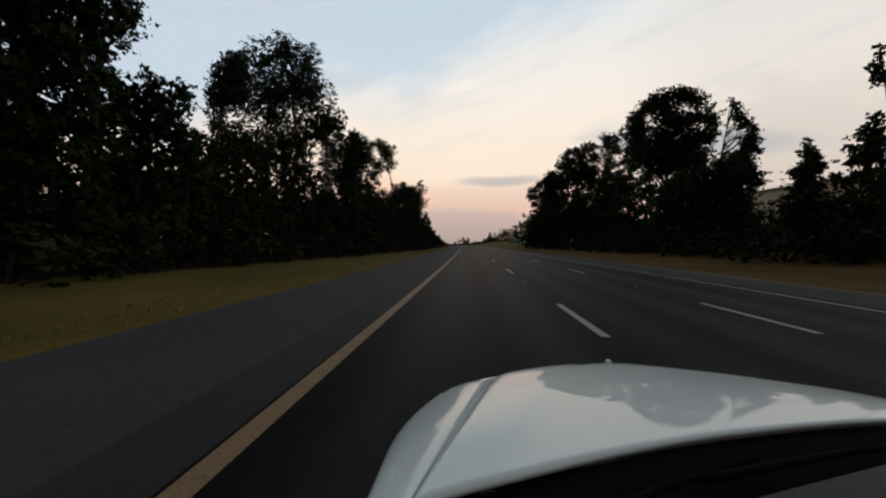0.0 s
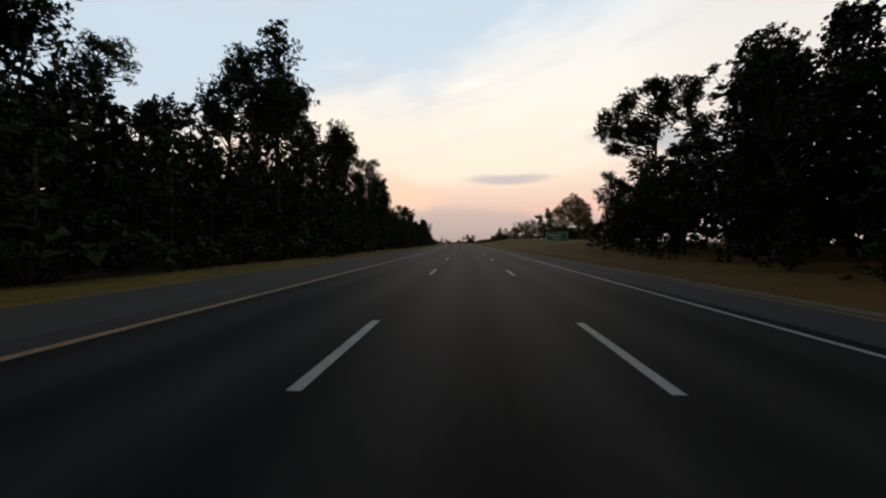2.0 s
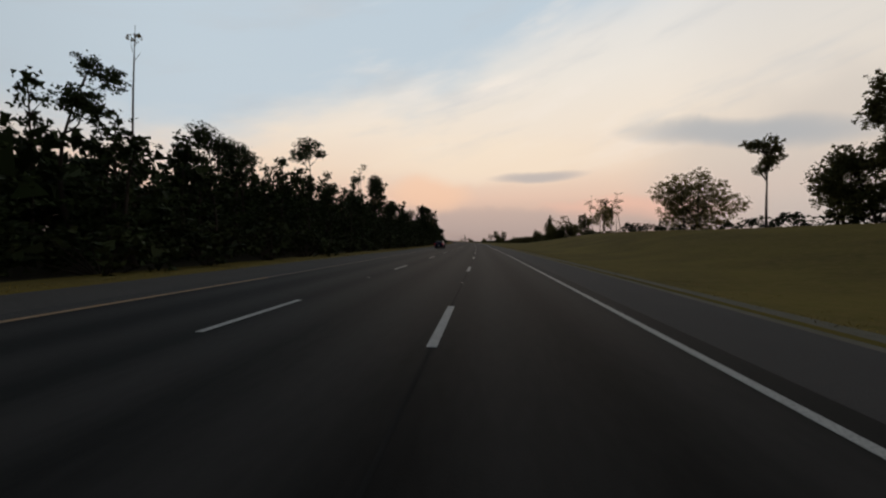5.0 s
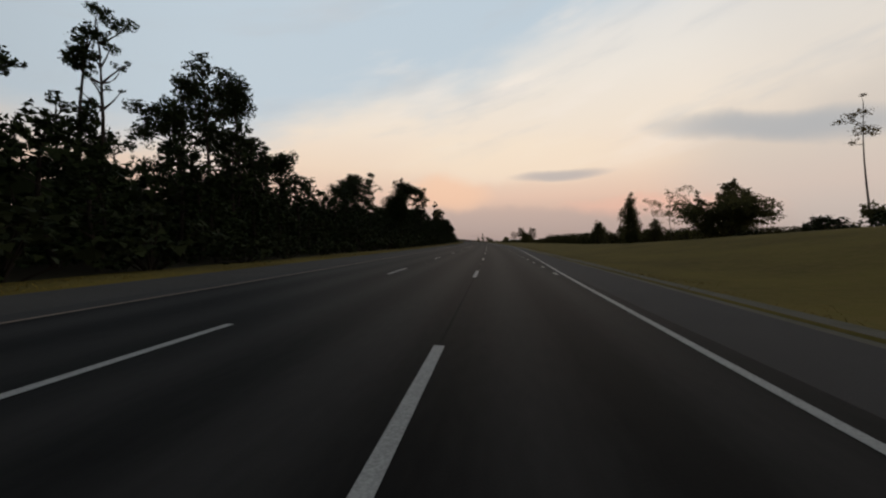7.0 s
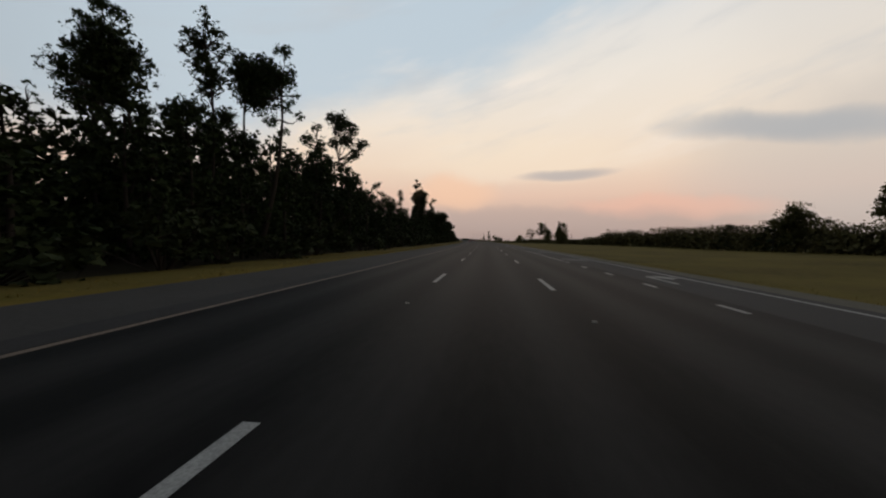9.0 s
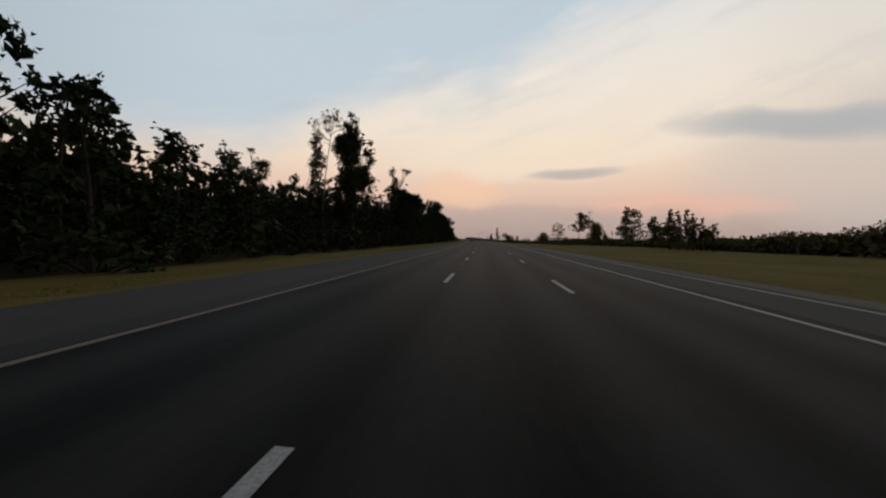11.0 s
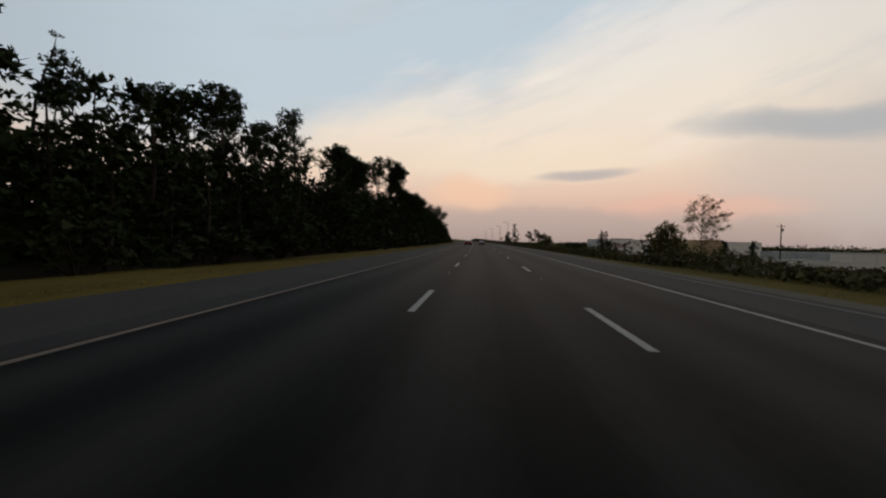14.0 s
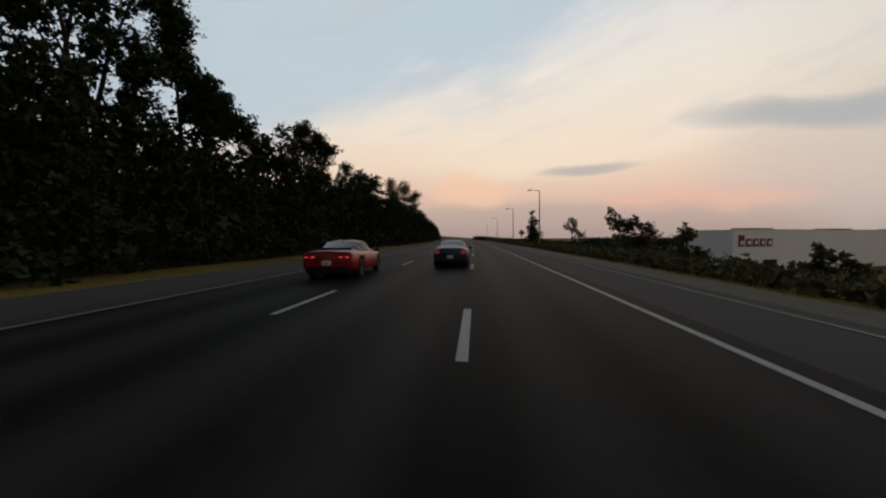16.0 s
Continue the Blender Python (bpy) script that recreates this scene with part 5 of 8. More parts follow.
clump_tree("dense", 118.1, -20.0, 52, [(-0.5, 15.3, 0.62), (-0.5, 14.3, 0.94), (-0.2, 16.6, 0.55), (-0.1, 15.8, 0.83), (-0.3, 14.3, 0.94), (0.1, 16.8, 0.54), (0.1, 15.9, 0.81), (0.4, 16.9, 0.57), (0.5, 16.0, 0.87), (0.7, 17.0, 0.67), (0.8, 15.9, 1)])
clump_tree("dense", 134.6, -18.0, 34, [(-0.4, 15.6, 0.94), (0.3, 16.6, 1.1)])
clump_tree("dense", 154.4, -13.0, 50, [(-0.4, 12.1, 0.6), (-0.1, 12.1, 0.51), (-0.1, 11.3, 0.77), (-0.1, 10.1, 0.88), (0.1, 11.4, 0.51), (0.2, 10.6, 0.78), (0.4, 10.7, 0.57), (0.4, 9.8, 0.87)])
clump_tree("open", 156.4, -19.0, 54, [(-0.2, 16.3, 0.56), (-0.4, 15.3, 0.84), (-0.1, 14.0, 0.97), (0.0, 16.3, 0.67), (0.1, 15.2, 1), (0.3, 16.0, 0.55), (0.4, 15.7, 0.83)])
clump_tree("dense", 153.7, -14.0, 52, [(-0.1, 14.4, 0.42), (-0.0, 13.7, 0.63), (0.2, 13.9, 0.43), (0.3, 13.2, 0.65)])
clump_tree("dense", 173.6, -20.0, 58, [(-0.5, 14.8, 0.59), (-0.6, 13.8, 0.89), (-0.5, 12.3, 1), (-0.3, 15.0, 0.57), (-0.2, 14.1, 0.87), (-0.2, 12.6, 0.99), (-0.0, 15.1, 0.58), (-0.1, 14.1, 0.88), (0.0, 12.7, 1), (0.2, 15.4, 0.5), (0.3, 14.6, 0.76), (0.3, 13.3, 0.87), (0.5, 15.5, 0.51), (0.6, 14.7, 0.77), (0.8, 15.7, 0.46), (0.9, 15.0, 0.69)])
clump_tree("dense", 251.2, -36.0, 28, [(-3.6, 18.9, 1.9), (-1.9, 17.8, 1.9), (-0.1, 17.0, 1.9), (1.6, 16.3, 1.9), (3.4, 15.1, 1.9)])
clump_tree("open", 343.4, -22.0, 28, [(-2.0, 11.4, 1.9), (-0.7, 10.7, 1.9), (0.7, 12.0, 1.9), (2.1, 12.1, 1.9)])
clump_tree("dense", 294.0, -23.0, 58, [(-0.2, 14.3, 0.73), (0.2, 15.7, 0.59), (0.2, 14.8, 0.89), (0.6, 16.9, 0.58)])
clump_tree("dense", 304.2, -25.0, 50, [(-0.4, 13.8, 1.2), (0.1, 14.5, 1), (0.4, 12.9, 1.6), (0.7, 17.6, 0.86), (1.0, 16.4, 1.3)])
clump_tree("open", 317.3, -28.0, 43, [(-0.7, 22.4, 1.6), (-0.8, 20.0, 1.9), (0.1, 22.2, 1.4), (-0.2, 20.1, 1.9), (1.0, 20.0, 1.2)])
clump_tree("open", 319.4, -23.0, 52, [(-1.1, 11.5, 0.95), (-0.7, 12.3, 0.76), (-0.2, 12.2, 0.94), (0.3, 12.6, 0.83), (0.4, 11.4, 1.3), (0.8, 12.9, 0.8), (1.2, 12.7, 0.96)])
clump_tree("dense", 356.4, -15.0, 31, [(-1.6, 10.2, 1.7), (-1.6, 9.9, 1.9), (-0.7, 11.2, 1.7), (-0.5, 8.8, 1.9), (0.1, 11.9, 1.6), (0.6, 9.8, 1.9), (1.0, 11.9, 1.3), (1.3, 9.1, 1.9)])
clump_tree("dense", 383.3, -37.0, 37, [(-2.0, 18.1, 1.9), (-0.7, 19.5, 1.9), (-0.8, 16.5, 1.9), (0.6, 20.3, 1.9), (1.0, 17.5, 1.9), (2.0, 21.0, 1.9)])
clump_tree("open", 331.8, -20.0, 57, [(-0.2, 10.0, 0.74), (0.2, 10.2, 0.64)])
clump_tree("dense", 383.0, -18.0, 31, [(-1.6, 17.7, 1.7), (-1.2, 16.5, 1.9), (-0.6, 17.7, 1.9), (-0.1, 16.1, 1.9), (0.4, 17.6, 1.8), (1.4, 17.5, 1.5)])
clump_tree("dense", 348.4, -24.0, 64, [(-0.0, 15.2, 0.63), (0.1, 14.2, 0.96), (-0.1, 12.5, 1.1), (0.2, 15.2, 0.51), (0.2, 14.3, 0.76), (0.2, 13.1, 0.87)])
clump_tree("dense", 367.3, -17.0, 37, [(-0.5, 11.9, 1.3), (0.1, 12.5, 1.1), (0.4, 10.9, 1.7)])
clump_tree("dense", 485.6, -20.0, 54, [(-1.3, 18.0, 0.8), (-1.3, 16.7, 1.2), (-0.9, 18.2, 0.72), (-0.9, 17.1, 1.1), (-0.6, 18.5, 0.68), (-0.4, 17.4, 1), (-0.2, 18.7, 0.58), (-0.2, 17.8, 0.88), (0.2, 18.8, 0.7), (0.3, 17.7, 1.1), (0.6, 18.9, 0.78), (0.4, 17.6, 1.2), (0.4, 15.8, 1.3), (1.0, 19.2, 0.66), (0.9, 18.1, 0.99), (1.1, 16.7, 1.1), (1.4, 19.2, 0.8), (1.6, 18.0, 1.2), (1.4, 16.1, 1.4)])
clump_tree("open", 498.2, -22.0, 64, [(-1.2, 14.6, 0.46), (-1.2, 13.8, 0.7), (-1.2, 12.6, 0.8), (-1.0, 14.6, 0.52), (-0.9, 13.8, 0.79), (-1.0, 12.4, 0.9), (-0.8, 14.8, 0.46), (-0.9, 14.0, 0.69), (-0.8, 12.9, 0.79), (-0.5, 15.0, 0.46), (-0.4, 14.3, 0.69), (-0.5, 13.0, 0.79), (-0.2, 15.0, 0.56), (-0.1, 14.1, 0.85), (-0.2, 12.6, 0.97), (0.0, 15.1, 0.6), (0.0, 14.1, 0.9), (0.1, 12.6, 1), (0.3, 15.2, 0.62), (0.2, 14.2, 0.94), (0.3, 12.6, 1.1), (0.5, 15.3, 0.63), (0.5, 14.3, 0.95), (0.4, 12.7, 1.1), (0.8, 15.6, 0.54), (0.9, 14.7, 0.82), (0.8, 13.3, 0.94), (1.1, 15.8, 0.5), (1.2, 15.0, 0.75), (1.1, 13.7, 0.85), (1.4, 15.9, 0.55), (1.3, 14.9, 0.82), (1.3, 13.6, 0.95), (1.7, 15.9, 0.67), (1.6, 14.8, 1), (1.7, 13.2, 1.2)])
clump_tree("dense", 513.3, -15.0, 62, [(-1.1, 8.9, 0.39), (-1.1, 8.3, 0.6), (-0.9, 10.3, 0.42), (-1.0, 9.5, 0.63), (-0.7, 10.4, 0.45), (-0.6, 9.7, 0.69), (-0.5, 10.8, 0.38), (-0.4, 10.2, 0.58), (-0.6, 9.2, 0.65), (-0.3, 11.0, 0.51), (-0.3, 10.1, 0.77), (-0.3, 8.9, 0.87), (-0.1, 11.4, 0.39), (-0.1, 10.8, 0.58), (-0.1, 9.8, 0.67), (0.2, 11.3, 0.45), (0.2, 10.9, 0.67), (0.1, 9.8, 0.77), (0.4, 11.5, 0.41), (0.3, 11.3, 0.62), (0.5, 10.4, 0.71), (0.6, 11.7, 0.4), (0.7, 11.7, 0.6), (0.5, 10.7, 0.68), (0.9, 11.7, 0.49), (0.9, 11.4, 0.73), (0.9, 10.6, 0.84), (1.1, 11.8, 0.51), (1.1, 11.9, 0.77), (1.2, 10.7, 0.88), (1.4, 12.0, 0.54), (1.4, 11.9, 0.83), (1.4, 10.6, 0.95)])
clump_tree("dense", 527.9, -19.0, 48, [(-0.8, 13.8, 1), (-0.3, 14.2, 0.76), (0.2, 14.0, 1.1), (0.2, 12.4, 1.7), (0.8, 14.1, 1.1), (0.5, 12.5, 1.6)])
clump_tree("dense", 513.7, -12.0, 56, [(-0.3, 11.2, 0.46), (-0.3, 11.0, 0.7), (-0.0, 11.2, 0.53), (-0.1, 11.3, 0.8), (-0.1, 10.0, 0.92), (0.2, 11.7, 0.49), (0.1, 11.0, 0.73), (0.3, 10.4, 0.85)])
clump_tree("open", 565.5, -13.0, 41, [(-0.6, 9.9, 0.78), (-0.1, 9.9, 1), (0.5, 11.6, 0.86)])
clump_tree("dense", 586.4, -16.0, 44, [(-0.7, 12.9, 0.85), (-0.2, 12.7, 1), (-0.1, 11.2, 1.5), (0.4, 12.6, 1)])
clump_tree("dense", 575.6, -12.0, 49, [(-0.4, 11.2, 0.65), (0.0, 11.4, 0.56), (-0.2, 11.1, 0.85), (0.4, 10.7, 0.77)])
clump_tree("open", 583.8, -12.0, 41, [(-0.6, 11.3, 0.78), (-0.0, 11.2, 0.77), (0.5, 10.8, 1.1)])
clump_tree("dense", 601.8, -19.0, 51, [(-0.9, 15.6, 0.78), (-0.5, 15.5, 0.88), (-0.4, 14.2, 1.3), (-0.6, 12.2, 1.5), (-0.0, 15.5, 0.94), (0.1, 14.1, 1.4), (-0.0, 12.0, 1.6), (0.4, 13.1, 0.93), (0.2, 11.7, 1.4), (0.9, 13.3, 0.86), (0.8, 12.0, 1.3)])
clump_tree("open", 610.3, -20.0, 66, [(-0.4, 12.7, 0.58), (-0.1, 12.9, 0.59), (0.1, 13.3, 0.43), (0.4, 13.4, 0.53), (0.6, 13.7, 0.47), (0.9, 13.8, 0.56)])
clump_tree("dense", 632.3, -17.0, 41, [(-0.5, 21.2, 1.1), (0.2, 20.1, 1.2), (0.9, 19.5, 1.2)])
clump_tree("dense", 641.4, -19.0, 52, [(-1.7, 21.6, 0.93), (-1.9, 20.1, 1.4), (-1.2, 21.7, 0.76), (-1.3, 20.5, 1.1), (-0.8, 21.3, 1), (-0.7, 19.8, 1.5), (-0.8, 17.4, 1.7), (-0.3, 20.7, 1), (-0.4, 19.1, 1.5), (-0.2, 16.8, 1.8), (0.1, 15.6, 0.83), (0.6, 15.2, 0.84), (0.8, 14.5, 1.3), (1.1, 14.3, 1), (1.1, 13.4, 1.6), (1.6, 14.2, 0.83), (1.5, 13.7, 1.2), (2.1, 13.8, 1.1), (2.0, 13.5, 1.7), (2.6, 14.1, 0.81)])

# the right side: woods, then single trees on the bank and beyond
for place in ((62, 32, 12.5), (70, 29, 15), (78, 31, 16), (86, 27, 15), (91, 30, 16), (93, 25, 13.5), (99, 23, 13), (101, 31, 14), (104, 25, 13.5), (110, 30, 13), (112, 24, 12.5), (118, 25, 11), (122, 29, 12), (125, 26, 9), (72, 36, 19), (80, 37, 20), (88, 35, 19), (96, 36, 19), (104, 37, 19), (112, 36, 18), (119, 38, 17)):
    tree("oak", *place, 4.6)
tree("mid", 26, 26.5, 5.6, 2.4)
tree("oak", 406, 46, 5.1, 4.1)
tree("oak", 415, 46, 4.7, 3.9)
tree("oak", 514, 42, 4.3, 2.7)
tree("oak", 520, 26, 2.3, 1.1)
tree("bush", 526, 28, 1.5, 2.4)
tree("cedar", 572, 30, 1.7, 0.8)
tree("cedar", 582, 34, 1.8, 1.4)
tree("sparse", 589, 22, 3.2, 1.1)
tree("oak", 603, 28, 2.1, 1.8)
tree("oak", 623, 18, 0.6, 0.7)
tree("gum", 742, 30, 11.0, 3.6)
tree("bare", 604, 36, 3.6, 3.5)
tree("mid", 610, 34, 1.6, 2.6)
tree("mid", 600, 33, 1.2, 2.4)
tree("mid", 606, 30, .4, 2.2)
tree("mid", 596, 26, .3, 2.4)
tree("mid", 592, 25, 1.4, 2.2)
tree("bush", 599, 25, -.3, 3.2)
tree("bush", 594, 23, -.3, 3.0)
tree("mid", 125, 22.5, 5.0, 2.8)
tree("mid", 130, 24.5, 5.5, 3.0)
tree("mid", 139, 30, 6.0, 3.0)
clump_tree("dense", 50.4, 30.0, -29, [(-1.0, 21.9, 1.1), (0.3, 21.6, 1.1), (-2.9, 21.6, 1.2), (-3.9, 21.2, 0.91), (1.9, 20.4, 0.96), (-5.3, 20.1, 1.2), (-1.9, 19.0, 1.9), (0.7, 18.6, 1.7), (2.8, 18.4, 1.1), (-6.4, 18.5, 1.1), (-4.6, 16.8, 2.2), (-1.2, 15.5, 2.1), (1.3, 15.5, 1.8), (3.1, 15.9, 1.2), (-0.5, 12.7, 1.6), (2.0, 12.0, 1.8), (-5.9, 14.6, 1.9), (-3.8, 12.7, 1.7)])
clump_tree("dense", 40.7, 30.5, -35, [(-1.1, 17.1, 0.34), (-0.7, 16.0, 0.56), (0.0, 14.9, 0.77), (0.9, 13.7, 0.54), (0.5, 12.7, 0.87), (-0.2, 11.3, 1.2), (1.3, 11.4, 0.43), (-0.6, 9.0, 1.4), (0.8, 9.1, 0.71), (1.5, 8.0, 0.59)])
clump_tree("dense", 23.4, 25.0, -45, [(-0.7, 2.9, 0.84), (0.2, 3.7, 0.86), (0.6, 2.5, 0.84), (-0.5, 1.9, 0.77)])
clump_tree("dense", 38.1, 27.0, -33, [(-3.9, 7.6, 1.8), (-1.5, 8.3, 1.7), (0.3, 8.9, 1.4), (1.6, 7.4, 1.2), (0.8, 5.5, 1.6), (-1.9, 5.4, 1.9), (-4.9, 5.3, 1.8), (1.9, 3.8, 1.2), (-0.0, 3.3, 1.6)])
clump_tree("dense", 25.8, 24.0, -41, [(-0.1, 8.4, 0.17), (-0.3, 7.8, 0.33), (0.2, 7.5, 0.36), (-0.1, 6.8, 0.67), (0.4, 6.6, 0.42), (-0.1, 5.7, 0.87), (-0.6, 6.5, 0.41), (-0.0, 4.4, 1), (-0.9, 3.9, 0.9), (0.7, 3.9, 0.91), (-0.3, 2.7, 1)])
clump_tree("dense", 25.2, 27.5, -46, [(-0.1, 13.1, 0.36), (-0.2, 11.9, 0.27), (0.0, 14.2, 0.24), (0.2, 12.3, 0.41)])
clump_tree("dense", 23.9, 26.0, -46, [(-0.1, 9.0, 0.38), (-0.5, 8.3, 0.41), (-0.0, 8.1, 0.52), (-0.2, 7.1, 0.64), (-0.7, 7.2, 0.36)])
clump_tree("pine", 65.0, 28.0, -43, [(-1.3, 17.9, 0.94), (0.8, 15.8, 0.56), (1.7, 15.7, 0.36), (-1.5, 16.0, 0.75), (-0.2, 15.9, 0.71), (1.1, 14.6, 0.37), (-2.1, 14.2, 0.64), (-0.4, 13.7, 0.66), (0.7, 12.9, 0.7), (1.3, 12.1, 0.25), (-0.9, 12.1, 0.41), (1.0, 8.9, 0.54), (1.7, 8.2, 0.49), (0.4, 14.5, 0.51), (-0.2, 17.8, 0.64)])
clump_tree("open", 72.7, 30.0, -37, [(-1.6, 22.6, 1), (0.3, 22.4, 1.1), (-2.0, 20.5, 0.83), (-0.0, 20.3, 1), (-1.1, 18.1, 1), (-1.5, 15.7, 0.93), (0.8, 14.5, 0.87), (1.9, 12.1, 0.6), (1.3, 10.0, 0.7), (-1.0, 11.9, 1.1), (-2.2, 13.8, 1.2), (0.2, 17.2, 0.79)])
clump_tree("dense", 77.2, 27.0, -31, [(-3.4, 21.0, 0.74), (-2.3, 21.2, 0.72), (-0.4, 21.8, 0.79), (0.7, 22.0, 0.67), (-1.4, 21.2, 0.81), (1.9, 21.6, 0.45), (-1.3, 19.0, 1.5), (1.0, 19.8, 1), (0.6, 17.1, 1.7), (-2.3, 16.5, 1.8), (-0.3, 15.0, 1.8)])
clump_tree("dense", 81.3, 24.0, -25, [(-0.1, 22.1, 0.67), (-0.9, 20.8, 0.8), (-2.1, 20.2, 0.57), (-3.0, 19.2, 0.45), (-1.5, 18.8, 0.94), (0.7, 20.1, 1.4), (0.2, 17.6, 1.6), (1.4, 16.2, 1.6)])
clump_tree("dense", 84.8, 22.0, -21, [(-1.3, 17.5, 1), (-2.2, 16.2, 0.92), (-0.3, 17.4, 1), (-1.2, 15.0, 1.5), (0.7, 15.9, 1.8), (2.5, 15.8, 1.5), (-1.8, 13.3, 1.1), (0.1, 12.1, 2.2)])
clump_tree("dense", 133.5, 33.0, -25, [(0.2, 25.6, 1), (-0.9, 25.5, 0.9), (1.3, 24.4, 1), (2.4, 24.8, 0.55), (0.7, 22.6, 2.1), (-3.9, 23.9, 1.2), (-4.7, 22.3, 1.1), (-7.1, 21.8, 0.98), (-7.5, 20.1, 0.81), (-7.9, 18.8, 0.64), (-5.4, 19.3, 1.4), (-2.3, 19.7, 2.4), (-6.2, 16.7, 0.89), (-4.5, 16.1, 0.88)])
clump_tree("open", 131.6, 36.0, -28, [(-0.2, 24.8, 0.99), (1.5, 24.4, 0.89), (0.9, 23.0, 1.1), (2.3, 22.7, 0.52), (0.2, 21.9, 0.92), (1.3, 19.3, 0.91), (2.6, 17.9, 1.2), (3.2, 19.2, 0.66)])
clump_tree("dense", 105.5, 27.0, -36, [(-1.0, 16.9, 0.45), (-0.0, 16.7, 0.51), (-1.6, 16.5, 0.42), (-0.3, 15.7, 1), (0.9, 15.4, 0.7), (1.6, 15.9, 0.27), (-2.1, 16.1, 0.31), (-1.3, 14.7, 0.84), (0.3, 13.8, 1), (-2.4, 14.7, 0.4), (-1.9, 13.2, 0.79), (-0.6, 12.4, 1.2), (-2.6, 13.2, 0.28), (1.5, 14.6, 0.62), (2.0, 14.8, 0.37), (1.2, 12.4, 0.99)])
clump_tree("dense", 99.7, 27.0, -43, [(-0.8, 15.1, 0.61), (0.1, 14.4, 0.74), (-1.0, 13.9, 0.51), (0.6, 12.6, 0.47), (-0.5, 12.7, 0.61), (-1.2, 12.6, 0.52), (0.4, 11.1, 0.74), (-0.7, 11.5, 0.62)])
clump_tree("open", 135.2, 30.0, -21, [(-2.6, 11.8, 0.72), (-3.5, 12.3, 0.64), (-1.0, 10.3, 0.89), (0.6, 9.4, 0.78), (-1.4, 11.3, 0.71), (-4.2, 9.2, 0.83)])
clump_tree("dense", 152.6, 36.0, -37, [(-1.2, 12.8, 0.38), (-1.4, 13.8, 0.14), (0.3, 14.1, 0.14), (0.7, 12.8, 0.36), (-2.4, 11.8, 0.5), (-1.0, 11.3, 1.1), (0.5, 11.3, 0.82), (1.7, 10.5, 0.44), (-3.0, 10.6, 0.61), (-3.5, 9.8, 0.41), (-0.2, 9.6, 1.8), (-2.1, 8.8, 1.1), (2.0, 8.9, 0.79), (2.6, 9.4, 0.26), (1.3, 8.2, 1.3), (-3.9, 8.5, 0.32)])
clump_tree("dense", 145.0, 35.0, -43, [(-0.7, 6.5, 0.78), (0.1, 6.1, 0.96), (0.4, 6.9, 0.61)])
clump_tree("open", 162.4, 34.0, -28, [(-0.7, 6.6, 0.26), (-0.4, 5.8, 0.59), (0.5, 5.2, 0.84), (0.2, 4.2, 0.91)])
clump_tree("dense", 158.1, 34.0, -31, [(-0.1, 5.3, 0.75), (0.7, 5.0, 0.74), (-0.1, 3.9, 1), (-1.1, 4.2, 0.83)])
clump_tree("pale", 214.2, 44.0, -28, [(-2.3, 13.5, 1.5), (-3.9, 14.0, 1.1), (-0.8, 15.2, 1.5), (0.6, 16.2, 1.2), (1.6, 14.2, 1.2), (0.2, 12.6, 1.2), (-1.8, 11.5, 1.3), (-4.4, 12.4, 0.89), (-0.2, 10.1, 1.2), (1.7, 11.8, 1.1), (-2.2, 9.4, 1.2), (0.8, 8.2, 1.1), (-4.9, 10.2, 0.9)])
clump_tree("pale", 209.0, 46.0, -32, [(-3.5, 16.6, 1.1), (-2.2, 17.5, 0.98), (-0.9, 18.4, 0.81), (-0.0, 18.8, 0.58), (-1.2, 16.2, 1.1), (0.5, 16.5, 1.1), (-2.1, 14.7, 1.1), (-0.3, 14.2, 1.2), (0.9, 14.2, 1), (-1.6, 12.3, 0.98), (0.2, 11.9, 1), (-0.6, 9.7, 0.97), (1.4, 12.3, 0.71), (-2.0, 10.4, 0.76), (0.4, 8.8, 0.8)])
clump_tree("olive", 203.2, 45.0, -34, [(-1.1, 16.9, 0.64), (-0.0, 16.4, 0.82), (1.0, 16.0, 0.49), (-0.7, 15.0, 0.9), (0.7, 14.6, 0.93), (1.4, 14.6, 0.49), (-0.7, 13.0, 0.9), (0.8, 12.6, 0.93), (0.1, 10.9, 0.95), (1.5, 11.3, 0.68), (-1.0, 10.1, 0.72), (0.9, 9.2, 0.88), (-0.2, 8.0, 0.84), (1.9, 9.8, 0.61)])
clump_tree("olive", 199.2, 46.0, -38, [(-0.9, 15.1, 0.46), (-0.0, 14.4, 0.61), (0.9, 14.2, 0.44), (1.5, 13.2, 0.38), (-0.6, 13.4, 0.8), (0.6, 12.7, 0.83), (-1.2, 12.1, 0.81), (0.1, 11.0, 1), (1.3, 11.1, 0.76), (-0.9, 9.8, 0.86), (0.7, 9.2, 0.94), (-0.2, 8.2, 0.79), (-1.5, 8.3, 0.65), (1.6, 9.1, 0.7)])
clump_tree("olive", 194.7, 45.0, -40, [(-0.5, 11.3, 0.5), (0.3, 10.4, 0.49), (1.0, 9.3, 0.43), (0.1, 9.2, 0.74), (1.1, 7.9, 0.52), (0.6, 7.4, 0.82), (-0.2, 7.5, 0.74), (1.7, 7.3, 0.52), (2.0, 6.5, 0.51), (1.2, 5.9, 0.81), (-0.4, 6.1, 0.75), (2.1, 5.1, 0.51)])
clump_tree("pale", 221.6, 43.0, -24, [(-0.2, 9.5, 0.97), (-1.0, 8.1, 0.79), (0.8, 7.7, 1.1), (-0.1, 6.3, 1.3), (1.6, 7.4, 0.95), (-1.6, 6.8, 0.79)])
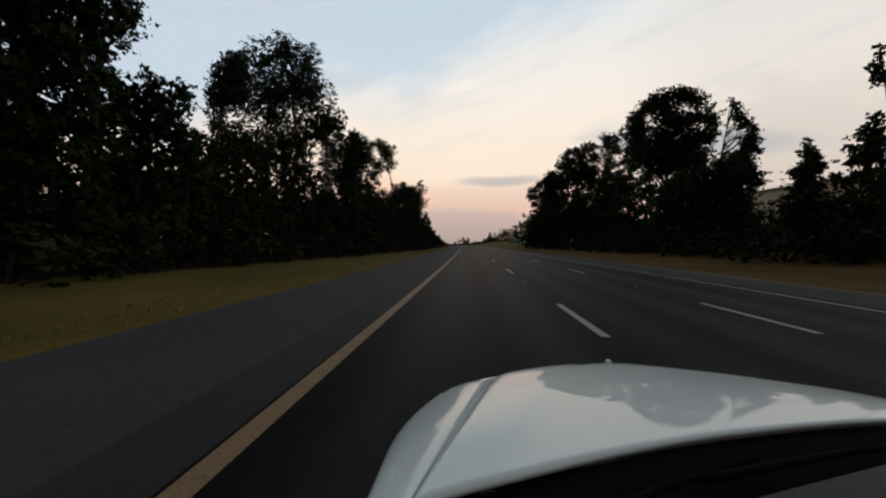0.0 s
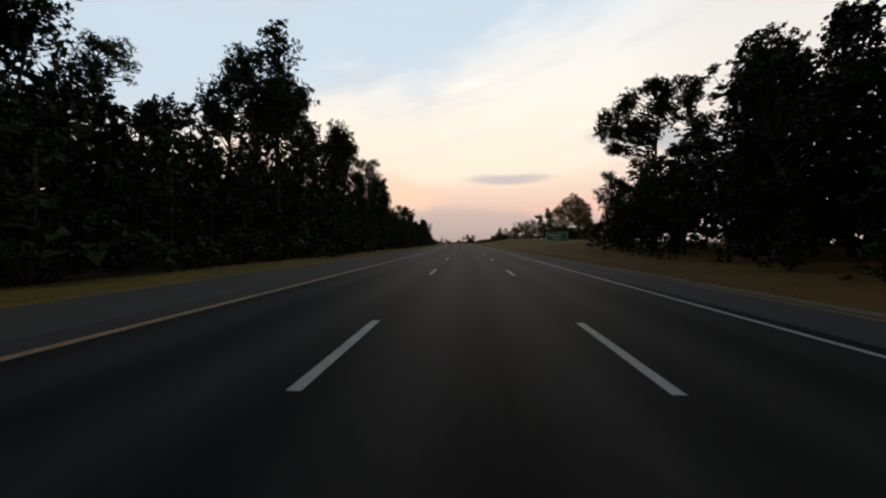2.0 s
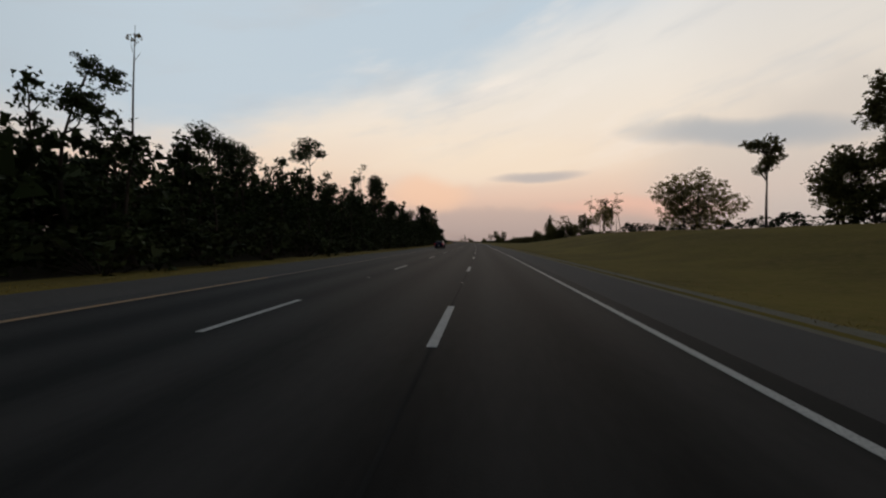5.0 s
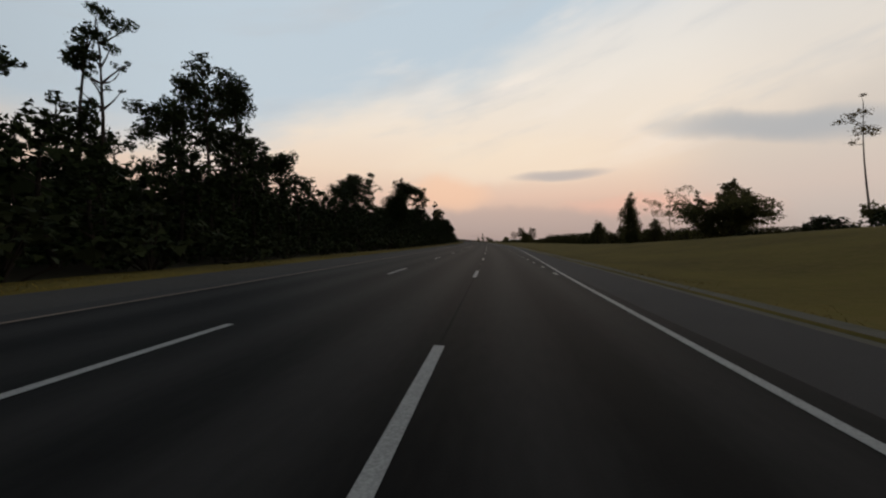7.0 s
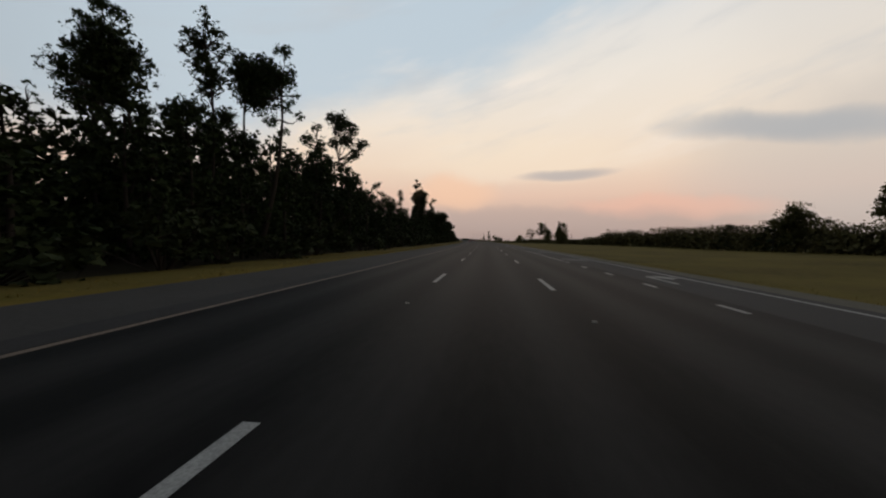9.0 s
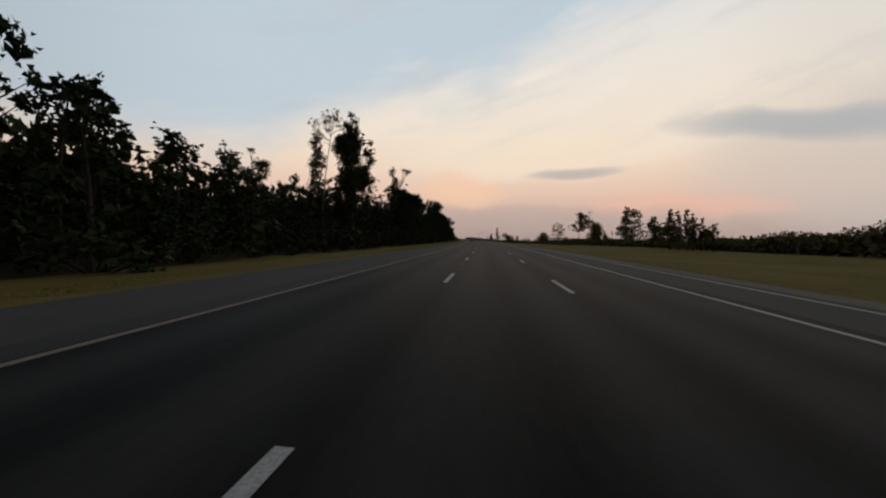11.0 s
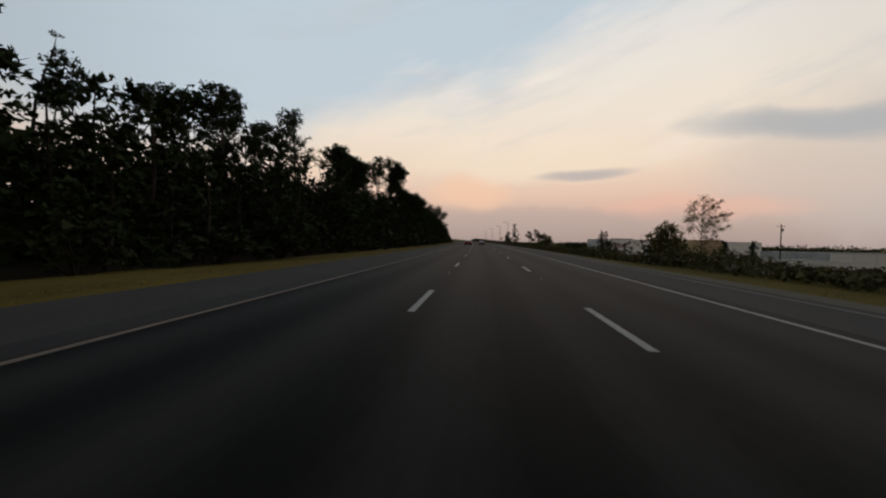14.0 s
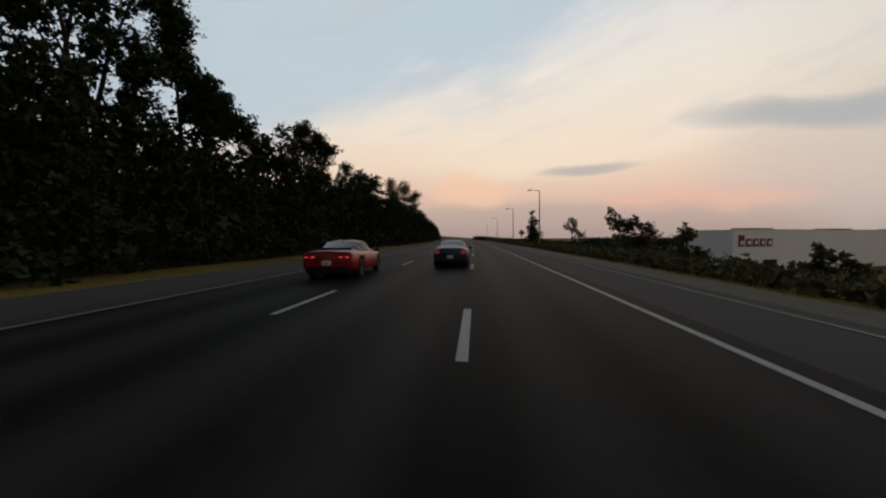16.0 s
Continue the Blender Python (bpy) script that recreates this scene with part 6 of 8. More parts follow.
clump_tree("dense", 228.2, 42.0, -22, [(-1.1, 15.4, 0.77), (-1.3, 13.8, 0.88), (-1.3, 12.3, 0.99), (0.5, 13.7, 0.75), (0.5, 12.2, 0.86), (-0.0, 10.3, 0.98), (0.4, 8.3, 0.87), (-0.7, 9.0, 0.88)])
clump_tree("open", 240.3, 41.0, -18, [(-0.9, 13.1, 0.78), (0.4, 12.7, 0.78), (-2.1, 13.4, 0.53), (0.0, 10.9, 0.78), (-0.8, 10.2, 0.52), (1.0, 11.7, 0.52)])
clump_tree("dense", 229.3, 42.0, -21, [(-2.6, 9.3, 1.1), (-1.2, 8.5, 1.2), (-3.2, 7.4, 1.5), (-0.4, 6.1, 1.7), (1.9, 6.8, 1.5), (3.2, 6.0, 1.4), (-2.5, 5.3, 1.3)])
clump_tree("pale", 253.0, 40.0, -14, [(-2.2, 10.6, 1.5), (0.7, 11.2, 1.5), (-4.1, 9.2, 1.6), (-1.1, 8.1, 2.2), (2.7, 8.5, 1.7), (4.6, 7.0, 1.5), (-3.0, 5.9, 1.7), (1.3, 5.9, 2)])
clump_tree("dense", 214.5, 43.0, -27, [(-1.2, 6.8, 1.1), (0.4, 6.4, 1.2), (-2.2, 5.6, 1.1), (1.4, 5.5, 1.2), (-0.6, 4.9, 1.2)])
clump_tree("dense", 207.7, 44.0, -31, [(-1.0, 5.9, 0.96), (0.3, 6.4, 0.94), (1.5, 5.6, 0.99), (-0.1, 4.8, 1)])
clump_tree("dense", 200.9, 44.0, -35, [(-1.1, 5.6, 0.81), (0.2, 5.8, 0.84), (1.2, 5.1, 0.76), (-0.4, 4.4, 0.86)])
clump_tree("dense", 195.7, 44.0, -38, [(-1.0, 5.4, 0.69), (0.2, 5.5, 0.72), (1.3, 5.1, 0.7), (-0.1, 4.1, 0.73)])
clump_tree("dense", 191.9, 44.0, -41, [(-0.6, 4.8, 0.65), (0.4, 4.9, 0.62), (-0.1, 3.8, 0.68)])
clump_tree("pale", 285.7, 38.0, -9, [(-0.2, 8.8, 1.5), (-2.1, 7.1, 1.1), (1.2, 6.3, 1)])
clump_tree("dense", 324.6, 38.0, -6, [(-4.0, 5.8, 1.9), (1.2, 5.9, 2.5), (5.2, 5.9, 1.9), (-1.3, 3.7, 2.2)])
clump_tree("thin", 312.4, 45.0, -26, [(-1.9, 13.9, 0.59), (-1.0, 14.2, 0.42), (-2.8, 13.6, 0.34), (-1.2, 12.5, 0.59), (-0.3, 12.4, 0.5), (-1.2, 16.0, 0.17), (-1.8, 11.5, 0.34)])
clump_tree("thin", 309.4, 45.0, -27, [(-0.3, 14.2, 0.54), (0.7, 13.7, 0.53), (1.6, 13.5, 0.37), (-0.9, 14.5, 0.23), (0.4, 12.9, 0.46), (1.6, 12.3, 0.37), (1.3, 11.5, 0.3)])
clump_tree("open", 302.1, 45.0, -31, [(-1.2, 13.3, 0.46), (-0.5, 13.9, 0.26), (0.1, 13.1, 0.32), (-0.9, 11.8, 0.59), (0.1, 11.3, 0.45), (0.4, 10.2, 0.58), (-1.7, 9.8, 0.34), (-0.9, 8.9, 0.59), (-0.1, 8.1, 0.52), (0.7, 9.1, 0.45), (-0.6, 10.3, 0.46)])
clump_tree("open", 299.2, 45.0, -33, [(-0.1, 10.4, 0.42), (0.1, 11.7, 0.3), (0.1, 9.0, 0.48), (-0.1, 8.0, 0.42), (0.6, 9.6, 0.29)])
clump_tree("thin", 295.7, 45.0, -35, [(-1.0, 12.6, 0.38), (-1.7, 11.8, 0.39), (-0.4, 11.8, 0.38), (-1.0, 10.7, 0.5), (0.3, 10.8, 0.37), (-0.8, 9.4, 0.38), (0.1, 8.7, 0.38), (0.4, 7.4, 0.21)])
clump_tree("thin", 292.0, 45.0, -37, [(-1.3, 14.1, 0.24), (-0.6, 14.2, 0.24), (-2.1, 14.4, 0.15), (-1.7, 12.8, 0.35), (-0.9, 12.1, 0.44), (-1.8, 12.0, 0.35), (-0.2, 12.2, 0.33), (-1.4, 10.8, 0.44), (-0.5, 10.3, 0.43), (-1.0, 9.0, 0.34), (-0.1, 9.6, 0.33)])
clump_tree("dense", 310.8, 45.0, -27, [(-1.4, 4.4, 0.82), (1.3, 4.1, 0.78), (-0.0, 3.8, 0.64)])
clump_tree("dense", 300.0, 45.0, -32, [(-0.8, 4.1, 0.63), (0.7, 3.9, 0.67), (2.3, 3.8, 0.52)])
clump_tree("dense", 293.9, 45.0, -36, [(-0.1, 4.6, 0.2), (-0.0, 3.9, 0.31), (-0.0, 3.3, 0.36)])
clump_tree("dense", 372.5, 45.0, -19, [(0.1, 13.8, 0.57), (-0.1, 12.1, 1.2), (-0.3, 10.0, 1.6), (-0.7, 7.7, 2.2), (-0.0, 5.3, 2.6), (-0.1, 2.9, 2.7), (0.8, 8.2, 1.4)])
clump_tree("dense", 343.3, 52.0, -35, [(-1.1, 12.0, 0.75), (-0.4, 12.6, 0.49), (-1.6, 11.3, 0.76), (0.1, 11.4, 0.61), (-0.8, 9.8, 1.4), (-2.3, 9.9, 0.78), (-3.0, 10.4, 0.26), (-1.7, 7.7, 1.4), (0.7, 8.9, 1.2), (1.3, 10.5, 0.71), (2.0, 9.4, 0.93), (0.8, 5.3, 1.9), (-1.1, 4.3, 1.7)])
clump_tree("dense", 343.9, 48.0, -32, [(0.4, 5.4, 0.78), (-0.2, 6.9, 0.46), (-0.1, 3.6, 1), (0.5, 8.1, 0.38), (-0.9, 4.3, 0.67)])
clump_tree("thin", 361.0, 46.0, -23, [(-0.3, 10.3, 0.86), (0.9, 9.7, 0.66), (-1.9, 10.9, 0.68), (0.2, 8.2, 0.95), (-2.3, 8.9, 0.39), (1.8, 7.7, 0.65)])
clump_tree("dense", 361.5, 46.0, -23, [(0.1, 5.5, 1.2), (-0.4, 3.2, 1.8), (1.4, 3.7, 1.1)])
clump_tree("thin", 353.3, 46.0, -26, [(-1.0, 12.0, 0.58), (0.3, 11.8, 0.41), (-0.3, 10.6, 0.74), (1.1, 9.6, 0.56), (1.5, 7.8, 0.4)])
clump_tree("thin", 344.8, 46.0, -30, [(-2.6, 11.4, 0.5), (-1.7, 11.7, 0.49), (-0.9, 11.6, 0.34), (-2.2, 9.8, 0.49), (-2.8, 10.3, 0.36), (-0.6, 10.8, 0.27)])
clump_tree("open", 342.6, 46.0, -31, [(-1.1, 10.5, 0.33), (-1.0, 9.0, 0.46), (-0.2, 8.6, 0.45), (0.3, 8.2, 0.32)])
clump_tree("dense", 345.8, 45.0, -29, [(-0.4, 3.2, 0.71), (1.1, 3.0, 0.62), (2.4, 3.1, 0.6), (-3.0, 3.1, 0.67)])
clump_tree("open", 403.4, 47.0, -13, [(-0.2, 6.2, 1), (-1.6, 4.7, 1), (1.1, 4.7, 1.2), (-0.1, 3.4, 1.3)])
clump_tree("open", 384.8, 41.0, -26, [(-0.4, 6.5, 0.88), (-1.0, 5.7, 0.67), (0.2, 5.3, 0.87), (-1.6, 4.6, 0.6), (1.1, 4.8, 0.57), (-0.1, 4.1, 1)])
clump_tree("open", 376.7, 44.0, -32, [(0.1, 6.7, 0.23), (-0.1, 5.4, 0.4), (0.3, 4.8, 0.57), (-0.3, 4.1, 0.64)])
clump_tree("dense", 480.8, 32.0, -27, [(-0.2, 5.9, 0.2), (-0.3, 5.3, 0.39), (0.0, 4.2, 0.59), (-0.3, 3.1, 0.79), (0.3, 1.9, 0.88)])
clump_tree("dense", 479.1, 32.0, -28, [(-0.1, 5.4, 0.18), (-0.1, 4.6, 0.37), (-0.1, 3.2, 0.69)])
clump_tree("dense", 476.8, 32.0, -30, [(-0.2, 5.6, 0.17), (-0.2, 5.0, 0.34), (-0.1, 3.9, 0.55), (-0.0, 2.5, 0.85)])
clump_tree("dense", 475.4, 32.0, -32, [(-0.3, 4.9, 0.16), (-0.1, 4.3, 0.32), (0.1, 3.3, 0.52), (-0.0, 2.2, 0.8)])
clump_tree("dense", 475.0, 33.0, -33, [(-0.0, 4.3, 0.15), (-0.2, 3.6, 0.35), (-0.1, 2.4, 0.62), (0.5, 2.8, 0.46)])
clump_tree("dense", 472.9, 33.0, -35, [(0.1, 3.3, 0.35), (-0.2, 2.3, 0.64)])
clump_tree("dense", 494.9, 36.0, -22, [(-0.3, 5.5, 0.5), (0.3, 5.7, 0.35), (-0.9, 4.3, 0.65), (0.0, 4.3, 0.78), (1.2, 3.6, 0.76), (-0.2, 2.8, 1.3)])
clump_tree("dense", 490.6, 36.0, -24, [(-0.1, 4.6, 0.38), (0.2, 3.8, 0.51), (-0.3, 3.1, 0.77)])
clump_tree("dense", 525.5, 44.0, -31, [(-0.8, 10.3, 0.35), (-0.1, 9.7, 0.51), (0.3, 10.0, 0.39), (-1.2, 9.2, 0.59), (-0.3, 8.4, 0.75), (-1.6, 7.2, 0.6), (-0.5, 6.8, 0.81), (1.9, 9.1, 0.49), (1.2, 8.6, 0.5), (2.5, 8.1, 0.48), (2.1, 7.2, 0.54), (1.1, 6.4, 0.67), (3.0, 5.9, 0.37), (2.6, 5.3, 0.53), (2.4, 4.0, 0.48), (-1.1, 5.2, 0.83), (0.3, 4.5, 0.91), (-2.5, 5.0, 0.49), (-3.0, 4.6, 0.43), (-2.0, 3.5, 0.97), (-0.1, 2.8, 1.3), (1.2, 2.8, 0.72)])
clump_tree("dense", 547.9, 43.0, -19, [(-0.6, 6.9, 0.97), (0.7, 5.9, 0.96), (-1.4, 5.4, 1.2), (0.8, 3.9, 1.5), (-0.9, 2.9, 2), (-1.9, 8.0, 0.49)])
clump_tree("dense", 534.0, 39.0, -23, [(-0.4, 3.5, 0.23), (-0.2, 2.7, 0.45), (-0.0, 1.7, 0.67)])
clump_tree("dense", 528.6, 39.0, -25, [(-0.1, 3.3, 0.33), (-0.5, 2.5, 0.59), (0.4, 2.1, 0.78)])
clump_tree("open", 563.0, 43.0, -29, [(-2.2, 11.2, 0.43), (-1.3, 11.5, 0.54), (-0.3, 10.9, 0.64), (0.6, 10.5, 0.51), (1.3, 10.1, 0.28), (-0.7, 10.0, 0.77), (-1.7, 9.8, 0.42), (2.0, 8.7, 0.5), (1.1, 8.8, 0.68), (-0.2, 8.6, 0.76), (2.9, 7.7, 0.49), (3.3, 8.3, 0.21), (1.6, 7.2, 0.5), (-2.1, 8.1, 0.61), (-1.1, 7.4, 0.54), (-0.2, 7.0, 0.7), (-3.9, 7.1, 0.45), (-4.6, 6.6, 0.33), (-4.9, 5.5, 0.33), (-3.3, 6.5, 0.32), (-2.5, 4.7, 0.31), (-0.1, 5.3, 0.53), (2.5, 6.2, 0.38)])
clump_tree("thin", 557.5, 44.0, -34, [(-0.7, 11.2, 0.34), (0.0, 11.4, 0.33), (-0.2, 9.2, 0.34), (-0.8, 8.7, 0.25), (0.2, 7.4, 0.43), (-1.3, 7.6, 0.2), (-1.0, 3.8, 0.45), (-0.4, 3.5, 0.39)])
clump_tree("dense", 576.3, 25.0, -31, [(-0.1, 1.5, 0.11), (-0.1, 1.0, 0.34), (0.1, 0.3, 0.47), (-0.0, -0.3, 0.5)])
clump_tree("dense", 574.0, 25.0, -34, [(-0.0, 1.5, 0.14), (0.1, 0.8, 0.26), (0.0, 0.2, 0.29)])
clump_tree("dry", 601.6, 43.0, -27, [(0.1, 9.2, 0.74), (-1.2, 7.9, 0.89), (1.1, 8.1, 0.85), (2.5, 8.6, 0.47), (-0.4, 6.5, 1.1), (1.6, 6.0, 0.96), (-1.9, 5.9, 0.91), (3.0, 6.3, 0.81), (-2.7, 5.5, 0.53), (3.9, 6.5, 0.34), (0.2, 4.4, 0.99), (2.1, 4.0, 0.83), (-1.6, 3.7, 0.78), (3.5, 4.3, 0.57), (0.7, 2.3, 0.61), (2.2, 2.0, 0.47)])
clump_tree("olive", 599.3, 36.0, -23, [(-0.1, 4.3, 0.62), (0.9, 3.8, 0.85), (-1.2, 3.7, 0.76), (-0.6, 2.5, 1), (1.1, 2.3, 1.1), (-2.0, 2.1, 0.91), (-0.1, 1.0, 1.2), (1.7, 0.9, 0.96), (-1.7, 0.5, 1)])
clump_tree("dense", 661.1, 28.0, -11, [(-2.8, 5.0, 0.47), (-3.2, 4.0, 0.55), (-1.7, 3.5, 0.7), (-2.4, 2.8, 0.55), (-0.7, 2.8, 0.76), (0.6, 3.1, 0.67), (0.3, 3.9, 0.38), (2.0, 2.7, 0.66), (2.6, 1.6, 0.66), (0.7, 1.2, 1.4), (-1.4, 0.8, 1.2), (2.0, -0.3, 1.3)])
clump_tree("dense", 644.1, 25.0, -17, [(0.1, 2.2, 0.33), (-0.1, 1.5, 0.58), (0.5, 1.5, 0.42), (-0.7, 1.0, 0.44), (-0.1, 0.2, 0.77), (-0.7, -0.5, 0.78), (1.1, -0.0, 0.56), (1.5, -0.5, 0.41)])
clump_tree("dense", 675.8, 17.0, 3, [(0.5, 4.3, 0.73), (-0.0, 2.8, 1), (1.0, 1.8, 0.94), (-0.5, 0.8, 0.95)])
clump_tree("open", 689.2, 28.0, -3, [(-0.4, 4.9, 0.49), (0.5, 4.6, 0.49), (0.2, 3.1, 0.74), (-1.5, 3.5, 0.5), (1.9, 1.9, 0.61)])
clump_tree("dense", 626.0, 20.0, -30, [(-0.1, 0.8, 0.14), (0.1, 0.5, 0.19), (-0.3, 0.3, 0.23), (0.6, 0.4, 0.22), (0.3, -0.1, 0.41), (-0.6, -0.1, 0.36), (-0.9, -0.4, 0.33), (0.9, -0.1, 0.32), (1.2, -0.4, 0.24), (-0.1, -0.5, 0.5)])
clump_tree("dense", 633.1, 22.0, -23, [(-0.1, -0.4, 0.27), (0.4, -0.4, 0.3), (-0.1, -0.9, 0.37), (-0.6, -0.9, 0.28)])

# filling of the woods between and behind the tall trees
fill = random.Random(8)


def wall_top(s):
    return table([(-60, 12), (20, 11.0), (40, 13.0), (60, 10.0), (80, 10.1), (100, 9.4), (120, 10.3), (140, 8.4), (160, 6.8), (180, 7.3), (200, 7.6), (220, 9.7), (240, 10.9), (260, 9.0), (280, 7.6), (300, 7.9), (320, 7.5),
                  (340, 7.3), (360, 8.8), (380, 11.6), (400, 11.2), (420, 12.0), (440, 10), (460, 6.1), (480, 9.5), (500, 6.9), (520, 9.7), (540, 8.3), (560, 9.4), (580, 9.4), (600, 9.8), (620, 11.1), (640, 11.0), (660, 11.2),
                  (680, 12.0), (720, 12.5), (1000, 12.5)], s)


s = -45.0
while s < 760:
    e = woods_edge(s)
    tree("bush", s, e - fill.uniform(0.6, 2.0), fill.uniform(1.8, 3.8), fill.uniform(2.6, 3.6))
    s += fill.uniform(4.6, 6.4)
s = -45.0
while s < 960:
    e, h = woods_edge(s), wall_top(s)
    tree("young", s, e - fill.uniform(3.0, 4.5), h * fill.uniform(0.5, 0.8), fill.uniform(2.4, 3.2))
    if s < 700:
        tree("young", s + 2.0, e - fill.uniform(6.5, 9.0), h * fill.uniform(0.78, 1.0), fill.uniform(3.0, 3.9))
    s += fill.uniform(5.6, 7.4)
# trees of middle height that close the woods behind the edge
def mid_top(s):
    return table([(20, 14.5), (40, 14.0), (60, 11.6), (80, 15.0), (100, 10.9), (120, 14.0), (140, 13.0), (160, 11.4), (180, 10.8), (200, 8.2), (220, 10.8), (240, 12.2), (260, 12.0), (280, 8.6), (300, 9.8), (320, 9.2),
                  (340, 8.9), (360, 8.6), (380, 13.0), (400, 14.5), (420, 13.7), (440, 12.0), (460, 7.3), (480, 12.0), (500, 8.1), (520, 11.4), (540, 11.3), (560, 10.1), (580, 11.6), (600, 10.9), (620, 13.5), (640, 12.7), (660, 14.0),
                  (680, 13.9), (700, 15.0), (760, 15.5), (960, 14)], s)


s = 20.0
while s < 960:
    e, h = woods_edge(s), mid_top(s) * fill.uniform(.8, .99)
    tree("mid" if h < 13 else fill.choice(("oak", "mid")), s, e - fill.uniform(6.5, 11), h, fill.uniform(3.2, 4.6))
    s += fill.uniform(4.6, 7.0) if s < 700 else fill.uniform(7, 11)
def back_top(s):
    """Height of the leafy trees behind those of the middle row."""
    return table([(40, 15.5), (60, 14.2), (80, 15.5), (100, 13.5), (120, 15.5), (200, 15.0), (220, 10.5), (240, 13.9), (260, 14.5), (280, 10.8), (300, 13.1), (320, 10.8), (360, 10.4), (380, 14.0), (400, 14.0), (440, 13),
                  (460, 8.0), (480, 12.2), (500, 9.3), (520, 11.6), (540, 14.2), (560, 12.0), (580, 14.3), (600, 14.1), (620, 15.5), (720, 15.5)], s)


s = 42.0
while s < 720:
    tree("mid", s, fill.uniform(-23.5, -19.5), back_top(s) * fill.uniform(.78, .99), fill.uniform(2.7, 3.6))
    s += fill.uniform(4.4, 6.4)
s = -40.0
while s < 15:
    tree("oak", s, -20 - fill.uniform(0, 4), fill.uniform(17, 22), 0)
    s += 9
# undergrowth on the right: below the woods, along the bank's crest, and the hedge beside the exit lane
s = -30.0
while s < 150:
    d = table([(-30, 23), (60, 23), (90, 21), (112, 21), (130, 25), (140, 31), (150, 35)], s)
    clearing = 17 < s < 64
    tree("young", s, d + fill.uniform(0, 3), fill.uniform(2.6, 4.2) if clearing else fill.uniform(4.5, 8.5), fill.uniform(2.6, 3.6))
    if s >= 64:
        tree("young", s + 2, d + fill.uniform(4, 9), fill.uniform(8, 13), fill.uniform(2.8, 3.8))
    s += fill.uniform(6.0, 8.0)
s = -15.0
while s < 122:
    d = table([(-30, 22), (60, 22), (90, 19.8), (112, 20.5), (130, 26)], s)
    tree("mid", s, d + fill.uniform(-.6, .8), fill.uniform(1.7, 3.3), fill.uniform(2.2, 3.2))
    s += fill.uniform(3.6, 5.4)
s = 20.0
while s < 68:
    tree("mid", s, 25 + fill.uniform(-1.2, 1.8), fill.uniform(4.2, 5.2), fill.uniform(2.6, 3.4))
    tree("bush", s + 1.5, 22.5 + fill.uniform(-1, 1), fill.uniform(2.4, 3.4), fill.uniform(2.6, 3.4))
    s += fill.uniform(2.8, 4.2)
s = 165.0
while s < 330:
    tree("bush", s, fill.uniform(41, 50), ground(s, 46) + fill.uniform(1.4, 3.4) + (1.4 if s < 235 else 0), fill.uniform(2.8, 3.8))
    s += fill.uniform(3.6, 5.2) if s < 240 else fill.uniform(5.0, 7.5)
s = 160.0
while s < 246:
    tree("young", s, (fill.uniform(39, 42) if s < 180 else fill.uniform(46, 51)), table([(160, 4.9), (178, 5.3), (186, 8.0), (215, 8.3), (246, 7.4)], s) + fill.uniform(-1.0, .5), fill.uniform(2.6, 3.4))
    s += fill.uniform(3.0, 4.2)
for place in ((136, 28, 4.6), (142, 31, 5.2), (146, 33.5, 5.4), (150, 34, 5.6), (154, 37, 5.2)):
    tree("mid", *place, 3.0)
s = 540.0
while s < 760:
    d = table([(536, 24), (560, 19), (600, 17.5), (640, 17), (760, 17)], s)
    tree("bush", s, d + fill.uniform(2.0, 5.0), fill.uniform(-.2, .3) + (.8 if fill.random() < .2 else 0), fill.uniform(2.6, 3.4))
    s += fill.uniform(3.0, 4.4)


def leaf_band(name, label, s0, s1, d_of, top_of, count, size, material, depth=8.0, rise=1.0):
    """A far mass of leaves that nobody could count, as one piece."""
    g = np.random.default_rng(17)
    cs, sizes = [], []
    for s in g.uniform(s0, s1, count):
        top = top_of(s) * (0.8 + 0.25 * noise.noise((s * 0.11, 1.0, 4.0)) + 0.12 * noise.noise((s * 0.5, 2.0, 4.0)))
        d = d_of(s) + g.uniform(-depth / 2, depth / 2)
        u = g.uniform(0, 1) ** rise
        cs.append((*at(s, d), ground(s, d) + top * u))
        sizes.append(size * (2.6 if u < .72 and g.uniform() < .3 else 1.0))
    global rng
    rng = g
    ob = new(name, leaves_at(name, np.array(cs), np.array(sizes), material))
    return tagged(ob, label, "woods", kind="stuff")


leaf_band("deep_woods", "dark mass of leaves deep in the woods", -60, 1000, lambda s: woods_edge(s) - 17, lambda s: max(wall_top(s), mid_top(s)) * 1.02, 80000, 0.5, M_OAKLEAF, 10, 1.15)
leaf_band("far_woods", "distant dark woods behind the open ground", -20, 132, lambda s: 44, lambda s: table([(-20, 11), (30, 10), (38, 4), (92, 4), (100, 11)], s), 14000, 0.36, M_OAKLEAF, 14)
leaf_band("hedge", "long uneven hedge along the far side of the open grass", 330, 548, lambda s: table([(330, 60), (380, 51), (450, 43), (500, 37), (548, 29)], s),
          lambda s: table([(330, 3.2), (366, 4.2), (400, 5.2), (455, 4.6), (475, 2.0), (548, 1.4)], s) * (1 + .45 * noise.noise((s * .19, 4.0, 6.0)) + .2 * noise.noise((s * .7, 4.0, 6.0))), 84000, 0.15, M_LITHEDGELEAF, 4.5, .8)
leaf_band("hedge", "low dark hedge beside the narrow grass verge", 520, 770, lambda s: table([(520, 27), (536, 22), (546, 17.6), (570, 16.8), (620, 16.2), (770, 16.4)], s),
          lambda s: 1.0 + .9 * noise.noise((s * .13, 9.0, 2.0)) + .35 * noise.noise((s * .5, 3.0, 2.0)), 90000, 0.06, M_LITHEDGELEAF, 3.6, .8)
